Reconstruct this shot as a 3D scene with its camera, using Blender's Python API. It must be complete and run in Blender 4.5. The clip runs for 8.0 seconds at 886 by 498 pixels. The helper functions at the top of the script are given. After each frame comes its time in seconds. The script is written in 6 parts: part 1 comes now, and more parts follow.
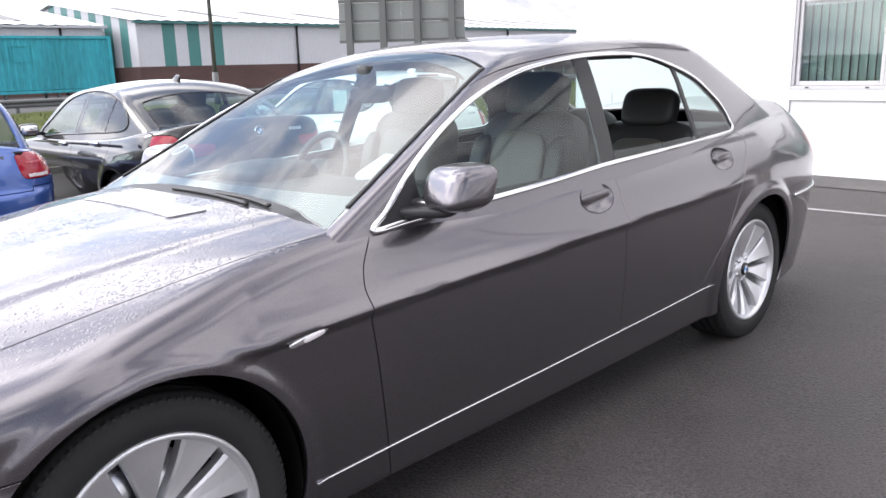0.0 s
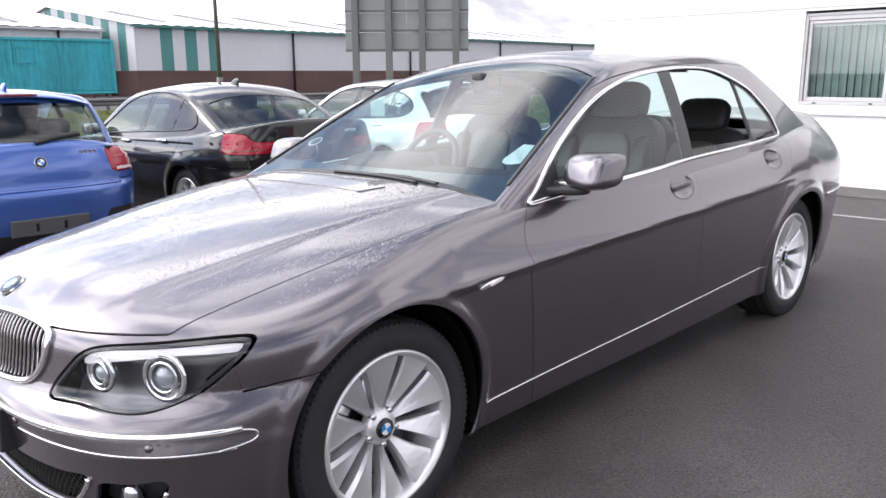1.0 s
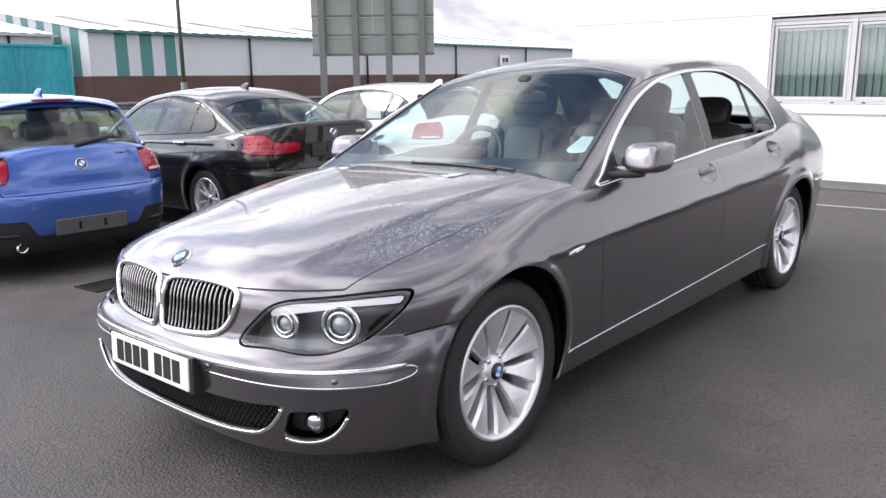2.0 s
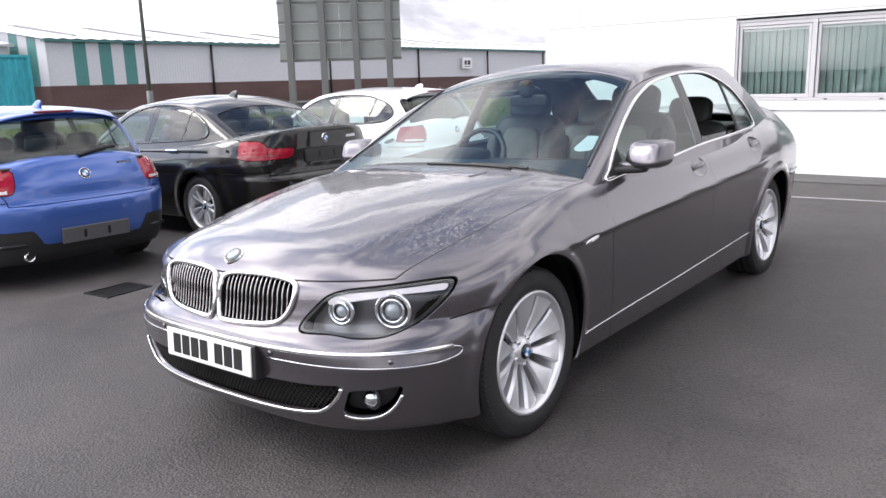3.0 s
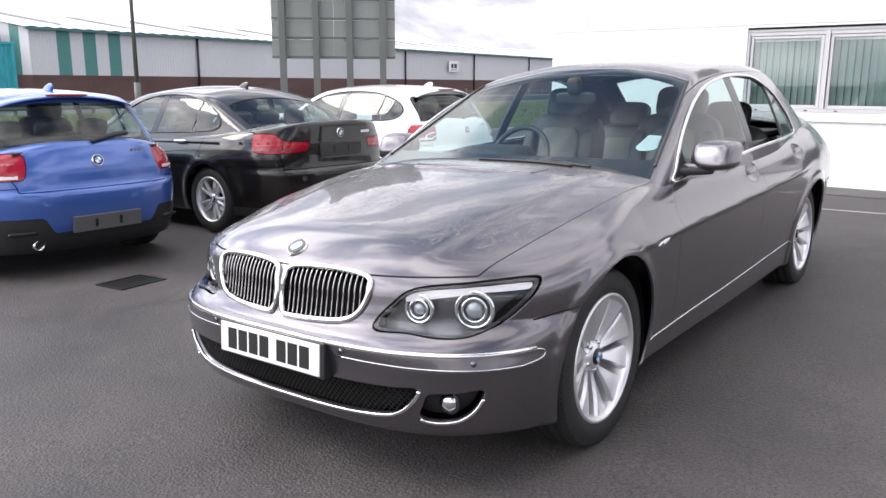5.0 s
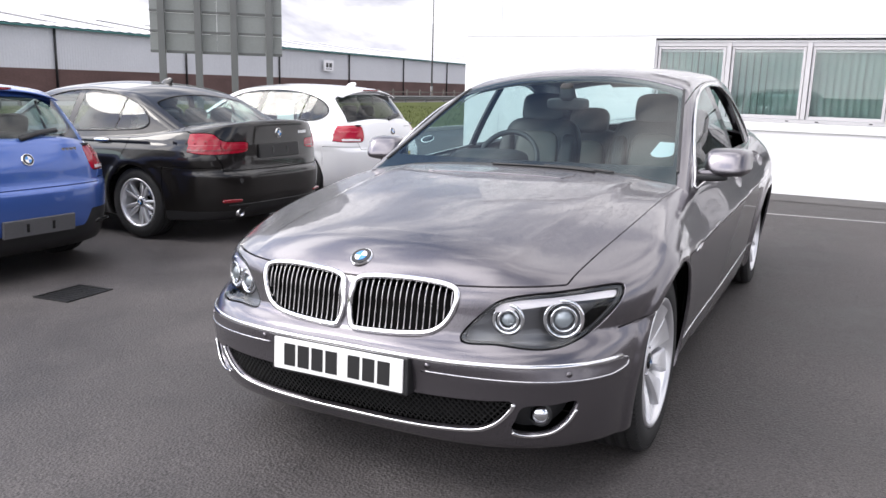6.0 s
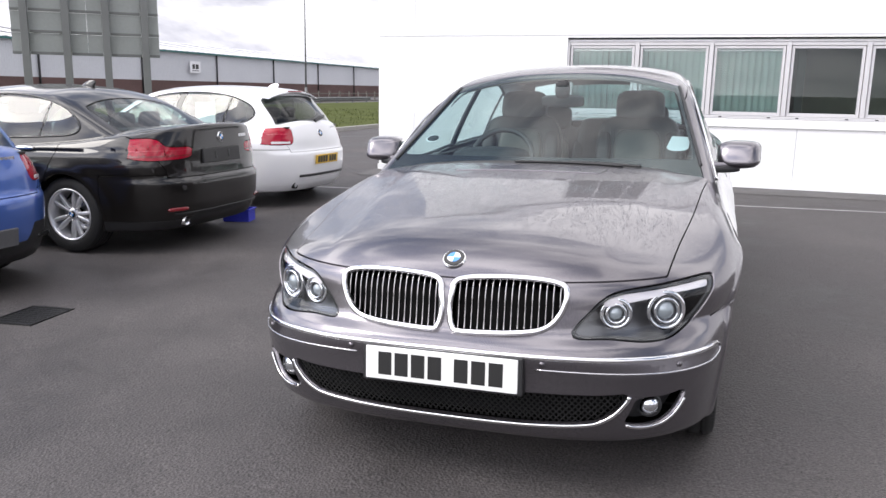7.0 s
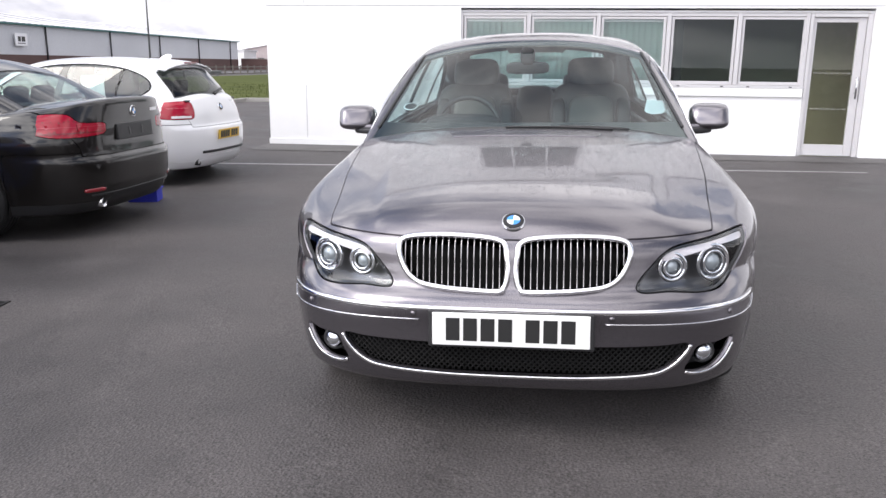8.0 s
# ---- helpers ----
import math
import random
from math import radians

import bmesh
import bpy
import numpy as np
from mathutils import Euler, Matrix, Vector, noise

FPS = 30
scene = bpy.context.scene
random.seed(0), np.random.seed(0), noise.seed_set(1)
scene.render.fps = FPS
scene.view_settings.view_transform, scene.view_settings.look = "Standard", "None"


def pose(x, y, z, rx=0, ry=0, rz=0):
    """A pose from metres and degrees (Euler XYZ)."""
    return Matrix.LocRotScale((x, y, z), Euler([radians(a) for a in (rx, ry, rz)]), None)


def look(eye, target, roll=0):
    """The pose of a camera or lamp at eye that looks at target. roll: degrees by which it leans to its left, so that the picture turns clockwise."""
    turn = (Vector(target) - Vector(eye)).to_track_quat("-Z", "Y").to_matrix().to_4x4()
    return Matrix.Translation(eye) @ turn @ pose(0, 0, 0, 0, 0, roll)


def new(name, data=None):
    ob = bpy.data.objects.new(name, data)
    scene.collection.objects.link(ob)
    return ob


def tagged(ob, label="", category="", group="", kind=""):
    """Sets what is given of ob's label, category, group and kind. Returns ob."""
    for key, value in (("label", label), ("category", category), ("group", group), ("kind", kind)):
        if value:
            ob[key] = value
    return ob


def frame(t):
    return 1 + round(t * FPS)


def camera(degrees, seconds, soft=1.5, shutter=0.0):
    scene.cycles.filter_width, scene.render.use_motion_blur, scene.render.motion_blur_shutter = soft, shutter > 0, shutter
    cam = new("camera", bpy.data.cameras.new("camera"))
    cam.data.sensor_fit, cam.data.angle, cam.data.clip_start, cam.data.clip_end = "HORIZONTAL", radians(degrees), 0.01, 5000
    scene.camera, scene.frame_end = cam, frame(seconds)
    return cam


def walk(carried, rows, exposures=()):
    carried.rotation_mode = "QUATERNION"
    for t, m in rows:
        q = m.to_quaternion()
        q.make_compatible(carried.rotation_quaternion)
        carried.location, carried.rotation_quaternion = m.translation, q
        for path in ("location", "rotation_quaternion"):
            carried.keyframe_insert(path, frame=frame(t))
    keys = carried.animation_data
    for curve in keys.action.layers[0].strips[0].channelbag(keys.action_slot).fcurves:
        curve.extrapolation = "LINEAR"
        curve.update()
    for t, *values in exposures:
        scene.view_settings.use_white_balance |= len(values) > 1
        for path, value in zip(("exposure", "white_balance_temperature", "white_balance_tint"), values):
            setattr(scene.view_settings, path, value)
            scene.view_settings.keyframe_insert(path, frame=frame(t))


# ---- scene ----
cam = camera(59.0, 8.0)
PATH = [
    (0, (2.498, -0.657, 1.405), (1.100, 0.698, 0.948), -1.58),
    (0.5, (2.542, -1.049, 1.412), (1.170, 0.331, 0.951), -0.62),
    (1, (2.525, -1.450, 1.402), (1.151, -0.063, 0.969), -0.34),
    (1.5, (2.500, -1.819, 1.394), (1.157, -0.400, 0.966), -0.27),
    (3, (2.457, -2.529, 1.423), (1.233, -1.004, 1.003), -1.72),
    (3.5, (2.442, -2.526, 1.422), (1.203, -1.013, 1.004), -1.47),
    (4, (2.428, -2.524, 1.413), (1.149, -1.046, 0.991), -0.35),
    (5.5, (1.790, -2.771, 1.363), (0.731, -1.125, 0.955), 0.96),
    (6, (1.458, -2.944, 1.373), (0.553, -1.208, 0.967), 1.63),
    (6.5, (1.126, -3.096, 1.362), (0.354, -1.295, 0.961), 1.34),
    (7, (0.764, -3.203, 1.348), (0.152, -1.341, 0.950), 0.99),
    (7.5, (0.403, -3.346, 1.337), (-0.044, -1.439, 0.933), 0.89),
    (8, (0.101, -3.364, 1.309), (-0.153, -1.434, 0.851), 0.63),
]
walk(cam, [(t, look(eye, target, roll)) for t, eye, target, roll in PATH], [(0.0, 0.44), (1.5, 0.30), (5.5, 0.28), (8.0, 0.16)])

# ---- world, sun, exposure ----
world = bpy.data.worlds.new("overcast_sky")
scene.world = world
world.use_nodes = True
wn, wl = world.node_tree.nodes, world.node_tree.links
wn.clear()
sky = wn.new("ShaderNodeTexSky")
sky.sky_type, sky.sun_disc = "NISHITA", False
SUN_EL, SUN_AZ = radians(38), radians(238)
sky.sun_elevation, sky.sun_rotation = SUN_EL, SUN_AZ
sky.air_density, sky.dust_density = 1.0, 0.3
coord = wn.new("ShaderNodeTexCoord")
flat = wn.new("ShaderNodeMapping")
flat.inputs["Scale"].default_value = (1.0, 1.0, 2.6)
flat.inputs["Location"].default_value = (-6.7, -7.7, -7.8)
clouds = wn.new("ShaderNodeTexNoise")
clouds.inputs["Scale"].default_value, clouds.inputs["Detail"].default_value, clouds.inputs["Roughness"].default_value = 2.3, 7, 0.55
clouds.inputs["Distortion"].default_value = 0.35
cover = wn.new("ShaderNodeValToRGB")
cover.color_ramp.elements[0].position, cover.color_ramp.elements[1].position = 0.38, 0.54
tone = wn.new("ShaderNodeValToRGB")
tone.color_ramp.elements[0].position, tone.color_ramp.elements[0].color = 0.42, (0.48, 0.48, 0.55, 1)
tone.color_ramp.elements[1].position, tone.color_ramp.elements[1].color = 0.62, (1.50, 1.46, 1.49, 1)
dim = wn.new("ShaderNodeMix")
dim.data_type, dim.blend_type = "RGBA", "MULTIPLY"
dim.inputs[0].default_value = 1.0
dim.inputs[7].default_value = (0.11, 0.10, 0.10, 1)
both = wn.new("ShaderNodeMix")
both.data_type = "RGBA"
back = wn.new("ShaderNodeBackground")
back.inputs["Strength"].default_value = 1.9
wout = wn.new("ShaderNodeOutputWorld")
wl.new(coord.outputs["Generated"], flat.inputs["Vector"])
wl.new(flat.outputs[0], clouds.inputs["Vector"])
wl.new(clouds.outputs["Fac"], cover.inputs[0])
wl.new(clouds.outputs["Fac"], tone.inputs[0])
wl.new(sky.outputs[0], dim.inputs[6])
low_sky = wn.new("ShaderNodeSeparateXYZ")
bank = wn.new("ShaderNodeMapRange")
for key, value in (("From Min", 0.10), ("From Max", 0.40), ("To Min", 1.0), ("To Max", 0.0)):
    bank.inputs[key].default_value = value
closed = wn.new("ShaderNodeMath")
closed.operation = "MAXIMUM"
wl.new(coord.outputs["Generated"], low_sky.inputs[0])
wl.new(low_sky.outputs["Z"], bank.inputs["Value"])
wl.new(cover.outputs[0], closed.inputs[0])
wl.new(bank.outputs[0], closed.inputs[1])
wl.new(closed.outputs[0], both.inputs[0])
wl.new(dim.outputs[2], both.inputs[6])
wl.new(tone.outputs[0], both.inputs[7])
# the cloud is brightest round the veiled sun
toward = wn.new("ShaderNodeVectorMath")
toward.operation = "DOT_PRODUCT"
toward.inputs[1].default_value = Vector((-20 * math.cos(SUN_EL), -16 * math.cos(SUN_EL), 20 * math.sin(SUN_EL))).normalized()
veil = wn.new("ShaderNodeMapRange")
veil.interpolation_type = "SMOOTHSTEP"
for key, value in (("From Min", 0.15), ("From Max", 1.0), ("To Min", 0.68), ("To Max", 1.6)):
    veil.inputs[key].default_value = value
lit = wn.new("ShaderNodeVectorMath")
lit.operation = "SCALE"
wl.new(coord.outputs["Generated"], toward.inputs[0])
wl.new(toward.outputs["Value"], veil.inputs["Value"])
wl.new(both.outputs[2], lit.inputs[0])
wl.new(veil.outputs[0], lit.inputs["Scale"])
wl.new(lit.outputs[0], back.inputs[0])
wl.new(back.outputs[0], wout.inputs[0])

sun = new("sun", bpy.data.lights.new("sun", "SUN"))
sun.data.energy, sun.data.angle, sun.data.color = 1.3, radians(24), (1.0, 0.95, 0.88)
sun.matrix_world = look((-20 * math.cos(SUN_EL), -13 * math.cos(SUN_EL), 24 * math.sin(SUN_EL)), (0, 0, 0))
scene.view_settings.exposure = 0.0


# ---- materials ----
def shader(name, color, rough=0.5, metal=0.0, coat=0.0, coat_rough=0.03, spec=0.5):
    mat = bpy.data.materials.new(name)
    mat.use_nodes = True
    b = mat.node_tree.nodes["Principled BSDF"]
    b.inputs["Base Color"].default_value = (*color, 1)
    b.inputs["Roughness"].default_value, b.inputs["Metallic"].default_value = rough, metal
    b.inputs["Coat Weight"].default_value, b.inputs["Coat Roughness"].default_value = coat, coat_rough
    b.inputs["Specular IOR Level"].default_value = spec
    return mat, mat.node_tree.nodes, mat.node_tree.links, b


def node(nodes, kind, **values):
    n = nodes.new(kind)
    for key, value in values.items():
        n.inputs[key].default_value = value
    return n


def grain(name, color, rough=0.6, metal=0.0, scale=30.0, amount=0.15, bump=0.05, coarse=1.5, spec=0.5, coat=0.0, stretch=(1, 1, 1), distance=0.01):
    """A surface with a fine grain and broad, slow stains."""
    mat, n, l, b = shader(name, color, rough, metal, coat, spec=spec)
    tc = n.new("ShaderNodeTexCoord")
    mp = node(n, "ShaderNodeMapping", Scale=stretch)
    l.new(tc.outputs["Object"], mp.inputs[0])
    fine = node(n, "ShaderNodeTexNoise", Scale=scale, Detail=6.0, Roughness=0.6)
    broad = node(n, "ShaderNodeTexNoise", Scale=coarse, Detail=4.0)
    for t in (fine, broad):
        l.new(mp.outputs[0], t.inputs["Vector"])
    add = n.new("ShaderNodeMath")
    add.operation = "ADD"
    l.new(fine.outputs["Fac"], add.inputs[0])
    l.new(broad.outputs["Fac"], add.inputs[1])
    ramp = n.new("ShaderNodeMapRange")
    for key, value in (("From Min", 0.6), ("From Max", 1.4), ("To Min", 1 - amount), ("To Max", 1 + amount)):
        ramp.inputs[key].default_value = value
    l.new(add.outputs[0], ramp.inputs["Value"])
    mul = n.new("ShaderNodeVectorMath")
    mul.operation = "SCALE"
    mul.inputs[0].default_value = color
    l.new(ramp.outputs[0], mul.inputs["Scale"])
    l.new(mul.outputs[0], b.inputs["Base Color"])
    if bump:
        bp = node(n, "ShaderNodeBump", Strength=bump, Distance=distance)
        l.new(fine.outputs["Fac"], bp.inputs["Height"])
        l.new(bp.outputs[0], b.inputs["Normal"])
    return mat


def paint(name, color, metal, rough, wet, coat=1.0, spec=0.5):
    """Car paint under lacquer; wet: beads of rain with streaks that ran along the car."""
    mat, n, l, b = shader(name, color, rough, metal, coat, 0.02, spec)
    tc = n.new("ShaderNodeTexCoord")
    flake = node(n, "ShaderNodeTexNoise", Scale=900.0, Detail=2.0)
    l.new(tc.outputs["Object"], flake.inputs["Vector"])
    mr = n.new("ShaderNodeMapRange")
    mr.inputs["To Min"].default_value, mr.inputs["To Max"].default_value = rough * 0.85, rough * 1.15
    l.new(flake.outputs["Fac"], mr.inputs["Value"])
    l.new(mr.outputs[0], b.inputs["Roughness"])
    if wet:
        stretch = node(n, "ShaderNodeMapping", Scale=(1.0, 0.055, 1.0))
        l.new(tc.outputs["Object"], stretch.inputs[0])
        streak = node(n, "ShaderNodeTexNoise", Scale=42.0, Detail=6.0, Roughness=0.6, Distortion=0.15)
        l.new(stretch.outputs[0], streak.inputs["Vector"])
        mask = n.new("ShaderNodeMapRange")
        for key, value in (("From Min", 0.43), ("From Max", 0.50)):
            mask.inputs[key].default_value = value
        l.new(streak.outputs["Fac"], mask.inputs["Value"])
        run = node(n, "ShaderNodeMapping", Scale=(1.0, 0.6, 1.0))
        l.new(tc.outputs["Object"], run.inputs[0])
        sizes = []
        for scale, share in ((190.0, 0.25), (125.0, 0.50)):
            beads = node(n, "ShaderNodeTexVoronoi", Scale=scale)
            l.new(run.outputs[0], beads.inputs["Vector"])
            bead = n.new("ShaderNodeMapRange")
            for key, value in (("From Min", 0.10), ("From Max", 0.38), ("To Min", 1.0), ("To Max", 0.0)):
                bead.inputs[key].default_value = value
            l.new(beads.outputs["Distance"], bead.inputs["Value"])
            pick = n.new("ShaderNodeSeparateColor")
            l.new(beads.outputs["Color"], pick.inputs[0])
            some = n.new("ShaderNodeMath")
            some.operation = "GREATER_THAN"
            some.inputs[1].default_value = share
            l.new(pick.outputs[0], some.inputs[0])
            one = n.new("ShaderNodeMath")
            one.operation = "MULTIPLY"
            l.new(bead.outputs[0], one.inputs[0])
            l.new(some.outputs[0], one.inputs[1])
            sizes.append(one)
        drop = n.new("ShaderNodeMath")
        drop.operation = "MAXIMUM"
        l.new(sizes[0].outputs[0], drop.inputs[0])
        l.new(sizes[1].outputs[0], drop.inputs[1])
        geo = n.new("ShaderNodeNewGeometry")
        sep = n.new("ShaderNodeSeparateXYZ")
        l.new(geo.outputs["Normal"], sep.inputs[0])
        lying = n.new("ShaderNodeMapRange")
        for key, value in (("From Min", 0.90), ("From Max", 0.97)):
            lying.inputs[key].default_value = value
        l.new(sep.outputs["Z"], lying.inputs["Value"])
        where = n.new("ShaderNodeSeparateXYZ")
        l.new(tc.outputs["Object"], where.inputs[0])
        nose = n.new("ShaderNodeMapRange")
        for key, value in (("From Min", -0.65), ("From Max", 0.10), ("To Min", 0.0), ("To Max", 1.0)):
            nose.inputs[key].default_value = value
        l.new(where.outputs["Y"], nose.inputs["Value"])
        lie = n.new("ShaderNodeMath")
        lie.operation = "MULTIPLY"
        l.new(lying.outputs[0], lie.inputs[0])
        l.new(nose.outputs[0], lie.inputs[1])
        m1, m2 = n.new("ShaderNodeMath"), n.new("ShaderNodeMath")
        m1.operation = m2.operation = "MULTIPLY"
        l.new(mask.outputs[0], m1.inputs[0])
        l.new(drop.outputs[0], m1.inputs[1])
        l.new(m1.outputs[0], m2.inputs[0])
        l.new(lie.outputs[0], m2.inputs[1])
        bp = node(n, "ShaderNodeBump", Strength=1.0, Distance=0.0044)
        l.new(m2.outputs[0], bp.inputs["Height"])
        l.new(bp.outputs[0], b.inputs["Coat Normal"])
        l.new(bp.outputs[0], b.inputs["Normal"])
    return mat


def glazing(name, tint, rough=0.0, gloss=1.5):
    """Thin glass: what lies behind it, tinted, under a mirror sheen."""
    mat = bpy.data.materials.new(name)
    mat.use_nodes = True
    n, l = mat.node_tree.nodes, mat.node_tree.links
    n.clear()
    out, mix = n.new("ShaderNodeOutputMaterial"), n.new("ShaderNodeMixShader")
    clear = node(n, "ShaderNodeBsdfTransparent", Color=(*tint, 1))
    shine = node(n, "ShaderNodeBsdfGlossy", Roughness=rough)
    edge = node(n, "ShaderNodeLayerWeight", Blend=0.5)
    power = n.new("ShaderNodeMath")
    power.operation = "POWER"
    power.inputs[1].default_value = 4.6
    sheen = n.new("ShaderNodeMapRange")
    sheen.inputs["To Min"].default_value = 1.5 * ((gloss - 1) / (gloss + 1)) ** 2
    l.new(edge.outputs["Facing"], power.inputs[0])
    l.new(power.outputs[0], sheen.inputs["Value"])
    l.new(sheen.outputs[0], mix.inputs[0])
    l.new(clear.outputs[0], mix.inputs[1])
    l.new(shine.outputs[0], mix.inputs[2])
    l.new(mix.outputs[0], out.inputs[0])
    return mat


PAINT_GREY = paint("grey_paint", (0.147, 0.137, 0.151), 0.9, 0.28, True)
PAINT_DRY = paint("dry_grey_paint", (0.147, 0.137, 0.151), 0.9, 0.24, False)
PAINT_BLUE = paint("blue_paint", (0.045, 0.11, 0.38), 0.4, 0.3, False)
PAINT_BLACK = paint("black_paint", (0.008, 0.007, 0.0065), 0.0, 0.3, False, 1.0, 0.15)
PAINT_WHITE = paint("white_paint", (0.80, 0.80, 0.81), 0.0, 0.35, False)
GLASS = glazing("car_glass", (0.80, 0.91, 0.89), 0.0, 1.5)
SCREEN = glazing("windscreen_glass", (0.70, 0.85, 0.86), 0.0, 1.5)
SIDEGLASS = glazing("parked_car_glass", (0.64, 0.74, 0.72), 0.0, 1.62)
DARKGLASS = glazing("privacy_glass", (0.42, 0.44, 0.43), 0.0, 1.5)
LENS = glazing("lamp_lens", (0.93, 0.95, 0.96), 0.0, 1.45)
CHROME = shader("chrome", (0.82, 0.82, 0.83), 0.06, 1.0)[0]
SATIN = shader("satin_chrome", (0.66, 0.66, 0.68), 0.22, 1.0)[0]
DARKCHROME = shader("dark_chrome", (0.40, 0.39, 0.39), 0.16, 1.0)[0]
ALLOY = grain("wheel_alloy", (0.72, 0.72, 0.74), 0.32, 0.7, 300, 0.05, 0.02, 8, distance=0.001)
SHELL = grain("dark_underbody", (0.006, 0.006, 0.006), 0.9, 0, 40, 0.3, 0.0, 4, spec=0.1)
PLASTIC = grain("black_plastic", (0.016, 0.016, 0.017), 0.45, 0, 400, 0.2, 0.05, 6, distance=0.001)
MOUNTGREY = grain("grey_plate_mount", (0.085, 0.085, 0.09), 0.5, 0, 60, 0.15, 0.05)
MESHBLACK = grain("matt_black_mesh", (0.012, 0.012, 0.012), 0.75, 0, 200, 0.2, 0.0, 6, spec=0.2)
GLOSSBLACK = shader("gloss_black_trim", (0.01, 0.01, 0.011), 0.12)[0]
RUBBER = grain("tyre_rubber", (0.013, 0.013, 0.0135), 0.7, 0, 120, 0.35, 0.15, 9, distance=0.002)
HOUSING = shader("lamp_housing", (0.17, 0.17, 0.18), 0.28, 0.55)[0]
REFLECTOR = shader("lamp_reflector", (0.9, 0.9, 0.92), 0.08, 1.0)[0]
RED = shader("red_lamp_lens", (0.34, 0.004, 0.022), 0.12, 0, 0.6, spec=0.3)[0]
REDDARK = shader("dark_red_lamp_lens", (0.2, 0.006, 0.012), 0.2, 0, 1.0)[0]
REDPALE = shader("pale_red_lamp_lens", (0.50, 0.06, 0.09), 0.2, 0, 1.0)[0]
CLEARLAMP = shader("milky_lamp_lens", (0.75, 0.70, 0.72), 0.2, 0, 1.0)[0]
LEATHER = grain("grey_leather", (0.105, 0.097, 0.085), 0.5, 0, 120, 0.12, 0.25, 5, distance=0.003)
LEATHERDARK = grain("dark_leather", (0.03, 0.028, 0.028), 0.5, 0, 120, 0.15, 0.2, 5, distance=0.003)
DASH = grain("dashboard_black", (0.014, 0.014, 0.015), 0.6, 0, 200, 0.2, 0.2, 5, distance=0.002)
CLOTH = grain("roof_lining", (0.35, 0.33, 0.30), 0.9, 0, 200, 0.1, 0.1, 5, distance=0.002)
PLATEWHITE = shader("plate_white", (0.80, 0.80, 0.78), 0.3, 0, 0.6)[0]
PLATEYELLOW = shader("plate_yellow", (0.72, 0.45, 0.03), 0.3, 0, 0.6)[0]
INK = shader("plate_black", (0.012, 0.012, 0.012), 0.4)[0]
PAPER = grain("white_card", (0.80, 0.86, 0.86), 0.6, 0, 60, 0.03, 0)
BADGEBLUE = shader("badge_blue", (0.02, 0.22, 0.60), 0.2, 0, 1.0)[0]
BADGEWHITE = shader("badge_white", (0.82, 0.82, 0.84), 0.2, 0, 1.0)[0]
BLUEBOX = grain("blue_plastic", (0.03, 0.04, 0.50), 0.4, 0, 60, 0.15, 0.05)
WALL = grain("white_cladding", (0.80, 0.80, 0.80), 0.45, 0, 8, 0.03, 0.02, 0.6)
FRAME = grain("pale_window_frame", (0.54, 0.53, 0.54), 0.4, 0, 40, 0.05, 0.0)
SLAT = grain("pale_teal_blind", (0.66, 0.84, 0.80), 0.8, 0, 60, 0.06, 0.03, 3)
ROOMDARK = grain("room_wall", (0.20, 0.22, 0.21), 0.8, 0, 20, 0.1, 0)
CONCRETE = grain("pale_concrete", (0.33, 0.32, 0.30), 0.85, 0, 40, 0.2, 0.2, 1.0)
GALV = grain("galvanised_steel", (0.145, 0.15, 0.15), 0.55, 0.25, 30, 0.15, 0.03, 1.2)
SIGNBACK = grain("sign_back", (0.27, 0.285, 0.28), 0.5, 0.2, 12, 0.10, 0.02, 0.8)
CLAD = grain("grey_cladding", (0.60, 0.61, 0.64), 0.55, 0, 6, 0.08, 0.02, 0.15)
CLADTEAL = grain("teal_cladding", (0.07, 0.23, 0.22), 0.5, 0, 6, 0.12, 0.02, 0.2)
BRICK = grain("brown_brick", (0.115, 0.068, 0.062), 0.9, 0, 5, 0.35, 0.1, 0.3, stretch=(1, 1, 3))
ROOFSHEET = grain("pale_roof_sheet", (0.62, 0.62, 0.64), 0.5, 0, 3, 0.10, 0.03, 0.1)
ROOFDARK = grain("dark_rooflight", (0.16, 0.15, 0.15), 0.5, 0, 4, 0.2, 0.0)
TEAL = grain("teal_container_paint", (0.03, 0.34, 0.41), 0.55, 0.0, 5, 0.35, 0.05, 0.8, stretch=(1, 1, 0.3))
PLANK = grain("weathered_timber", (0.14, 0.125, 0.11), 0.85, 0, 30, 0.3, 0.2, 2)
LINE = grain("worn_line_paint", (0.36, 0.35, 0.35), 0.7, 0, 60, 0.35, 0.1, 5)
IRON = grain("cast_iron", (0.018, 0.018, 0.018), 0.5, 0.4, 60, 0.4, 0.3, 8)


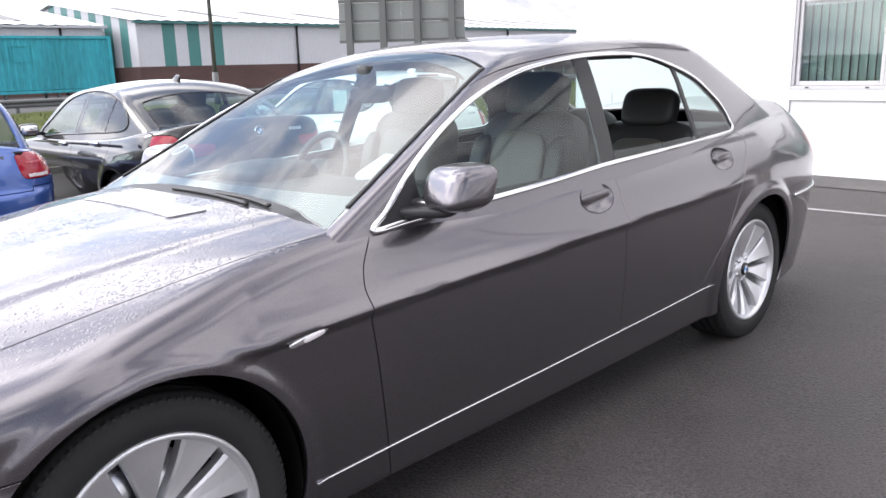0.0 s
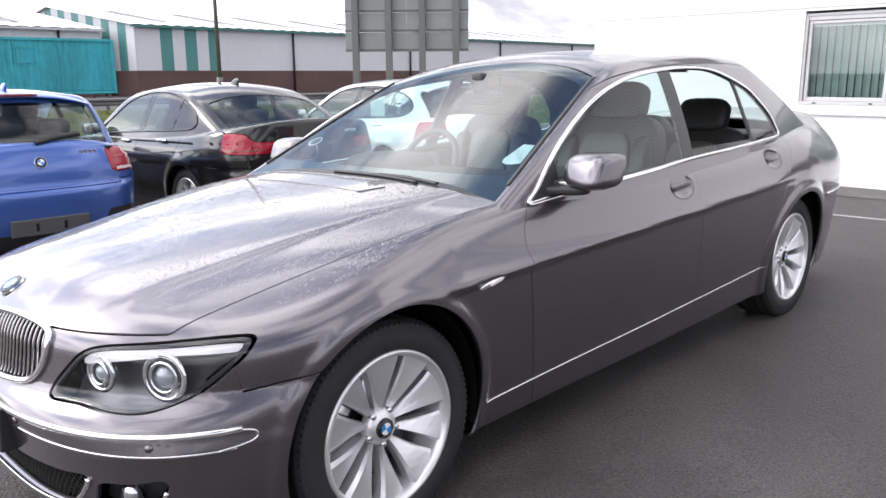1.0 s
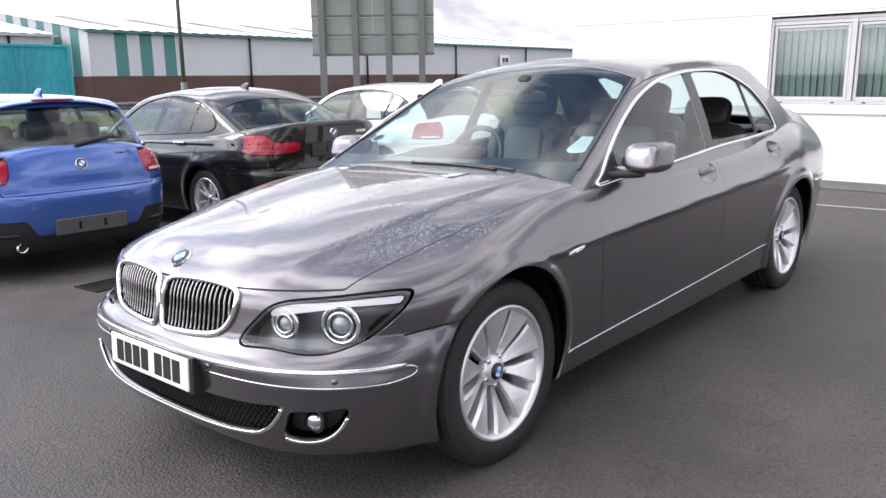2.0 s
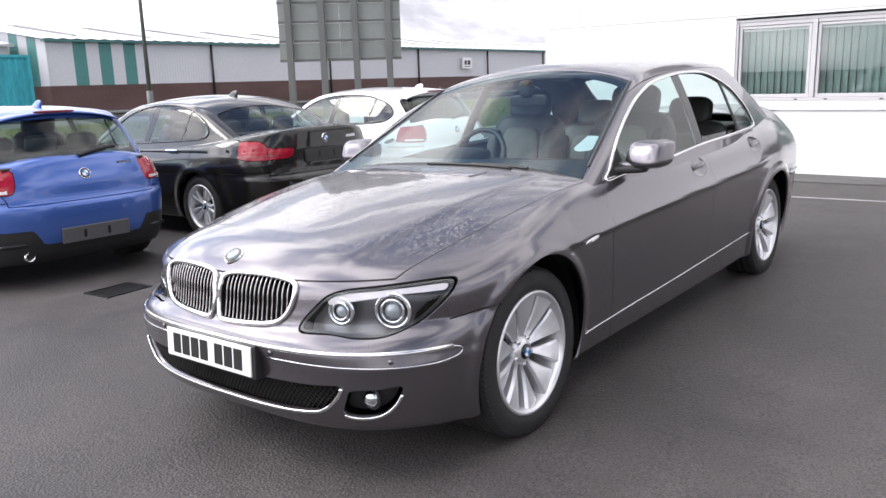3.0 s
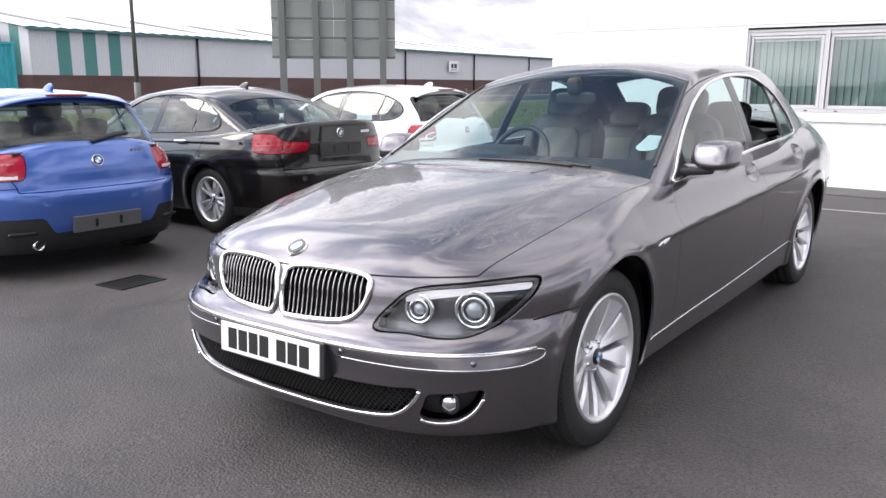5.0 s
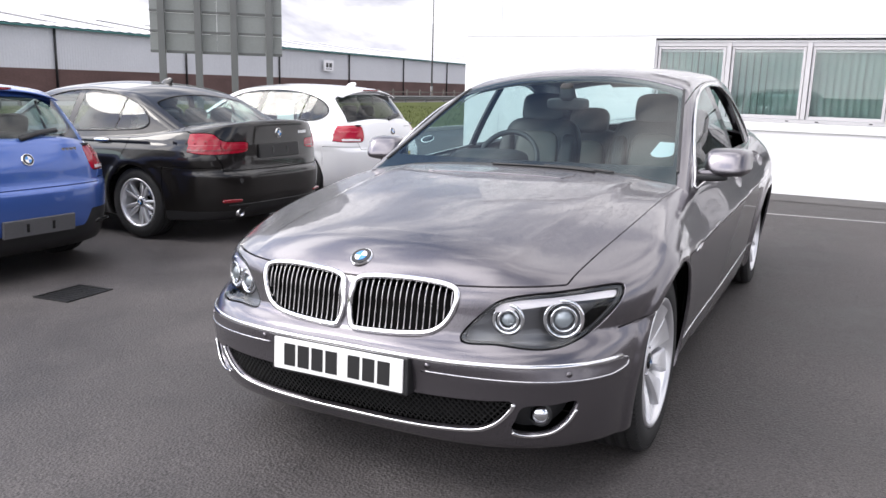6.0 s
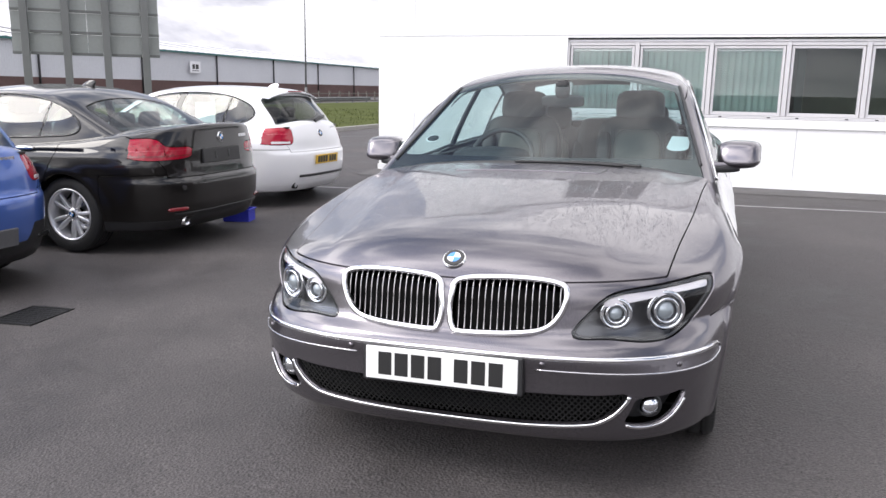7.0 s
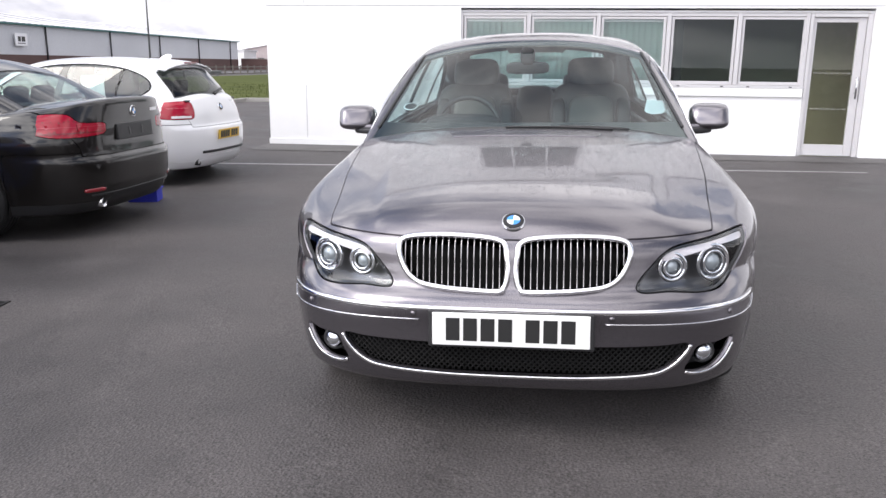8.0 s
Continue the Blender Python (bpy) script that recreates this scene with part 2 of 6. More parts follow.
def asphalt():
    mat, n, l, b = shader("damp_asphalt", (0.05, 0.047, 0.047), 0.62, spec=0.3)
    tc = n.new("ShaderNodeTexCoord")
    stones = node(n, "ShaderNodeTexVoronoi", Scale=85.0)
    l.new(tc.outputs["Object"], stones.inputs["Vector"])
    speck = node(n, "ShaderNodeTexNoise", Scale=110.0, Detail=6.0, Roughness=0.8)
    l.new(tc.outputs["Object"], speck.inputs["Vector"])
    damp = node(n, "ShaderNodeTexNoise", Scale=0.7, Detail=8.0, Roughness=0.68)
    l.new(tc.outputs["Object"], damp.inputs["Vector"])
    ramp = n.new("ShaderNodeValToRGB")
    e = ramp.color_ramp.elements
    e[0].position, e[0].color = 0.34, (0.014, 0.0127, 0.0122, 1)
    e[1].position, e[1].color = 0.70, (0.138, 0.126, 0.125, 1)
    l.new(speck.outputs["Fac"], ramp.inputs[0])
    shade = n.new("ShaderNodeMapRange")
    for key, value in (("From Min", 0.3), ("From Max", 0.7), ("To Min", 0.54), ("To Max", 1.40)):
        shade.inputs[key].default_value = value
    l.new(damp.outputs["Fac"], shade.inputs["Value"])
    mul = n.new("ShaderNodeVectorMath")
    mul.operation = "SCALE"
    l.new(ramp.outputs[0], mul.inputs[0])
    l.new(shade.outputs[0], mul.inputs["Scale"])
    l.new(mul.outputs[0], b.inputs["Base Color"])
    wet = n.new("ShaderNodeMapRange")
    for key, value in (("From Min", 0.3), ("From Max", 0.7), ("To Min", 0.44), ("To Max", 0.84)):
        wet.inputs[key].default_value = value
    l.new(damp.outputs["Fac"], wet.inputs["Value"])
    l.new(wet.outputs[0], b.inputs["Roughness"])
    bp = node(n, "ShaderNodeBump", Strength=0.55, Distance=0.006)
    l.new(stones.outputs["Distance"], bp.inputs["Height"])
    bp2 = node(n, "ShaderNodeBump", Strength=0.4, Distance=0.004)
    l.new(speck.outputs["Fac"], bp2.inputs["Height"])
    l.new(bp.outputs[0], bp2.inputs["Normal"])
    l.new(bp2.outputs[0], b.inputs["Normal"])
    return mat


ASPHALT = asphalt()
TURF = grain("verge_grass", (0.068, 0.080, 0.026), 0.95, 0, 14, 0.40, 0.3, 0.5, spec=0.05, distance=0.03)


# ---- shape helpers ----
def curve(*knots):
    """A smooth monotone curve through (position, value) knots."""
    xs = np.array([k[0] for k in knots], float)
    ys = np.array([k[1] for k in knots], float)
    h, d = np.diff(xs), np.diff(ys) / np.diff(xs)
    m = np.zeros(len(xs))
    m[0], m[-1] = d[0], d[-1]
    for i in range(1, len(xs) - 1):
        if d[i - 1] * d[i] > 0:
            w1, w2 = 2 * h[i] + h[i - 1], h[i] + 2 * h[i - 1]
            m[i] = (w1 + w2) / (w1 / d[i - 1] + w2 / d[i])

    def at(p):
        p = np.clip(np.asarray(p, float), xs[0], xs[-1])
        i = np.clip(np.searchsorted(xs, p) - 1, 0, len(h) - 1)
        t = (p - xs[i]) / h[i]
        return ((1 + 2 * t) * (1 - t) ** 2 * ys[i] + t * (1 - t) ** 2 * h[i] * m[i]
                + t * t * (3 - 2 * t) * ys[i + 1] + t * t * (t - 1) * h[i] * m[i + 1])
    return at


def smax(a, b, k):
    """The larger of two fields, rounded over k metres."""
    h = np.maximum(k - np.abs(a - b), 0) / k
    return np.maximum(a, b) + h * h * k * 0.25


# ---- the grey saloon: lower body ----
NOSE = curve((0.17, 0.752), (0.22, 0.807), (0.28, 0.84), (0.36, 0.86), (0.46, 0.87), (0.525, 0.884), (0.55, 0.877), (0.585, 0.844), (0.64, 0.83), (0.73, 0.812), (0.78, 0.772), (0.85, 0.672))
TOP = curve((-0.9, 0.7), (-0.83, 0.745), (-0.745, 0.805), (-0.6, 0.85), (-0.3, 0.902), (0.0, 0.945), (0.4, 0.985), (0.85, 1.012), (2.0, 1.03), (2.95, 1.075), (3.35, 1.100), (3.7, 1.115), (3.98, 1.138), (4.06, 1.128), (4.2, 1.02))
TOPFALL = curve((-0.85, 0.15), (-0.47, 0.112), (0.0, 0.068), (0.5, 0.042), (0.85, 0.04), (2.0, 0.05), (3.3, 0.06), (3.6, 0.075), (4.1, 0.08))
WIDE = curve((-0.9, 0.945), (0.0, 0.935), (0.7, 0.935), (1.5, 0.945), (2.6, 0.948), (3.0, 0.948), (3.4, 0.93), (4.2, 0.87))


def crease(y):
    return 0.735 + 0.029 * np.clip(y, -0.5, 3.2)


def half_width(y, z):
    zc = crease(y)
    fade = np.clip(np.maximum((y - 2.55) / 0.5, (0.28 - y) / 0.35), 0, 1)
    soft = np.sqrt((z - zc) ** 2 + (0.004 + 0.06 * fade) ** 2)
    up, down = (soft + z - zc) / 2, (soft - z + zc) / 2
    low = np.clip((0.4 - y) / 0.6, 0, 1)
    dip = np.clip(down / 0.035, 0, 1)
    shoulder = fade * (0.16 * up + 1.75 * up ** 2) + (1 - fade) * (0.40 * up + 0.022 * (1 - np.exp(-np.minimum(up, 1.0) / 0.05)))
    w = WIDE(y) + 0.003 - shoulder - 0.018 * (1 - fade) * dip * dip * (3 - 2 * dip) - (0.07 - 0.012 * low) * down - (0.10 - 0.02 * low) * down ** 2
    w = w - 0.02 * np.clip(-y / 0.35, 0, 1) * np.clip((0.64 - z) / 0.15, 0, 1)
    w = w - 0.26 * up * np.clip((y - 3.1) / 0.45, 0, 1)
    for yc in (-0.005, 3.030):
        r = np.sqrt((y - yc) ** 2 + (z - 0.345) ** 2)
        w = w + 0.013 / (1 + np.exp(np.clip((r - 0.424) / 0.007, -30, 30))) * (z < 0.9)
    return w


def lower_body(x, y, z):
    w = half_width(y, z)
    ax = np.abs(x) / np.maximum(w, 0.05)
    ef = np.maximum(-y, 0) / NOSE(z)
    er = np.maximum(y - 3.0, 0) / (1.15 - 0.25 * np.maximum(0.35 - z, 0))
    blunt = 2.42 + 0.9 * np.clip((0.60 - z) / 0.14, 0, 1)
    side = (np.where(y < 1.5, (ax ** blunt + ef ** blunt) ** (1 / blunt), (ax ** 4.6 + er ** 4.6) ** (1 / 4.6)) - 1) * 0.9
    ridge = 0.50 + 0.09 * (y + 0.7)
    dome = 0.007 * np.clip((0.75 - y) / 0.2, 0, 1) * np.clip((y + 0.80) / 0.25, 0, 1) / (1 + np.exp(np.clip((np.abs(x) - ridge) / 0.011, -30, 30)))
    top = z - (TOP(y) + dome - TOPFALL(y) * (np.abs(x) / 0.75) ** 2.5)
    k = 0.065 - 0.038 * np.clip((y - 3.0) / 0.5, 0, 1)
    return smax(smax(side, top * 0.95, k), 0.185 + 0.03 * np.clip((-0.3 - y) / 0.3, 0, 1) - z, 0.03)


ROOF = curve((0.5, 1.218), (1.2, 1.418), (1.6, 1.476), (1.95, 1.502), (2.40, 1.512), (2.92, 1.486), (3.34, 1.413), (3.94, 1.245))
GLASSBASE = curve((0.4, 0.80), (0.8, 0.815), (1.4, 0.835), (2.25, 0.835), (2.86, 0.803), (3.34, 0.750), (3.92, 0.66))


def cabin_faces(x, y, z):
    """The side, roof, windscreen and rear window planes of the cabin, each below 0 inside."""
    t = z - 1.0
    side = (np.abs(x) - (GLASSBASE(y) - 0.36 * t - 0.26 * t * np.abs(t))) * 0.93
    roof = z - (ROOF(y) - 0.058 * (np.abs(x) / 0.6) ** 2.4)
    screen = (z - (1.0 + 0.50 * (y - (0.63 + 0.07 * x * x)))) * 0.895
    rear = (z - (1.15 - 0.50 * (y - 3.58 + 0.3 * x * x))) * 0.89
    return side, roof, screen, rear


def greenhouse(x, y, z):
    side, roof, screen, rear = cabin_faces(x, y, z)
    f = smax(smax(smax(side, screen, 0.035), roof, 0.05), rear, 0.05)
    return np.maximum(f, 0.88 - z)


# ---- mesh helpers ----
def part(name, bm, material, parent=None, label="", smooth=True):
    """Links a bmesh, or (points, faces, normals or None), as one mesh object."""
    me = bpy.data.meshes.new(name)
    if isinstance(bm, bmesh.types.BMesh):
        bm.to_mesh(me)
        bm.free()
        normals = None
    else:
        points, faces, normals = bm
        me.from_pydata([tuple(p) for p in points], [], [tuple(q) for q in faces])
    me.polygons.foreach_set("use_smooth", [smooth] * len(me.polygons))
    if normals is not None and len(me.vertices):
        me.normals_split_custom_set_from_vertices([tuple(q) for q in normals])
    me.materials.append(material)
    ob = new(name, me)
    if parent is not None:
        ob.parent = parent
    if label:
        ob["label"] = label
    return ob


def thing(name, m, label, category, group="", kind=""):
    ob = new(name)
    ob.empty_display_size = 0.1
    ob.matrix_world = m
    return tagged(ob, label, category, group, kind)


def box(x0, x1, y0, y1, z0, z1, bevel=0.0):
    bm = bmesh.new()
    bmesh.ops.create_cube(bm, size=1)
    for v in bm.verts:
        v.co = Vector(((x0 + x1) / 2 + v.co.x * (x1 - x0), (y0 + y1) / 2 + v.co.y * (y1 - y0), (z0 + z1) / 2 + v.co.z * (z1 - z0)))
    if bevel:
        bmesh.ops.bevel(bm, geom=bm.edges[:], offset=bevel, segments=2, affect="EDGES", profile=0.5)
    return bm


def moved(bm, m):
    bmesh.ops.transform(bm, matrix=m, verts=bm.verts)
    return bm


def joined(*bms):
    out = bmesh.new()
    for b in bms:
        me = bpy.data.meshes.new("scrap")
        b.to_mesh(me)
        b.free()
        out.from_mesh(me)
        bpy.data.meshes.remove(me)
    return out


def rod(a, b, r, r2=None, n=12):
    a, b = Vector(a), Vector(b)
    bm = bmesh.new()
    bmesh.ops.create_cone(bm, cap_ends=True, segments=n, radius1=r, radius2=r if r2 is None else r2, depth=(b - a).length)
    return moved(bm, Matrix.Translation((a + b) / 2) @ (b - a).to_track_quat("Z", "Y").to_matrix().to_4x4())


def pillow(size, power=0.45, n=20):
    """A rounded block: a ball squared off by power (1 is a ball, small is boxy)."""
    bm = bmesh.new()
    bmesh.ops.create_uvsphere(bm, u_segments=n * 2, v_segments=n, radius=1)
    for v in bm.verts:
        v.co = Vector([math.copysign(abs(c) ** power, c) * s / 2 for c, s in zip(v.co, size)])
    return bm


def lathe(profile, n=64, closed=False):
    """Turns (radius, x) points round the x axis."""
    pts, faces = [], []
    m = len(profile)
    for i in range(n):
        a = 2 * math.pi * i / n
        pts += [(x, r * math.cos(a), r * math.sin(a)) for r, x in profile]
    for i in range(n):
        j = (i + 1) % n
        for k in range(m if closed else m - 1):
            k2 = (k + 1) % m
            faces.append((i * m + k, i * m + k2, j * m + k2, j * m + k))
    return pts, faces, None


def arch(profile, a0, a1, n=40):
    """Part of a turned shape: (radius, x) points from angle a0 to a1 round the x axis."""
    m = len(profile)
    pts = [(x, r * math.cos(a), r * math.sin(a)) for a in np.linspace(a0, a1, n + 1) for r, x in profile]
    return pts, [(i * m + k, i * m + k + 1, (i + 1) * m + k + 1, (i + 1) * m + k) for i in range(n) for k in range(m - 1)], None


def loop(points, n=60, closed=True):
    """A smooth curve through points, resampled."""
    p = [np.array(q, float) for q in points]
    m, out = len(p), []
    spans = m if closed else m - 1
    for i in range(spans):
        a = p[(i - 1) % m] if closed or i > 0 else p[0]
        b, c = p[i], p[(i + 1) % m]
        d = p[(i + 2) % m] if closed or i + 2 < m else p[-1]
        for k in range(max(2, n // spans)):
            t = k / max(2, n // spans)
            out.append(0.5 * ((2 * b) + (c - a) * t + (2 * a - 5 * b + 4 * c - d) * t * t + (3 * b - a - 3 * c + d) * t ** 3))
    if not closed:
        out.append(p[-1])
    return np.array(out)


def inside(outline):
    """The signed distance to a closed outline in a plane: above 0 inside it."""
    a = np.array(outline, float)
    b = np.roll(a, -1, axis=0)

    def at(u, v):
        u, v = np.asarray(u, float), np.asarray(v, float)
        best, odd = np.full(u.shape, 1e9), np.zeros(u.shape, bool)
        for (x0, y0), (x1, y1) in zip(a, b):
            dx, dy = x1 - x0, y1 - y0
            t = np.clip(((u - x0) * dx + (v - y0) * dy) / (dx * dx + dy * dy + 1e-12), 0, 1)
            best = np.minimum(best, (u - x0 - t * dx) ** 2 + (v - y0 - t * dy) ** 2)
            odd ^= ((y0 > v) != (y1 > v)) & (u < dx * (v - y0) / (dy if abs(dy) > 1e-12 else 1e-12) + x0)
        return np.where(odd, 1, -1) * np.sqrt(best)
    return at


def slope(f, p, e=0.001):
    g = np.stack([f(*(p + d).T) - f(*(p - d).T) for d in np.eye(3) * e], axis=1) / (2 * e)
    return g


def unit(g):
    return g / np.maximum(np.linalg.norm(g, axis=1), 1e-9)[:, None]


def skin(f, lo, hi, step):
    """The surface where the field f is 0, as points, normals and four-sided faces."""
    axes = [np.arange(lo[i], hi[i] + step, step) for i in range(3)]
    v = f(*np.meshgrid(*axes, indexing="ij"))
    size = np.array(v.shape) - 1
    total, count = np.zeros((*size, 3)), np.zeros(size)
    corners = [(i, j, k) for i in (0, 1) for j in (0, 1) for k in (0, 1)]
    pick = lambda c: v[c[0]:c[0] + size[0], c[1]:c[1] + size[1], c[2]:c[2] + size[2]]
    for a in corners:
        for b in corners:
            if a < b and sum(abs(p - q) for p, q in zip(a, b)) == 1:
                va, vb = pick(a), pick(b)
                m = (va < 0) != (vb < 0)
                t = va[m] / (va[m] - vb[m])
                total[m] += np.array(a) + t[:, None] * (np.array(b) - np.array(a))
                count[m] += 1
    on = count > 0
    index = np.full(size, -1)
    index[on] = np.arange(on.sum())
    p = np.array(lo) + (np.argwhere(on) + total[on] / count[on][:, None]) * step
    neg, faces = v < 0, []
    for ax in range(3):
        u, w = (ax + 1) % 3, (ax + 2) % 3
        sl = [slice(1, -1)] * 3
        sl[ax] = slice(0, -1)
        sh = list(sl)
        sh[ax] = slice(1, None)
        a, b = neg[tuple(sl)], neg[tuple(sh)]
        at = np.argwhere(a != b)
        if not len(at):
            continue
        forward = a[tuple(at.T)]
        at = at + np.array([0 if i == ax else 1 for i in range(3)])
        ids = []
        for du, dw in ((-1, -1), (0, -1), (0, 0), (-1, 0)):
            q = at.copy()
            q[:, u] += du
            q[:, w] += dw
            ids.append(index[tuple(q.T)])
        quad = np.stack(ids, 1)
        quad[~forward] = quad[~forward][:, ::-1]
        faces += quad[(quad >= 0).all(1)].tolist()
    for _ in range(5):
        g = slope(f, p)
        d = f(*p.T) / np.maximum((g * g).sum(1), 0.05)
        p = p - np.clip(d, -step, step)[:, None] * g
    return p, unit(slope(f, p)), faces


def clip(s, g):
    """The part of a skin where g is above 0, cut exactly along g = 0."""
    p, n, faces = s
    if not faces:
        return s
    d = g(*p.T)
    keep = (d >= 0).tolist()
    pts, nrm, made, out = [], [], {}, []
    base = len(p)
    for f in faces:
        k = [keep[i] for i in f]
        if all(k):
            out.append(f)
        elif any(k):
            poly = []
            for a, b in zip(f, f[1:] + f[:1]):
                if keep[a]:
                    poly.append(a)
                if keep[a] != keep[b]:
                    key = (a, b) if a < b else (b, a)
                    if key not in made:
                        t = d[key[0]] / (d[key[0]] - d[key[1]])
                        made[key] = base + len(pts)
                        pts.append(p[key[0]] * (1 - t) + p[key[1]] * t)
                        nrm.append(n[key[0]] * (1 - t) + n[key[1]] * t)
                    poly.append(made[key])
            if len(poly) > 2:
                out.append(poly)
    if pts:
        p, n = np.vstack([p, pts]), np.vstack([n, nrm])
    used = np.zeros(len(p), bool)
    for f in out:
        used[f] = True
    new_id = np.cumsum(used) - 1
    table = new_id.tolist()
    return p[used], unit(n[used]) if used.any() else n[used], [[table[i] for i in f] for f in out]


def carve(s, g, gap=0.005):
    return clip(s, lambda x, y, z: g(x, y, z) - gap / 2), clip(s, lambda x, y, z: -g(x, y, z) - gap / 2)


def halves(s):
    return clip(s, lambda x, y, z: x), clip(s, lambda x, y, z: -x)


def panel(name, s, material, parent, label="", lip=0.012, push=0.0):
    """A skin as a mesh with a turned-in edge of lip metres, pushed inwards by push."""
    p, n, faces = s
    if not faces:
        return None
    p = p - n * push
    pts, nrm, out = list(p), list(n), [list(f) for f in faces]
    if lip:
        edges = {}
        for f in faces:
            for a, b in zip(f, f[1:] + f[:1]):
                edges[(a, b)] = edges.get((a, b), 0) + 1
        for (a, b) in edges:
            if (b, a) in edges:
                continue
            along = p[b] - p[a]
            side = np.cross(along, n[a])
            side = side / max(np.linalg.norm(side), 1e-9)
            k = len(pts)
            pts += [p[a], p[b], p[b] - n[b] * lip, p[a] - n[a] * lip]
            nrm += [side * 0.6 + n[a] * 0.4] * 2 + [side] * 2
            out.append([k + 1, k, k + 3, k + 2])
    return part(name, (pts, out, unit(np.array(nrm))), material, parent, label)


def onto(f, p, way, far=1.6, n=500):
    """Where rays from p along way first meet the field's surface."""
    p, way = np.atleast_2d(np.array(p, float)), np.atleast_2d(np.array(way, float))
    way = np.broadcast_to(way, p.shape)
    d = np.linspace(0, far, n)
    q = p[:, None, :] + way[:, None, :] * d[None, :, None]
    v = f(q[..., 0], q[..., 1], q[..., 2])
    i = np.argmax(v < 0, axis=1)
    r = np.arange(len(p))
    j = np.maximum(i - 1, 0)
    t = v[r, j] / np.where(np.abs(v[r, j] - v[r, i]) < 1e-9, 1e-9, v[r, j] - v[r, i])
    return q[r, j] + (q[r, i] - q[r, j]) * np.clip(t, 0, 1)[:, None]


def sweep(points, normals, a, b, closed=False, m=8, lift=0.0):
    """A bar along points: half-width a across, half-height b along the normals."""
    p, nn = np.array(points), unit(np.array(normals))
    if closed:
        tan = unit(np.roll(p, -1, 0) - np.roll(p, 1, 0))
    else:
        tan = unit(np.gradient(p, axis=0))
    bi = unit(np.cross(tan, nn))
    pts, faces = [], []
    for i in range(len(p)):
        for k in range(m):
            t = 2 * math.pi * (k + 0.5) / m
            c, s = math.cos(t), math.sin(t)
            c, s = math.copysign(abs(c) ** 0.7, c), math.copysign(abs(s) ** 0.7, s)
            pts.append(p[i] + bi[i] * a * c + nn[i] * (b * s + lift))
    last = len(p) if closed else len(p) - 1
    for i in range(last):
        j = (i + 1) % len(p)
        for k in range(m):
            faces.append((i * m + k, j * m + k, j * m + (k + 1) % m, i * m + (k + 1) % m))
    if not closed:
        faces += [tuple(range(m)), tuple(range((len(p) - 1) * m, len(p) * m))[::-1]]
    return pts, faces, None


def ring(r, thick, n=40, m=10):
    """A ring in the xz plane, facing -y."""
    a = np.linspace(0, 2 * math.pi, n, endpoint=False)
    p = np.stack([r * np.cos(a), 0 * a, r * np.sin(a)], 1)
    return sweep(p, np.tile((0, -1, 0), (n, 1)), thick, thick, True, m)


def shifted(mesh, *offset):
    p, f, n = mesh
    return [tuple(np.array(q) + np.array(offset)) for q in p], f, n


def roundel(parent, place, toward, r):
    """A round badge: dark rim, chrome edge, four plain quarters."""
    m = Matrix.Translation(place) @ Vector(toward).to_track_quat("Z", "Y").to_matrix().to_4x4()
    rim = bmesh.new()
    bmesh.ops.create_cone(rim, cap_ends=True, segments=36, radius1=r, radius2=r * 0.93, depth=0.006)
    badge = part("badge", moved(rim, m), CHROME, parent, "round badge with blue and white quarters", smooth=False)
    dark = bmesh.new()
    bmesh.ops.create_cone(dark, cap_ends=True, segments=36, radius1=r * 0.90, radius2=r * 0.86, depth=0.003)
    part("badge_rim", moved(dark, m @ Matrix.Translation((0, 0, 0.0040))), GLOSSBLACK, badge, smooth=False)
    for q in range(4):
        bm = bmesh.new()
        vs = [bm.verts.new((0, 0, 0.0066))]
        for k in range(9):
            a = math.pi / 2 * (q + k / 8)
            vs.append(bm.verts.new((r * 0.55 * math.cos(a), r * 0.55 * math.sin(a), 0.0066)))
        bm.faces.new(vs)
        part("quarter", moved(bm, m), BADGEBLUE if q % 2 else BADGEWHITE, badge, smooth=False)
    return badge


# ---- wheels ----
def tyre_profile(R, rim, w):
    h = w / 2
    return [(rim - 0.008, -h * 0.86), (rim + 0.004, -h * 0.96), (rim + 0.35 * (R - rim), -h * 1.02), (R - 0.02, -h * 0.96), (R - 0.004, -h * 0.80),
            (R, -h * 0.62), (R - 0.008, -h * 0.60), (R - 0.008, -h * 0.54), (R, -h * 0.52), (R, -h * 0.22), (R - 0.008, -h * 0.20), (R - 0.008, -h * 0.14), (R, -h * 0.12),
            (R, h * 0.12), (R - 0.008, h * 0.14), (R - 0.008, h * 0.20), (R, h * 0.22), (R, h * 0.52), (R - 0.008, h * 0.54), (R - 0.008, h * 0.60), (R, h * 0.62),
            (R - 0.004, h * 0.80), (R - 0.02, h * 0.96), (rim + 0.35 * (R - rim), h * 1.0), (rim + 0.012, h * 0.98), (rim + 0.004, h * 0.94), (rim - 0.006, h * 0.86)]


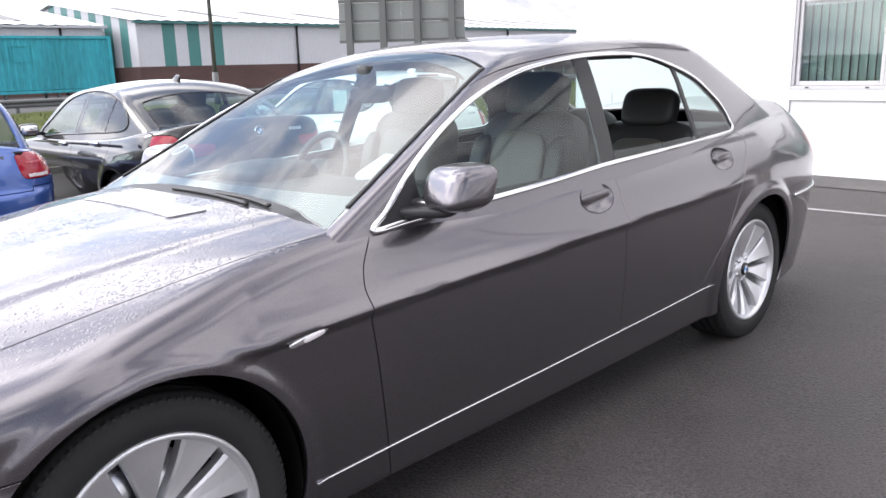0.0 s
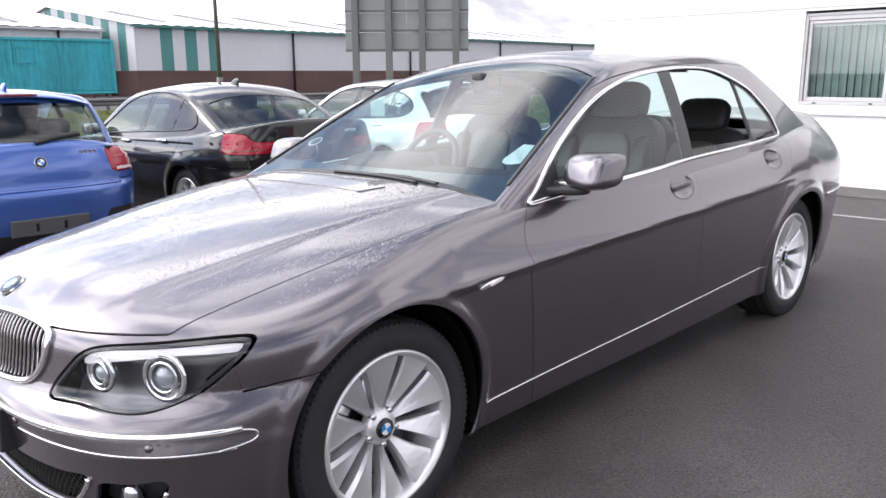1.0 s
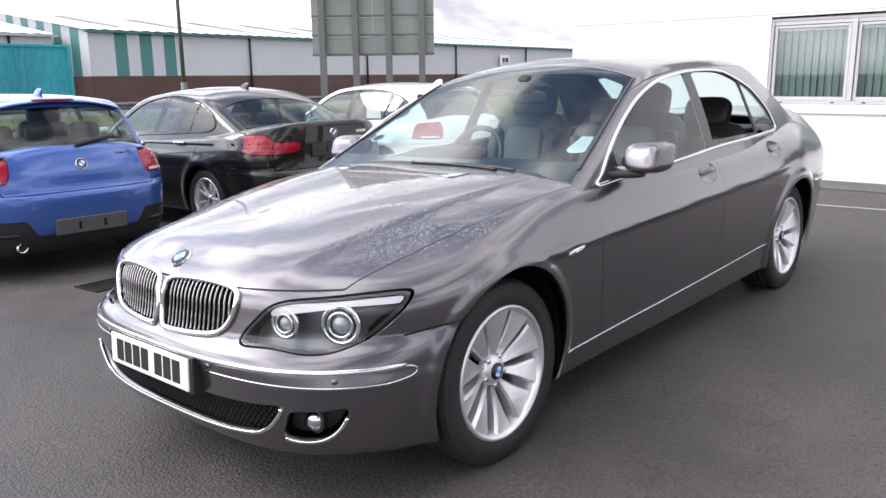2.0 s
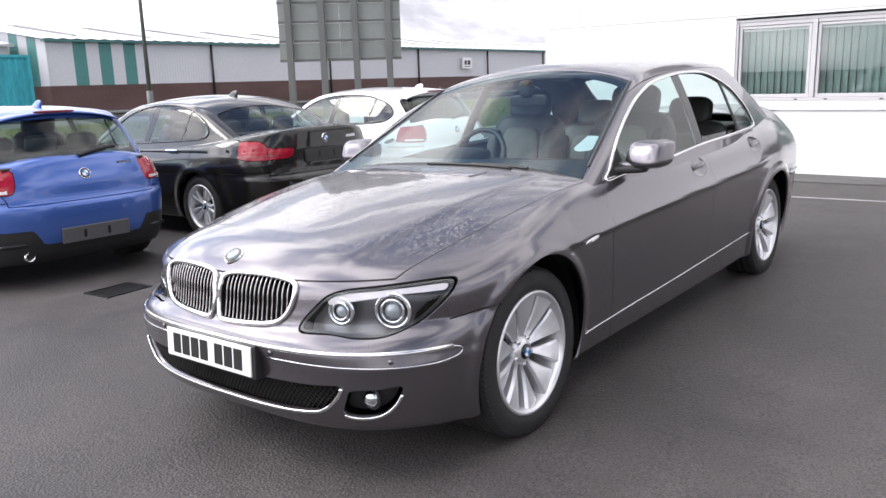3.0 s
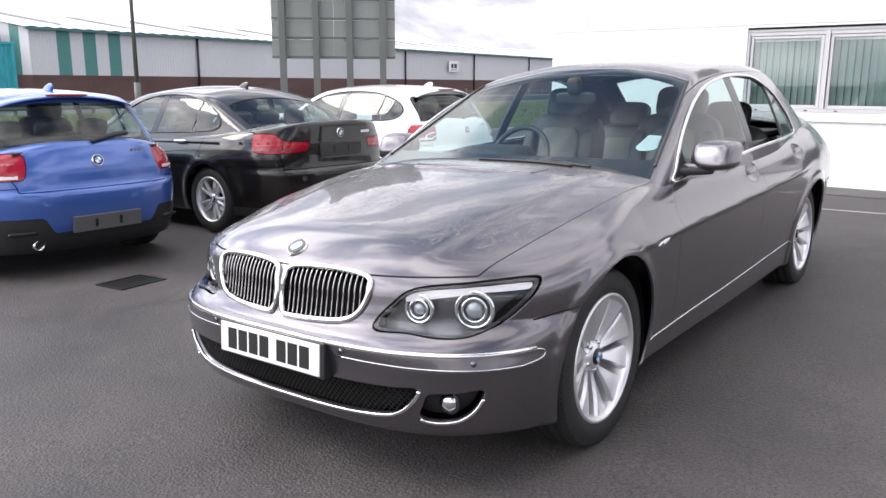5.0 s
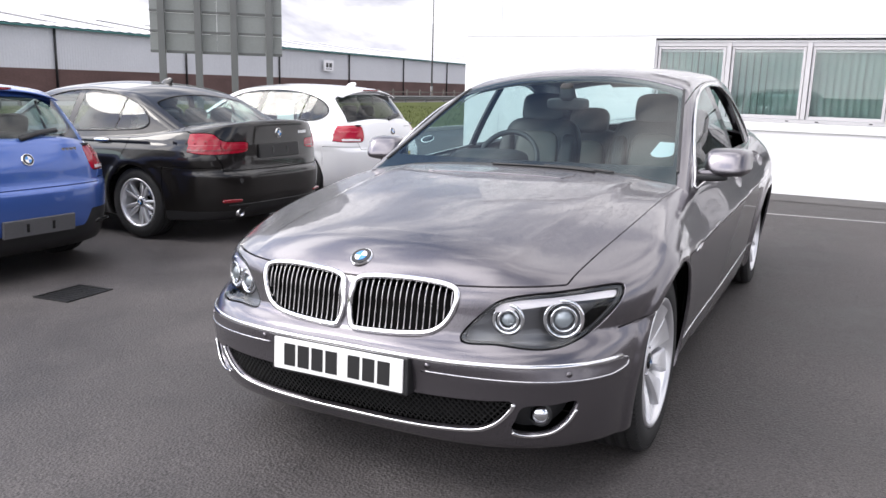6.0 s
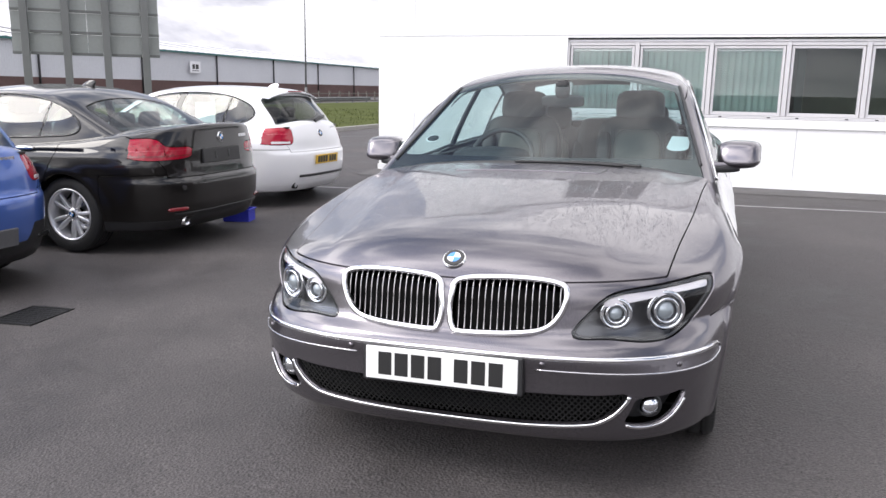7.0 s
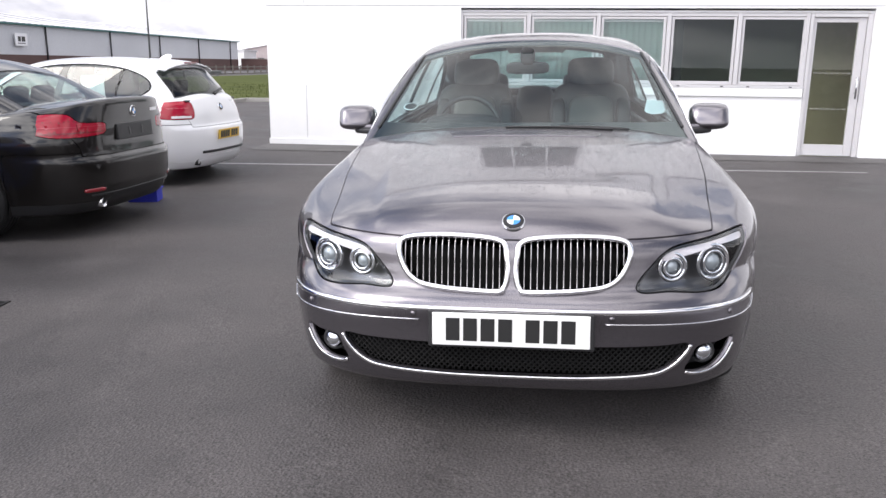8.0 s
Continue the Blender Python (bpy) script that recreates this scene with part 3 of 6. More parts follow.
def spoke(a0, a1, b0, b1, r0, r1, x0, x1, thick, ridge):
    """A wheel spoke from angle span a at radius r0 to span b at r1, raised along its middle."""
    pts, faces, rows = [], [], 7
    for i in range(rows):
        t = i / (rows - 1)
        r = r0 + (r1 - r0) * t
        lo, hi = a0 + (b0 - a0) * t, a1 + (b1 - a1) * t
        x = x0 + (x1 - x0) * t ** 1.5 + 0.010 * math.sin(math.pi * t)
        for s, lift in ((0.0, -thick), (0.0, 0.0), (0.10, ridge * 1.3), (0.5, ridge * 0.7), (0.90, 0.0), (1.0, -ridge * 0.6), (1.0, -thick)):
            a = lo + (hi - lo) * s
            pts.append((x + lift, r * math.cos(a), r * math.sin(a)))
    m = 7
    for i in range(rows - 1):
        for k in range(m - 1):
            faces.append((i * m + k, i * m + k + 1, (i + 1) * m + k + 1, (i + 1) * m + k))
    return pts, faces, None


def wheel(parent, place, side, R, rim, w, style, turn=0.0):
    """A tyre on an alloy wheel. side: +1 faces +x, -1 faces -x."""
    hub = part("wheel", lathe([(rim + 0.004, w * 0.42), (rim + 0.003, w * 0.485), (rim - 0.004, w * 0.50), (rim - 0.012, w * 0.485), (rim - 0.02, w * 0.40), (rim - 0.03, 0.0), (rim - 0.02, -w * 0.42)], 72), ALLOY, parent, "alloy wheel rim")
    hub.matrix_basis = Matrix.Translation(place) @ Matrix.Rotation(0 if side > 0 else math.pi, 4, "Z") @ Matrix.Rotation(turn, 4, "X")
    part("tyre", lathe(tyre_profile(R, rim, w), 96, False), RUBBER, hub, "black tyre with grooved tread")
    nb = 96
    blocks = [], []
    for i in range(nb):
        a = 2 * math.pi * i / nb
        for sx in (-1, 1):
            k = len(blocks[0])
            for da, x, r in ((-0.020, 0.31, R + 0.001), (0.012, 0.31, R + 0.001), (0.02, 0.47, R - 0.0125), (-0.012, 0.47, R - 0.0125), (-0.020, 0.31, R - 0.02), (0.012, 0.31, R - 0.02), (0.02, 0.49, R - 0.03), (-0.012, 0.49, R - 0.03)):
                blocks[0].append((sx * x * w, r * math.cos(a + da), r * math.sin(a + da)))
            blocks[1].extend([(k, k + 1, k + 2, k + 3), (k, k + 3, k + 7, k + 4), (k + 1, k + 5, k + 6, k + 2), (k + 3, k + 2, k + 6, k + 7)])
    tagged(part("tread_pattern", (*blocks, None), RUBBER, hub, smooth=False), kind="stuff")
    part("brake_disc", lathe([(0.05, -0.01), (rim * 0.72, -0.01), (rim * 0.72, -0.03)], 48), SATIN, hub)
    part("wheel_back", lathe([(0.0, -0.05), (rim - 0.02, -0.05)], 32), SHELL, hub)
    face = w * 0.36
    if style == "paddle":
        for i in range(5):
            c = 2 * math.pi * i / 5
            for mid, wide, flat in ((c, 0.285, 0.0), (c + math.pi / 5, 0.225, 0.0)):
                part("spoke", spoke(mid - wide * 0.60, mid + wide * 0.60, mid - wide, mid + wide, 0.055, rim - 0.010, face - 0.035, face + 0.008, 0.035, 0.010), ALLOY, hub, smooth=False)
    else:
        for i in range(10):
            c = 2 * math.pi * i / 10 + (0.10 if i % 2 else -0.10)
            part("spoke", spoke(c - 0.20, c + 0.20, c - 0.05, c + 0.05, 0.045, rim - 0.010, face - 0.02, face, 0.03, 0.004), ALLOY, hub)
    part("hub_cap", lathe([(0.0, face - 0.006), (0.045, face - 0.010), (0.058, face - 0.024), (0.062, face - 0.05)], 40), ALLOY, hub)
    for i in range(5):
        a = 2 * math.pi * (i + 0.5) / 5
        part("wheel_bolt", rod((face - 0.035, 0.056 * math.cos(a), 0.056 * math.sin(a)), (face - 0.012, 0.056 * math.cos(a), 0.056 * math.sin(a)), 0.009, n=10), SATIN, hub)
    part("centre_badge", rod((face - 0.012, 0, 0), (face - 0.001, 0, 0), 0.033, 0.031, 24), GLOSSBLACK, hub)
    for q in range(4):
        bm = bmesh.new()
        vs = [bm.verts.new((face + 0.001, 0, 0))] + [bm.verts.new((face + 0.001, 0.019 * math.cos(math.pi / 2 * (q + k / 6)), 0.019 * math.sin(math.pi / 2 * (q + k / 6)))) for k in range(7)]
        bm.faces.new(vs)
        part("centre_quarter", bm, BADGEBLUE if q % 2 else BADGEWHITE, hub, smooth=False)
    return hub


def plate(parent, m, material, chars, width=0.52):
    """A number plate lying in its own xz plane, facing -y, its characters as plain bars."""
    base = part("number_plate", moved(box(-width / 2, width / 2, -0.004, 0.004, -0.0555, 0.0555, 0.003), m), material, parent, "number plate with plain dark bars for characters", smooth=False)
    pitch = 0.058
    total = sum(pitch if c == "|" else pitch * 0.55 for c in chars)
    u = -total / 2
    for c in chars:
        if c == "|":
            part("character_bar", moved(box(u + 0.005, u + pitch - 0.007, -0.0062, -0.0035, -0.0385, 0.0385), m), INK, base, smooth=False)
            u += pitch
        else:
            u += pitch * 0.55
    return base


# ---- the grey saloon ----
LEAN = -0.022


def ground_height(x, y):
    s = np.clip((np.asarray(y, float) - 5.0) / 3.6, 0, 1)
    s = s * s * (3 - 2 * s)
    fall = 0.0085 * np.clip(y, -4.0, 5.0) + 0.022 * np.clip(x, -1.2, 4.0) + 0.022 * np.clip(np.asarray(x, float) + 1.2, -8.0, 0.0)
    return fall * (1 - s) + 0.075 * s


def seat(parent, x, y, back_tilt, width=0.52, rear=False):
    m = Matrix.Translation((x, y, -0.11 if rear else 0.0))
    cushion = part("seat_cushion", moved(pillow((width, 0.52, 0.20), 0.45), m @ Matrix.Translation((0, -0.25, 0.56))), LEATHER, parent)
    back = part("seat_back", moved(pillow((width, 0.17, 0.66), 0.42), m @ pose(0, 0.06, 0.86, -back_tilt)), LEATHERDARK, parent, "dark leather seat back")
    part("seat_insert", moved(pillow((width * 0.55, 0.06, 0.50), 0.4), m @ pose(0, -0.025, 0.86, -back_tilt)), LEATHER, back)
    for s in (-1, 1):
        part("side_bolster", moved(pillow((0.10, 0.15, 0.5), 0.5), m @ pose(s * width * 0.40, 0.0, 0.84, -back_tilt)), LEATHERDARK, back)
    head = part("headrest", moved(pillow((0.30, 0.11, 0.20), 0.5), m @ pose(0, 0.15, 1.24, -back_tilt)), LEATHERDARK, parent, "dark padded headrest")
    for s in (-0.06, 0.06):
        part("headrest_post", moved(rod((s, 0.12, 1.08), (s, 0.14, 1.18), 0.007), m), SATIN, head)
    return cushion


def grey_saloon():
    car = thing("saloon_car", Matrix.Translation((0.014, 0, 0)) @ Matrix.Rotation(LEAN, 4, "Y") @ Matrix.Rotation(0.0085, 4, "X"), "grey metallic luxury saloon car with rain beads, parked on asphalt", "car")
    hubs = (-0.005, 3.030)
    body = skin(lower_body, (-1.03, -1.0, 0.12), (1.03, 4.26, 1.19), 0.015)

    def arches(x, y, z):
        return np.where(np.abs(x) > 0.5, np.minimum(np.hypot(y, z - 0.35) - 0.386, np.hypot(y - 3.030, z - 0.345) - 0.372), 1.0)

    def cockpit(x, y, z):
        return np.minimum(np.minimum(GLASSBASE(y) - 0.012 - np.abs(x), y - (0.645 + 0.07 * x * x)), np.minimum(3.44 - y, z - 0.88))
    body = clip(body, arches)
    body = clip(body, lambda x, y, z: -cockpit(x, y, z))

    # outlines of lamps, grille and openings, in the front's own plane
    lamp = inside(loop([(0.411, 0.585), (0.464, 0.663), (0.535, 0.716), (0.678, 0.732), (0.795, 0.738), (0.829, 0.728), (0.831, 0.690), (0.808, 0.648), (0.772, 0.606), (0.715, 0.571), (0.642, 0.565), (0.53, 0.576)], 66))
    kidney_line = loop([(0.018, 0.70), (0.03, 0.738), (0.10, 0.752), (0.25, 0.755), (0.365, 0.742), (0.388, 0.71), (0.37, 0.65), (0.33, 0.608), (0.26, 0.590), (0.06, 0.580), (0.025, 0.595), (0.014, 0.64)], 72)
    kidney = inside(kidney_line)
    mouth_line = loop([(0.0, 0.402), (0.25, 0.402), (0.5, 0.404), (0.592, 0.405), (0.572, 0.358), (0.522, 0.315), (0.45, 0.294), (0.25, 0.283), (0.0, 0.280), (-0.25, 0.283), (-0.45, 0.294), (-0.522, 0.315), (-0.572, 0.358), (-0.592, 0.405), (-0.5, 0.404), (-0.25, 0.402)], 96)
    mouth = inside(mouth_line)
    fog_line = loop([(0.585, 0.30), (0.602, 0.345), (0.625, 0.388), (0.70, 0.392), (0.762, 0.396), (0.742, 0.335), (0.695, 0.292), (0.63, 0.283)], 64)
    fog = inside(fog_line)
    ahead = lambda g: (lambda x, y, z: np.where(y < -0.28, g(np.abs(x), z), -1.0))

    hood_edge = curve((-0.95, 0.62), (-0.56, 0.688), (-0.346, 0.711), (-0.042, 0.749), (0.328, 0.780), (0.7, 0.814))

    def hood(x, y, z):
        edge = hood_edge(y) - np.abs(x)
        return np.minimum(np.minimum(edge, np.where(y < -0.40, z - 0.748, 1.0)), 0.535 + 0.10 * x * x - y)

    def bumper(x, y, z):
        return np.maximum(np.minimum(-0.20 - y, 0.612 + 0.10 * (y + 0.31) + 0.3 * np.clip((-0.475 - y) / 0.03, 0, 1) - z), np.minimum(0.47 - np.abs(x), -0.5 - y))

    lens, rest = carve(body, ahead(lamp), 0.006)
    grille, rest = carve(rest, ahead(kidney), 0.004)
    low, rest = carve(rest, lambda x, y, z: np.where(y < -0.28, mouth(x, z), -1.0), 0.002)
    recess, rest = carve(rest, ahead(fog), 0.002)
    panel("inner_shell", rest, SHELL, car, lip=0, push=0.022)
    bonnet, rest = carve(rest, hood, 0.005)
    nose, rest = carve(rest, bumper, 0.005)
    cowl, rest = carve(rest, lambda x, y, z: np.minimum(np.minimum(y - 0.5, hood_edge(y) - np.abs(x)), np.minimum(1.3 - y, z - 0.90)), 0.004)
    boot, rest = carve(rest, lambda x, y, z: np.minimum(np.minimum(y - 3.25, 0.70 - np.abs(x)), z - 0.74), 0.005)
    tails, rest = carve(rest, lambda x, y, z: np.minimum(np.minimum(y - 3.74 + 0.2 * np.maximum(z - 0.88, 0), 0.945 - z), z - 0.80), 0.005)
    rump, rest = carve(rest, lambda x, y, z: np.minimum(y - 3.372, 0.715 + 0.02 * (y - 3.4) - z), 0.005)
    cut1 = curve((0.15, 0.70), (0.306, 0.677), (0.59, 0.632), (0.788, 0.604), (0.85, 0.622), (0.916, 0.672), (1.0, 0.75))
    cut2 = curve((0.15, 1.858), (0.299, 1.852), (0.51, 1.850), (0.788, 1.832), (0.97, 1.862), (1.05, 1.875))
    cut3 = curve((0.15, 2.365), (0.351, 2.49), (0.597, 2.672), (0.769, 2.745), (0.90, 2.83), (0.99, 2.95), (1.06, 3.04))
    sill_line = lambda y: 0.280 + 0.030 * y
    wing, rest = carve(rest, lambda x, y, z: cut1(z) - y, 0.005)
    quarter, rest = carve(rest, lambda x, y, z: np.where(z > sill_line(y), y - cut3(z), y - 2.660), 0.005)
    sill, doors = carve(rest, lambda x, y, z: sill_line(y) - z, 0.004)
    door1, door2 = carve(doors, lambda x, y, z: cut2(z) - y, 0.005)
    cups = [(1.702, 0.888, 0.100, 0.050), (2.660, 0.926, 0.088, 0.046)]
    dish = lambda c: (lambda x, y, z: np.where(np.abs(x) > 0.6, (1 - np.sqrt(((y - c[0]) / c[2]) ** 2 + ((z - c[1] - 0.05 * (y - c[0])) / c[3]) ** 2)) * c[3], -1.0))
    cup1, door1 = carve(door1, dish(cups[0]), 0.002)
    cup2, door2 = carve(door2, dish(cups[1]), 0.002)

    panel("bonnet", bonnet, PAINT_GREY, car, "grey bonnet covered in rain streaks", 0.02)
    front = panel("front_bumper", nose, PAINT_GREY, car, "", 0.02)
    panel("cowl_panel", cowl, PLASTIC, car, "black plastic cowl")
    panel("boot_lid", boot, PAINT_GREY, car)
    panel("rear_bumper", rump, PAINT_GREY, car)
    made = {}
    for name, s in (("front_wing", wing), ("rear_quarter", quarter), ("sill", sill), ("tail_lamp", tails), ("front_door", door1), ("rear_door", door2)):
        for key, half in zip((1, -1), halves(s)):
            made[name, key] = panel(name, half, RED if name == "tail_lamp" else PAINT_GREY, car, "red tail lamp" if name == "tail_lamp" else "")

    def dished(s, c):
        p, n, faces = s
        r = np.clip(np.hypot((p[:, 1] - c[0]) / c[2], (p[:, 2] - c[1] - 0.05 * (p[:, 1] - c[0])) / c[3]), 0, 1)
        deep = 0.020 * (1 - r ** 3)
        tilt = np.stack([0 * r, -(p[:, 1] - c[0]) / c[2] ** 2, -(p[:, 2] - c[1]) / c[3] ** 2], 1) * (0.05 * r)[:, None]
        return p - n * deep[:, None], unit(n + tilt), faces
    for name, cup, c in (("front_door", cup1, cups[0]), ("rear_door", cup2, cups[1])):
        for key, half in zip((1, -1), halves(cup)):
            panel("handle_cup", dished(half, c), PAINT_GREY, made[name, key], "", 0, 0.0)
            at = onto(lower_body, [(key * 1.2, c[0], c[1] + 0.008)], (-key, 0, 0))[0]
            grip = moved(pillow((0.020, c[2] * 1.75, 0.034), 0.55), Matrix.Translation((at[0] - key * 0.004, c[0], c[1] + 0.006)) @ Matrix.Rotation(0.05, 4, "X"))
            part("door_handle", grip, PAINT_GREY, made[name, key], "grey door handle")

    # arch linings
    for yc in hubs:
        for s in (1, -1):
            lining = part("arch_lining", arch([(0.396, s * 0.50), (0.394, s * 0.66), (0.390, s * 0.86)], -0.30, math.pi + 0.30), SHELL, car)
            lining.matrix_basis = Matrix.Translation((0, yc, 0.35))
            part("arch_back", moved(box(-0.012, 0.012, -0.38, 0.38, -0.20, 0.38), Matrix.Translation((s * 0.50, yc, 0.35))), SHELL, car)

    # bumper trims
    xs = np.sin(np.linspace(-1, 1, 61) * 1.08) / math.sin(1.08) * 0.852
    for name, z0, drop, a, b, lift, mat, keep in (("bumper_strip", 0.530, 0.020, 0.0085, 0.005, 0.003, CHROME, 0.0), ("bumper_groove", 0.488, 0.026, 0.003, 0.002, 0.001, SATIN, 0.29)):
        spans = [xs] if not keep else [xs[xs > keep], xs[xs < -keep]]
        for span in spans:
            q = np.stack([span, -np.sqrt(np.maximum(1 - (span / 0.96) ** 2, 0.05)) * 0.9 - 0.5, z0 - drop * (np.abs(span) / 0.85) ** 2], 1)
            way = np.tile((0.0, 1.0, 0.0), (len(span), 1))
            p = onto(lower_body, q, way)
            part(name, sweep(p, slope(lower_body, p), a, b, False, 8, lift), mat, front, "bright chrome bumper strip" if not keep else "")
    for sx in (1, -1):
        q = loop([(sx * 0.845, 0.511), (sx * 0.862, 0.500), (sx * 0.862, 0.474), (sx * 0.835, 0.463)], 18, False)
        q = np.stack([q[:, 0], np.full(len(q), -1.3), q[:, 1]], 1)
        p = onto(lower_body, q, (0, 1, 0))
        part("bumper_strip_end", sweep(p, slope(lower_body, p), 0.003, 0.003, False, 6, 0.002), SATIN, front)
    for x, z in ((0.33, 0.505), (-0.33, 0.505), (0.74, 0.49), (-0.74, 0.49)):
        p = onto(lower_body, [(x, -1.3, z)], (0, 1, 0))[0]
        n = unit(slope(lower_body, p[None]))[0]
        part("parking_sensor", rod(p - n * 0.004, p + n * 0.004, 0.010, n=16), PAINT_GREY, front)
    m = Matrix.Translation((0.0, -0.900, 0.466)) @ Matrix.Rotation(radians(-4), 4, "X")
    part("plate_holder", moved(box(-0.275, 0.275, 0.004, 0.05, -0.065, 0.062, 0.006), m), PLASTIC, front, smooth=False)
    plate(car, m, PLATEWHITE, "|||| |||")

    # lower grille, fog lamps
    panel("lower_grille_back", low, SHELL, front, "", 0.07, 0.05)
    mesh_pts, mesh_faces = [], []
    for way in (1, -1):
        for i in range(-64, 65):
            run = [(i * 0.020 + way * t * 0.9, 0.275 + t) for t in np.linspace(0, 0.135, 9)]
            run = [q for q in run if mouth(np.array([q[0]]), np.array([q[1]]))[0] > -0.004]
            if len(run) < 2:
                continue
            q = np.array([(u, -1.3, w) for u, w in run])
            p = onto(lower_body, q, (0, 1, 0)) + np.array((0, 0.025, 0))
            a, b, _ = sweep(p, np.tile((0.0, -1.0, 0.0), (len(p), 1)), 0.0026, 0.003, False, 4)
            k = len(mesh_pts)
            mesh_pts += a
            mesh_faces += [tuple(j + k for j in f) for f in b]
    tagged(part("grille_mesh", (mesh_pts, mesh_faces, None), MESHBLACK, front), "black plastic grille mesh", kind="stuff")

    def front_bar(name, outline, a, b, mat, parent, label="", lift=0.003, pick=None, closed=False, sx=1):
        pts = outline if pick is None else outline[pick]
        q = np.stack([pts[:, 0] * sx, np.full(len(pts), -1.3), pts[:, 1]], 1)
        p = onto(lower_body, q, (0, 1, 0))
        return part(name, sweep(p, slope(lower_body, p), a, b, closed, 8, lift), mat, parent, label)
    under = mouth_line[(mouth_line[:, 1] < 0.40)]
    under = under[np.argsort(under[:, 0])]
    front_bar("lower_grille_trim", under, 0.007, 0.005, CHROME, front, "chrome lower grille trim")
    for sx in (1, -1):
        half = clip(recess, lambda x, y, z: sx * x)
        panel("fog_recess", half, PLASTIC, front, "", 0.06, 0.05)
        arc = fog_line[36:64]
        front_bar("fog_trim", arc, 0.006, 0.004, CHROME, front, sx=sx)
        p = onto(lower_body, [(sx * 0.662, -1.3, 0.348)], (0, 1, 0))[0]
        m = Matrix.Translation(p + np.array((-sx * 0.012, 0.045, 0)))
        bowl = part("fog_lamp", moved(pillow((0.070, 0.06, 0.070), 1.0, 14), m), REFLECTOR, car, "round clear fog lamp")
        part("fog_lens", moved(pillow((0.078, 0.074, 0.078), 1.0, 14), m), LENS, bowl)
        part("fog_ring", shifted(ring(0.039, 0.005), *(p + np.array((-sx * 0.012, 0.042, 0)))), PLASTIC, bowl)

    # kidney grilles
    for sx in (1, -1):
        half = clip(grille, lambda x, y, z: sx * x)
        kid = panel("kidney_grille", half, SHELL, car, "kidney grille with chrome surround and vertical bars", 0.06, 0.055)
        front_bar("grille_surround", kidney_line, 0.0098, 0.010, CHROME, kid, "chrome surround", 0.004, None, True, sx)
        for i in range(16):
            u = 0.041 + i * 0.0218
            zs = np.linspace(0.57, 0.77, 41)
            zs = zs[kidney(np.full(41, u), zs) > 0.002]
            if len(zs) < 3:
                continue
            q = np.stack([np.full(len(zs), sx * u), np.full(len(zs), -1.3), zs], 1)
            p = onto(lower_body, q, (0, 1, 0)) + np.array((0, 0.012, 0))
            part("grille_bar", sweep(p, np.tile((0.0, -1.0, 0.0), (len(p), 1)), 0.0025, 0.0065, False, 6), DARKCHROME, kid)

    # headlamps
    for sx in (1, -1):
        half = clip(lens, lambda x, y, z: sx * x)
        bucket = panel("headlamp", half, HOUSING, car, "twin-ring headlamp behind a clear lens", 0.02, 0.085)
        panel("lamp_lens", half, LENS, bucket, "clear lens", 0.004, 0.002)
        rim = clip(half, lambda x, y, z: 0.010 - lamp(np.abs(x), z))
        panel("lamp_seal", rim, PLASTIC, bucket, "", 0.01, 0.004)
        for u, w, r in ((0.547, 0.648, 0.046), (0.703, 0.643, 0.060)):
            p = onto(lower_body, [(sx * u, -1.3, w)], (0, 1, 0))
            n = unit(slope(lower_body, p))[0]
            way = unit(n[None] + np.array([(0, -0.6, 0)]))[0]
            p = p[0] - n * 0.024
            yaw = Matrix.Translation(p) @ Matrix.Rotation(math.atan2(way[0], -way[1]), 4, "Z") @ Matrix.Rotation(-0.5 * math.asin(way[2]), 4, "X")
            rg = part("lamp_ring", ring(r, 0.0075), REFLECTOR, bucket, "bright light ring")
            rg.matrix_basis = yaw
            inner = part("projector_bezel", ring(r * 0.66, 0.005), REFLECTOR, bucket)
            inner.matrix_basis = yaw @ Matrix.Translation((0, -0.006, 0))
            bowl = part("reflector_bowl", (lathe([(r - 0.004, 0.0), (r * 0.8, 0.022), (r * 0.62, 0.030)], 40)), REFLECTOR, bucket)
            bowl.matrix_basis = yaw @ Matrix.Rotation(math.pi / 2, 4, "Z")
            eye = part("projector", moved(pillow((r * 1.2, r * 0.8, r * 1.2), 1.0, 14), Matrix.Translation((0, 0.024, 0))), HOUSING, bucket)
            eye.matrix_basis = yaw
            ball = part("projector_lens", moved(pillow((r * 1.05, r * 0.9, r * 1.05), 1.0, 14), Matrix.Translation((0, 0.010, 0))), shader("projector_glass", (0.35, 0.38, 0.40), 0.05, 0.3, 1.0)[0] if sx == 1 and u < 0.6 else bpy.data.materials["projector_glass"], bucket)
            ball.matrix_basis = yaw
        brow = clip(half, lambda x, y, z: np.minimum(np.minimum(z - np.minimum(0.668 + 0.16 * (np.abs(x) - 0.50), 0.703), np.abs(x) - 0.505), lamp(np.abs(x), z) - 0.012))
        panel("indicator_strip", brow, CLEARLAMP, bucket, "white indicator strip", 0.004, 0.012)

    p = onto(lower_body, [(0.0, -0.735, 1.4)], (0, 0, -1))[0]
    n = unit(slope(lower_body, p[None]))[0]
    roundel(car, Vector(p + n * 0.004), n, 0.041)
    for sx in (1, -1):
        p = onto(lower_body, [(sx * 1.3, 0.400, 0.728)], (-sx, 0, 0))[0]
        rep = part("side_repeater", moved(pillow((0.014, 0.125, 0.019), 0.6), Matrix.Translation(p) @ Matrix.Rotation(0.18, 4, "X")), CHROME, car, "slim chrome side repeater")
        part("repeater_lens", moved(pillow((0.012, 0.07, 0.014), 0.6), Matrix.Translation(p + np.array((sx * 0.004, 0.012, 0))) @ Matrix.Rotation(0.18, 4, "X")), CLEARLAMP, rep)
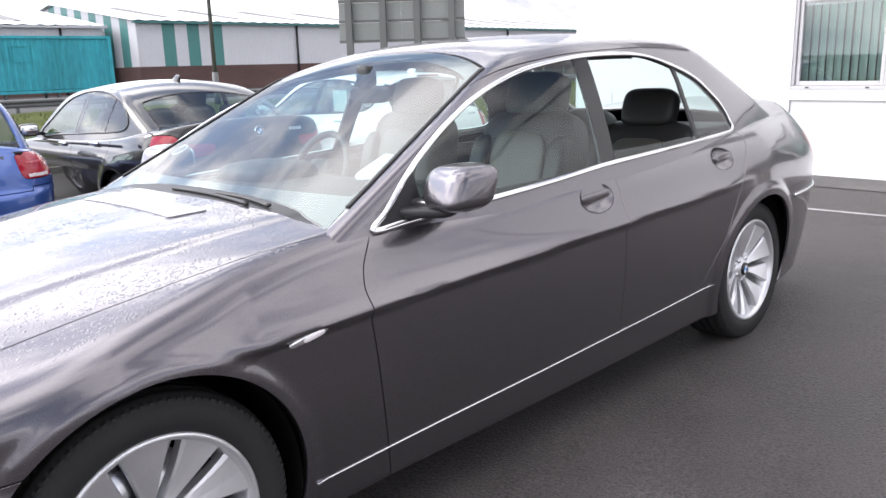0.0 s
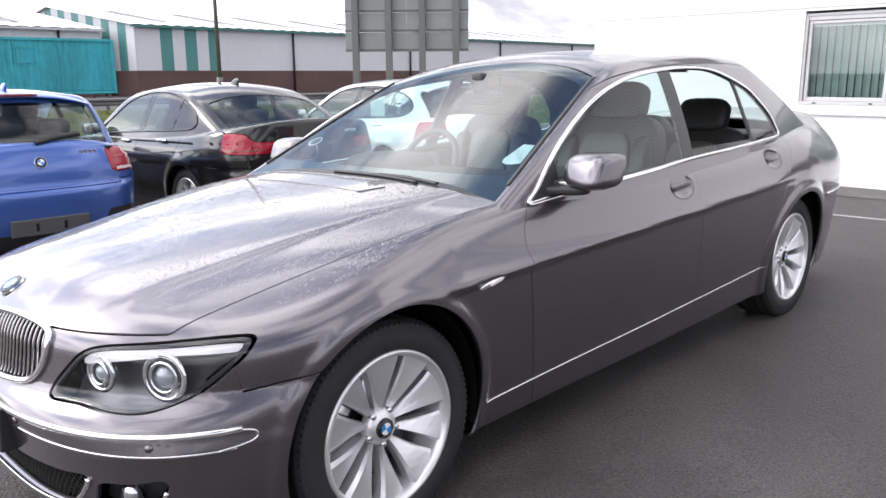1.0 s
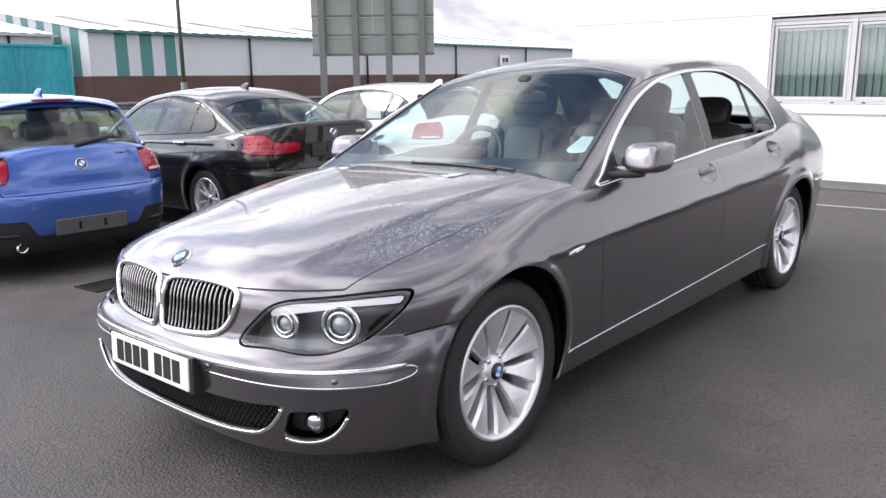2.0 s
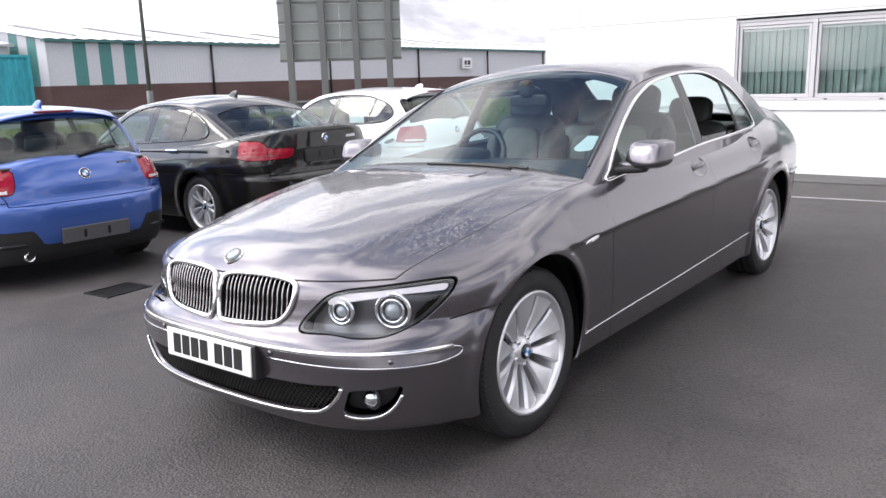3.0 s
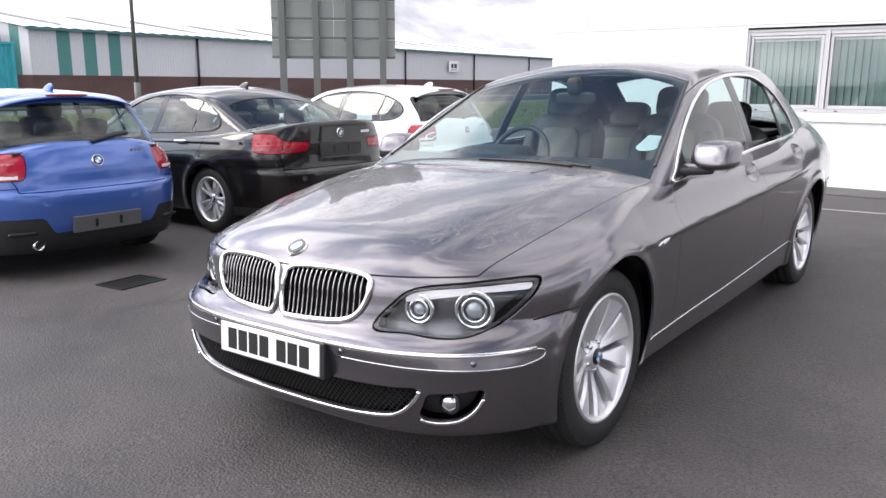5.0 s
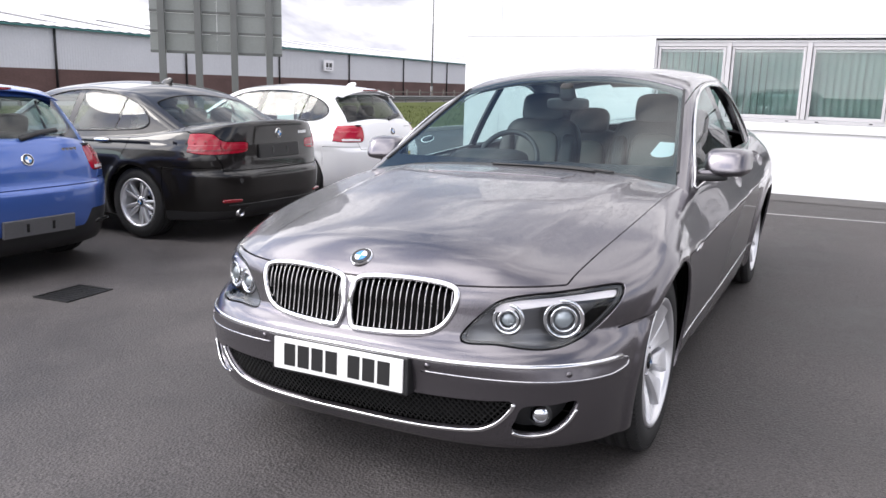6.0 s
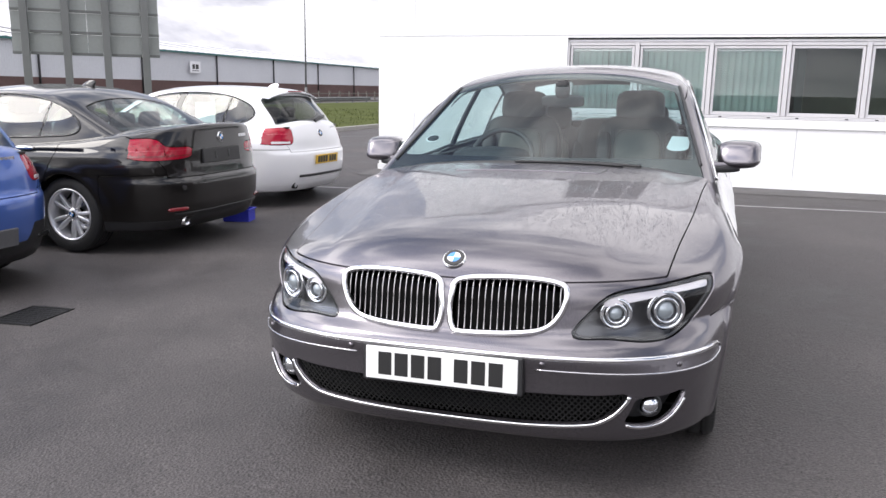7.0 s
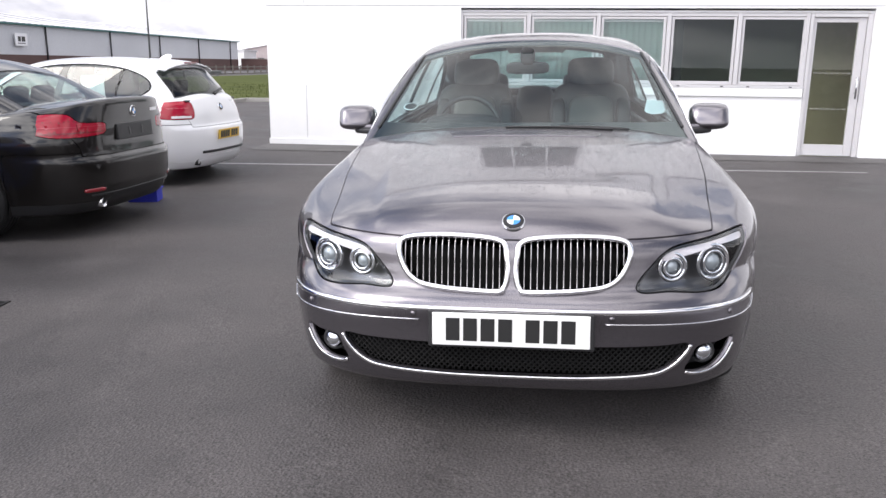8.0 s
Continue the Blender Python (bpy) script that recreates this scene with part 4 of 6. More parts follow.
        ys = np.linspace(0.42, 2.61, 60)
        q = np.stack([np.full(60, sx * 1.3), ys, sill_line(ys)], 1)
        p = onto(lower_body, q, (-sx, 0, 0))
        part("sill_trim", sweep(p, slope(lower_body, p), 0.0036, 0.003, False, 6, 0.001), SATIN, made["sill", sx], "bright sill trim")
        ys = np.linspace(3.40, 3.95, 20)
        q = np.stack([np.full(20, sx * 1.3), ys, 0.66 + 0 * ys], 1)
        p = onto(lower_body, q, (-sx, 0, 0))
        part("rear_bumper_strip", sweep(p, slope(lower_body, p), 0.010, 0.006, False, 8, 0.004), CHROME, car)

    # cabin: glass, pillars, roof
    cab = skin(greenhouse, (-0.95, 0.45, 0.86), (0.95, 3.95, 1.54), 0.022)
    cab = clip(cab, lambda x, y, z: np.minimum(lower_body(x, y, z) + 0.012, z - 0.90))
    windscreen, cab = carve(cab, lambda x, y, z: np.where(y < 1.9, np.minimum(0.767 - 0.19 * (y - 0.65) - np.abs(x), -cabin_faces(x, y, z)[1] - 0.022), -1.0), 0.004)
    rear_glass, cab = carve(cab, lambda x, y, z: np.where(y > 2.5, np.minimum(-cabin_faces(x, y, z)[0] - 0.085, -cabin_faces(x, y, z)[1] - 0.05), -1.0), 0.004)
    window_line = loop([(0.70, 0.936), (0.76, 0.978), (0.843, 1.045), (0.932, 1.108), (1.021, 1.161), (1.114, 1.21), (1.239, 1.265), (1.404, 1.318), (1.611, 1.361), (1.90, 1.39), (2.16, 1.397), (2.38, 1.386), (2.58, 1.340), (2.75, 1.280), (2.85, 1.207), (2.915, 1.147), (2.95, 1.077), (2.935, 1.026), (2.65, 1.014), (2.36, 1.007), (1.858, 0.993), (1.512, 0.974), (1.1, 0.955), (0.85, 0.944)], 168)
    daylight = inside(window_line)
    lights, cab = carve(cab, lambda x, y, z: np.where(np.abs(x) > 0.45, daylight(y, z), -1.0), 0.003)
    roof, frames = carve(cab, lambda x, y, z: cabin_faces(x, y, z)[1] - cabin_faces(x, y, z)[0] + np.where((y > 1.20) & (y < 2.88), 0.02, -0.3), 0.005)
    panel("roof", roof, PAINT_GREY, car, "grey roof beaded with rain", 0.015)
    panel("cabin_frame", frames, PAINT_GREY, car, "", 0.02)
    panel("roof_lining", clip(roof, lambda x, y, z: z - 1.2), CLOTH, car, "", 0, 0.045)
    ws = panel("windscreen", windscreen, SCREEN, car, "windscreen reflecting cloudy sky", 0)
    ws.visible_shadow = False
    band = clip(windscreen, lambda x, y, z: np.maximum(np.maximum(np.abs(x) + 0.022 - 0.767 + 0.19 * (y - 0.65), 0.022 + cabin_faces(x, y, z)[1] + 0.022), 0.66 + 0.07 * x * x - y + 0.02))
    panel("screen_border", band, GLOSSBLACK, ws, "", 0, 0.004)
    panel("rear_window", rear_glass, GLASS, car, "rear window", 0).visible_shadow = False
    post = lambda x, y, z: 0.047 - np.abs(y - (1.850 + 0.19 * (z - 1.0)))
    bar = lambda x, y, z: 0.013 - np.abs(y - (2.562 + 0.107 * (z - 1.027)))
    for key, half in zip((1, -1), halves(lights)):
        bp, panes = carve(half, post, 0.003)
        panel("door_pillar", bp, GLOSSBLACK, car, "dark glossy door pillar")
        fixed, panes = carve(panes, lambda x, y, z: 0.90 - y, 0.002)
        panel("mirror_corner", fixed, PLASTIC, made["front_door", key])
        qb, panes = carve(panes, bar, 0.002)
        panel("window_bar", qb, PLASTIC, made["rear_door", key])
        first, rear = carve(panes, lambda x, y, z: 1.850 + 0.19 * (z - 1.0) - y, 0)
        mid, small = carve(rear, lambda x, y, z: 2.562 + 0.107 * (z - 1.027) - y, 0)
        panel("front_window", first, GLASS, made["front_door", key], "closed front side window", 0).visible_shadow = False
        panel("quarter_window", small, GLASS, made["rear_door", key], "rear quarter window", 0).visible_shadow = False
        if key < 0:
            panel("rear_side_window", mid, GLASS, made["rear_door", key], "closed rear side window", 0).visible_shadow = False
        else:
            panel("rear_side_window", clip(mid, lambda x, y, z: 1.035 - z), GLASS, made["rear_door", key], "rear side window wound down", 0)
        q = np.stack([np.full(len(window_line), key * 1.4), window_line[:, 0], window_line[:, 1]], 1)
        sides = lambda x, y, z: np.minimum(cabin_faces(x, y, z)[0], lower_body(x, y, z))
        p = onto(sides, q, (-key, 0, 0))
        part("window_trim", sweep(p, slope(lambda x, y, z: cabin_faces(x, y, z)[0], p), 0.0095, 0.006, True, 8, 0.004), CHROME, car, "chrome window surround")
        # door mirror
        mir = pillow((0.198, 0.170, 0.126), 0.55)
        for v in mir.verts:
            v.co.y += 0.38 * v.co.z
            v.co.x -= key * 0.16 * min(v.co.z, 0.0)
        mir = moved(mir, Matrix.Translation((key * 0.940, 0.945, 1.036)) @ Matrix.Rotation(-key * 0.20, 4, "Z"))
        mirror = part("door_mirror", mir, PAINT_GREY, made["front_door", key], "grey door mirror casing")
        part("mirror_fin", moved(pillow((0.250, 0.120, 0.040), 0.45), Matrix.Translation((key * 0.895, 0.925, 0.985)) @ Matrix.Rotation(key * 0.10, 4, "Z") @ Matrix.Rotation(-key * 0.05, 4, "Y")), PAINT_GREY, mirror)
        part("mirror_foot", moved(pillow((0.22, 0.11, 0.034), 0.5), Matrix.Translation((key * 0.840, 0.880, 0.966)) @ Matrix.Rotation(key * 0.50, 4, "Z")), PLASTIC, mirror)
        part("mirror_glass", moved(pillow((0.16, 0.012, 0.088), 0.4), Matrix.Translation((key * 0.932, 1.024, 1.034)) @ Matrix.Rotation(-key * 0.22, 4, "Z")), CHROME, mirror)

    strip = clip(clip(bonnet, lambda x, y, z: z - 0.6), lambda x, y, z: np.minimum(np.minimum(0.365 - 0.25 * np.maximum(0.46 - y, 0) - np.abs(x), y - 0.345), 0.455 - y))
    panel("bonnet_vent", strip, PAINT_DRY, car, "smooth dry strip across the back of the bonnet", 0.004, -0.004)
    # wiper resting at the foot of the screen
    xs = np.linspace(-0.10, 0.42, 24)
    p = onto(lower_body, np.stack([xs, 0.575 - 0.10 * xs * xs, np.full(24, 1.6)], 1), (0, 0, -1))
    blade = part("wiper", sweep(p, np.tile((0.0, -0.35, 0.93), (24, 1)), 0.006, 0.006, False, 6, 0.006), PLASTIC, car, "black windscreen wiper")
    arm = np.array([(0.16, 0.592, 1.6), (0.34, 0.60, 1.6), (0.50, 0.585, 1.6)])
    p = onto(lower_body, loop(arm, 12, False), (0, 0, -1))
    part("wiper_arm", sweep(p, np.tile((0.0, -0.35, 0.93), (len(p), 1)), 0.008, 0.005, False, 6, 0.008), PLASTIC, blade)

    # rubber seals down both edges of the screen
    for sx in (1, -1):
        ys = np.linspace(0.67, 1.40, 40)
        p = onto(greenhouse, np.stack([sx * (0.769 - 0.19 * (ys - 0.65)), ys, np.full(40, 1.7)], 1), (0, 0, -1))
        part("screen_seal", sweep(p, slope(greenhouse, p), 0.008, 0.004, False, 6, 0.002), PLASTIC, ws, "black rubber seal")

    for yc in hubs:
        for s in (1, -1):
            wheel(car, (s * 0.756, yc, 0.336), s, 0.345, 0.248, 0.240, "paddle", 0.35 if yc else 0.1)

    # cabin fittings
    part("floor_pan", box(-0.75, 0.75, 0.55, 3.3, 0.22, 0.26), SHELL, car)
    dash = part("dashboard", moved(pillow((1.42, 0.62, 0.34), 0.35), Matrix.Translation((0, 1.06, 0.80))), DASH, car, "black dashboard")
    part("dash_hood", moved(pillow((0.42, 0.34, 0.14), 0.6), Matrix.Translation((-0.37, 1.12, 0.965))), DASH, dash)
    part("parcel_shelf", box(-0.62, 0.62, 2.90, 3.38, 1.00, 1.03, 0.01), LEATHERDARK, car)
    for x, y in ((0.375, 1.92), (-0.375, 1.92)):
        seat(car, x, y - 0.06, 16)
    for x in (0.36, -0.36):
        seat(car, x, 2.78, 20, 0.58, True)
    part("rear_bench_middle", moved(pillow((0.30, 0.18, 0.60), 0.4), pose(0, 2.84, 0.84, -20)), LEATHERDARK, car)
    rim = part("steering_wheel", ring(0.188, 0.015, 44), LEATHERDARK, car, "black steering wheel")
    rim.matrix_basis = pose(-0.375, 1.385, 0.945, -26)
    part("steering_boss", pillow((0.17, 0.05, 0.14), 0.6, 12), DASH, rim)
    for a in (-0.15, math.pi + 0.15, -math.pi / 2):
        part("steering_spoke", rod((0, 0, 0), (0.18 * math.cos(a), 0, 0.18 * math.sin(a)), 0.016, 0.011, 8), DASH, rim)
    inner = part("rear_view_mirror", moved(pillow((0.25, 0.028, 0.070), 0.5), pose(-0.02, 1.42, 1.285, 8)), LEATHERDARK, car, "black rear view mirror")
    part("mirror_stem", moved(pillow((0.085, 0.06, 0.10), 0.6), pose(-0.02, 1.405, 1.352)), DASH, inner)
    for s in (1, -1):
        part("door_card", box(s * 0.70 - 0.02, s * 0.70 + 0.02, 0.85, 2.75, 0.45, 0.955, 0.012), LEATHERDARK, made["front_door", s])
    # card behind the screen and sticker
    q = onto(greenhouse, [(0.650, 0.875, 1.8)], (0, 0, -1))[0]
    n = unit(slope(greenhouse, q[None]))[0]
    card = bmesh.new()
    vs = [card.verts.new((u * 0.72, w * 0.8, 0)) for u, w in ((-0.075, -0.05), (-0.065, -0.078), (-0.035, -0.095), (0.0, -0.095), (0.045, -0.085), (0.07, -0.06), (0.085, 0.075), (-0.035, 0.085))]
    f = card.faces.new(vs)
    bmesh.ops.solidify(card, geom=[f], thickness=0.002)
    m = Matrix.Translation(q - n * 0.022) @ Vector(n).to_track_quat("Z", "Y").to_matrix().to_4x4()
    part("window_card", moved(card, m), PAPER, car, "pale card behind the windscreen", smooth=False)
    q = onto(greenhouse, [(-0.630, 0.865, 1.8)], (0, 0, -1))[0]
    n = unit(slope(greenhouse, q[None]))[0]
    disc = part("screen_sticker", rod(q - n * 0.010, q - n * 0.008, 0.034, n=28), DASH, car, "small round dark sticker inside the windscreen")
    part("sticker_edge", sweep(np.array([q - n * 0.0095 + 0.034 * (math.cos(t) * np.array((1.0, 0, 0)) + math.sin(t) * np.cross(n, (1.0, 0, 0))) for t in np.linspace(0, 2 * math.pi, 29)[:-1]]), np.tile(n, (28, 1)), 0.003, 0.002, True, 6), PAPER, disc)
    return car


# ---- the parked cars behind ----
def parked_fields(c):
    """The lower body and the cabin of a parked car from its curves."""
    def low(x, y, z):
        zc = c["crease"]
        up, down = np.maximum(z - zc, 0), np.maximum(zc - z, 0)
        w = c["half"] - 0.06 * up - 1.1 * up ** 2 - 0.010 * np.clip(down / 0.07, 0, 1) ** 2 - 0.05 * down - 0.12 * down ** 2
        w = w - c["line"] * np.clip((0.890 - z) / 0.02, 0, 1) * np.clip((z - 0.76) / 0.11, 0, 1)
        for yc in (0.0, c["base"]):
            r = np.hypot(y - yc, z - c["R"])
            w = w + 0.02 * np.exp(-((r - c["R"] - 0.045) / 0.05) ** 2) * (z < 0.85)
        ax = np.abs(x) / w
        ef = np.maximum(0.1 - y, 0) / (c["nose"](z) + 0.1)
        er = np.maximum(y - c["base"], 0) / c["tail"](z)
        side = (np.where(y < 1.2, (ax ** 2.3 + ef ** 2.3) ** (1 / 2.3), (ax ** c["corner"] + er ** c["corner"]) ** (1 / c["corner"])) - 1) * 0.85
        top = z - (c["top"](y) - c["fall"] * (np.abs(x) / 0.75) ** 2.6)
        return smax(smax(side, top, c["soft"]), 0.19 - z, 0.03)

    def faces(x, y, z):
        t = z - 0.95
        side = (np.abs(x) - (c["belt_half"](y) - 0.34 * t - 0.22 * t * np.abs(t))) * 0.93
        roof = z - (c["roof"](y) - 0.06 * (np.abs(x) / 0.6) ** 2.2)
        screen = (z - (0.95 + 0.55 * (y - (0.55 + 0.28 * x * x)))) * 0.88
        if "rear_curve" in c:
            return side, roof, screen, (y + 0.42 * x * x - c["rear_curve"](z)) * 0.74
        rear = (z - (c["rear"][1] - c["rear"][2] * (y - c["rear"][0] + c["rear"][3] * x * x))) / math.sqrt(1 + c["rear"][2] ** 2)
        return side, roof, screen, rear

    def cab(x, y, z):
        side, roof, screen, rear = faces(x, y, z)
        return np.maximum(smax(smax(smax(side, screen, 0.04), roof, 0.06), rear, 0.05), 0.80 - z)
    return low, faces, cab


HATCH = dict(
    corner=3.2, fall=0.09, soft=0.06, line=0.0, half=0.882, base=2.63, R=0.318, crease=0.70, rim=0.215, wide=0.215,
    nose=curve((0.17, 0.64), (0.3, 0.72), (0.5, 0.76), (0.65, 0.73), (0.75, 0.66), (0.9, 0.45)),
    tail=curve((0.18, 0.72), (0.28, 0.805), (0.42, 0.85), (0.56, 0.86), (0.63, 0.855), (0.68, 0.815), (0.80, 0.795), (0.95, 0.74), (1.1, 0.64)),
    top=curve((-0.8, 0.60), (-0.6, 0.72), (-0.2, 0.84), (0.3, 0.93), (0.8, 0.97), (2.0, 0.98), (2.9, 1.02), (3.6, 1.02)),
    belt_half=curve((0.4, 0.76), (1.0, 0.80), (2.0, 0.81), (2.7, 0.782), (2.9, 0.752), (3.1, 0.688), (3.35, 0.60)),
    roof=curve((0.5, 1.09), (1.1, 1.335), (1.5, 1.405), (2.0, 1.428), (2.6, 1.41), (3.2, 1.352), (3.6, 1.29)),
    rear=(3.36, 0.95, 1.05, 0.16), rear_curve=curve((0.7, 3.35), (0.85, 3.365), (0.96, 3.355), (1.02, 3.32), (1.2, 3.16), (1.35, 3.02), (1.5, 2.85)), roof_end=3.16, screen_to=1.7, rear_from=2.75, back_margin=(0.03, 0.06, 0.955),
    windows=[(0.86, 0.925), (1.12, 1.10), (1.42, 1.255), (1.75, 1.325), (2.20, 1.338), (2.60, 1.295), (2.86, 1.205), (2.95, 1.10), (2.88, 1.02), (2.70, 0.985), (2.2, 0.965), (1.5, 0.94)],
    lamp=[(0.545, 0.925), (0.62, 0.942), (0.80, 0.935), (1.03, 0.905), (1.03, 0.80), (0.85, 0.75), (0.64, 0.745), (0.565, 0.755), (0.54, 0.81), (0.535, 0.88)], lamp_back=0.47, lamp_from=3.41,
    post=(1.86, 0.20), bar=(2.56, 0.22), cut=(0.62, 1.82, 2.60))
SALOON = dict(
    corner=3.8, fall=0.06, soft=0.024, line=0.012, half=0.905, base=2.81, R=0.325, crease=0.735, rim=0.222, wide=0.225,
    nose=curve((0.17, 0.66), (0.3, 0.75), (0.5, 0.79), (0.65, 0.76), (0.75, 0.69), (0.9, 0.48)),
    tail=curve((0.18, 0.86), (0.28, 0.95), (0.42, 0.995), (0.57, 1.0), (0.605, 0.995), (0.64, 0.965), (0.75, 0.95), (0.90, 0.955), (1.03, 0.955), (1.1, 0.93)),
    top=curve((-0.8, 0.60), (-0.6, 0.74), (-0.2, 0.86), (0.3, 0.94), (0.8, 0.975), (2.0, 0.985), (2.9, 1.02), (3.2, 1.05), (3.55, 1.065), (3.74, 1.075), (3.85, 1.03)),
    belt_half=curve((0.4, 0.78), (1.0, 0.82), (2.0, 0.83), (2.7, 0.80), (3.3, 0.74)),
    roof=curve((0.5, 1.1), (1.1, 1.34), (1.5, 1.41), (1.95, 1.432), (2.4, 1.405), (2.8, 1.33), (3.3, 1.18)),
    rear=(3.22, 1.055, 0.50, 0.20), roof_end=9.0, screen_to=1.7, rear_from=2.2, back_margin=(0.10, 0.05, 1.0),
    windows=[(0.90, 0.935), (1.15, 1.10), (1.45, 1.255), (1.80, 1.33), (2.20, 1.335), (2.55, 1.275), (2.80, 1.17), (2.90, 1.06), (2.84, 1.00), (2.6, 0.98), (2.1, 0.965), (1.5, 0.945)],
    lamp=[(0.42, 0.888), (0.60, 0.895), (0.655, 0.915), (0.69, 0.962), (0.78, 0.970), (0.90, 0.945), (0.985, 0.905), (0.93, 0.855), (0.83, 0.80), (0.70, 0.785), (0.44, 0.80), (0.405, 0.84)], lamp_back=0.62, lamp_from=3.53,
    post=(1.90, 0.20), bar=(2.52, 0.18), cut=(0.64, 1.86, 2.62))


def parked_car(kind, c, m, paint_mat, label, plate_kind, trim):
    car = thing(kind, m, label, "car", "cars parked in a row")
    low, faces, cab_field = parked_fields(c)
    end = c["base"] + 1.05
    body = skin(low, (-0.98, -0.9, 0.13), (0.98, end, 1.14), 0.025)

    def arches(x, y, z):
        return np.where(np.abs(x) > 0.5, np.minimum(np.hypot(y, z - c["R"]), np.hypot(y - c["base"], z - c["R"])) - c["R"] - 0.028, 1.0)

    def cockpit(x, y, z):
        back = c["rear"][0] + 0.02
        return np.minimum(np.minimum(c["belt_half"](y) - 0.012 - np.abs(x), y - (0.60 + 0.28 * x * x)), np.minimum(back - 0.06 - (0.55 if c is HATCH else 0.0) * x * x - y, z - 0.84))
    body = clip(clip(body, arches), lambda x, y, z: -cockpit(x, y, z))
    panel("inner_shell", body, SHELL, car, lip=0, push=0.02)
    tail_y = c["base"] + c["lamp_back"]
    lamp = inside(loop(c["lamp"], 54))
    lamps, rest = carve(body, lambda x, y, z: np.where(y > tail_y, lamp(np.abs(x) + 0.25 * np.maximum(c["lamp_from"] - y, 0), z), -1.0), 0.006)
    if c is SALOON:
        lamps = clip(lamps, lambda x, y, z: np.abs(np.abs(x) - 0.655) - 0.004)
    lid_low = 0.66 if c is HATCH else 0.64
    shut = 0.60 if c is HATCH else 0.66
    lid, rest = carve(rest, lambda x, y, z: np.minimum(np.minimum(shut + (0.12 * np.clip((z - 0.7) / 0.2, 0, 1)) - np.abs(x), z - lid_low), y - (c["base"] + 0.35)), 0.007)
    bumper, rest = carve(rest, lambda x, y, z: np.minimum(y - c["base"] - c["R"] - 0.03, lid_low + 0.03 - z), 0.006)
    doors = lambda x, y, z: y - c["cut"][2] - 0.5 * np.maximum(z - 0.62, 0) + 0.4 * np.maximum(0.45 - z, 0)
    quarter, rest = carve(rest, doors, 0.006)
    wing, rest = carve(rest, lambda x, y, z: c["cut"][0] - y, 0.006)
    sill, rest = carve(rest, lambda x, y, z: 0.30 - z, 0.005)
    d1, d2 = carve(rest, lambda x, y, z: c["cut"][1] - y, 0.006)
    skirt_line = 0.345 if trim == "sport" else 0.33
    low_b, bumper = carve(bumper, lambda x, y, z: skirt_line + (0.12 if trim == "sport" else -0.05) * np.clip((np.abs(x) - 0.40) / 0.07, 0, 1) - (0.45 if trim == "sport" else 0.0) * np.clip((np.abs(x) - 0.72) / 0.06, 0, 1) - z, 0.004)
    panel("tailgate" if c is HATCH else "boot_lid", lid, paint_mat, car)
    rb = panel("rear_bumper", bumper, paint_mat, car)
    panel("bumper_skirt", low_b, PLASTIC if trim != "plain" else paint_mat, rb, "", 0.02)
    made = {}
    for name, s in (("rear_quarter", quarter), ("front_wing", wing), ("sill", sill), ("front_door", d1), ("rear_door", d2)):
        for key, half in zip((1, -1), halves(s)):
            made[name, key] = panel(name, half, paint_mat, car)
    for key, half in zip((1, -1), halves(lamps)):
        tl = panel("tail_lamp", half, RED, car, "red tail lamp")
        if c is HATCH:
            for zc, mat in ((0.862, REDPALE), (0.772, CLEARLAMP)):
                stripe = clip(half, lambda x, y, z: (0.008 if zc > 0.8 else 0.013) - np.abs(z - zc))
                stripe = clip(stripe, lambda x, y, z: np.minimum(np.abs(x) - 0.585, 0.76 - np.abs(x)))
                panel("lamp_bar", stripe, mat, tl, "", 0, -0.006)
        else:
            for zc, h, mat in ((0.862, 0.006, REDPALE), (0.828, 0.012, REDDARK), (0.905, 0.008, REDDARK)):
                stripe = clip(half, lambda x, y, z: h - np.abs(z - zc))
                panel("lamp_bar", stripe, mat, tl, "", 0, -0.003)
    # cabin
    cabin = skin(cab_field, (-0.9, 0.4, 0.78), (0.9, c["rear"][0] + 0.25, 1.48), 0.030)
    cabin = clip(cabin, lambda x, y, z: np.minimum(low(x, y, z) + 0.012, z - np.where((y > 3.02) & (c is HATCH), 0.936, 0.84)))
    mg = c["back_margin"]
    back_glass, cabin = carve(cabin, lambda x, y, z: np.where(y > c["rear_from"], np.minimum(np.minimum(-faces(x, y, z)[0] - mg[0], -faces(x, y, z)[1] - mg[1]), z - mg[2] - 0.02), -1.0), 0.005)
    front_glass, cabin = carve(cabin, lambda x, y, z: np.where(y < c["screen_to"], np.minimum(-faces(x, y, z)[0] - 0.06, -faces(x, y, z)[1] - 0.03), -1.0), 0.005)
    side_line = loop(c["windows"], 96)
    light = inside(side_line)
    panes, cabin = carve(cabin, lambda x, y, z: np.where(np.abs(x) > 0.42, light(y, z), -1.0), 0.004)
    panel("roof", cabin, paint_mat, car, "", 0.02)
    panel("rear_window", back_glass, GLASS if trim != "plain" else DARKGLASS, car, "rear window", 0).visible_shadow = False
    panel("windscreen", front_glass, GLASS, car, "windscreen", 0).visible_shadow = False
    for key, half in zip((1, -1), halves(panes)):
        posts, glass = carve(half, lambda x, y, z: 0.045 - np.abs(y - c["post"][0] - c["post"][1] * (z - 1)), 0.003)
        bars, glass = carve(glass, lambda x, y, z: 0.014 - np.abs(y - c["bar"][0] - c["bar"][1] * (z - 1)), 0.003)
        panel("door_pillar", posts, GLOSSBLACK, car)
        panel("window_bar", bars, GLOSSBLACK, car)
        first, others = carve(glass, lambda x, y, z: c["post"][0] + c["post"][1] * (z - 1) - y, 0)
        second, third = carve(others, lambda x, y, z: c["bar"][0] + c["bar"][1] * (z - 1) - y, 0)
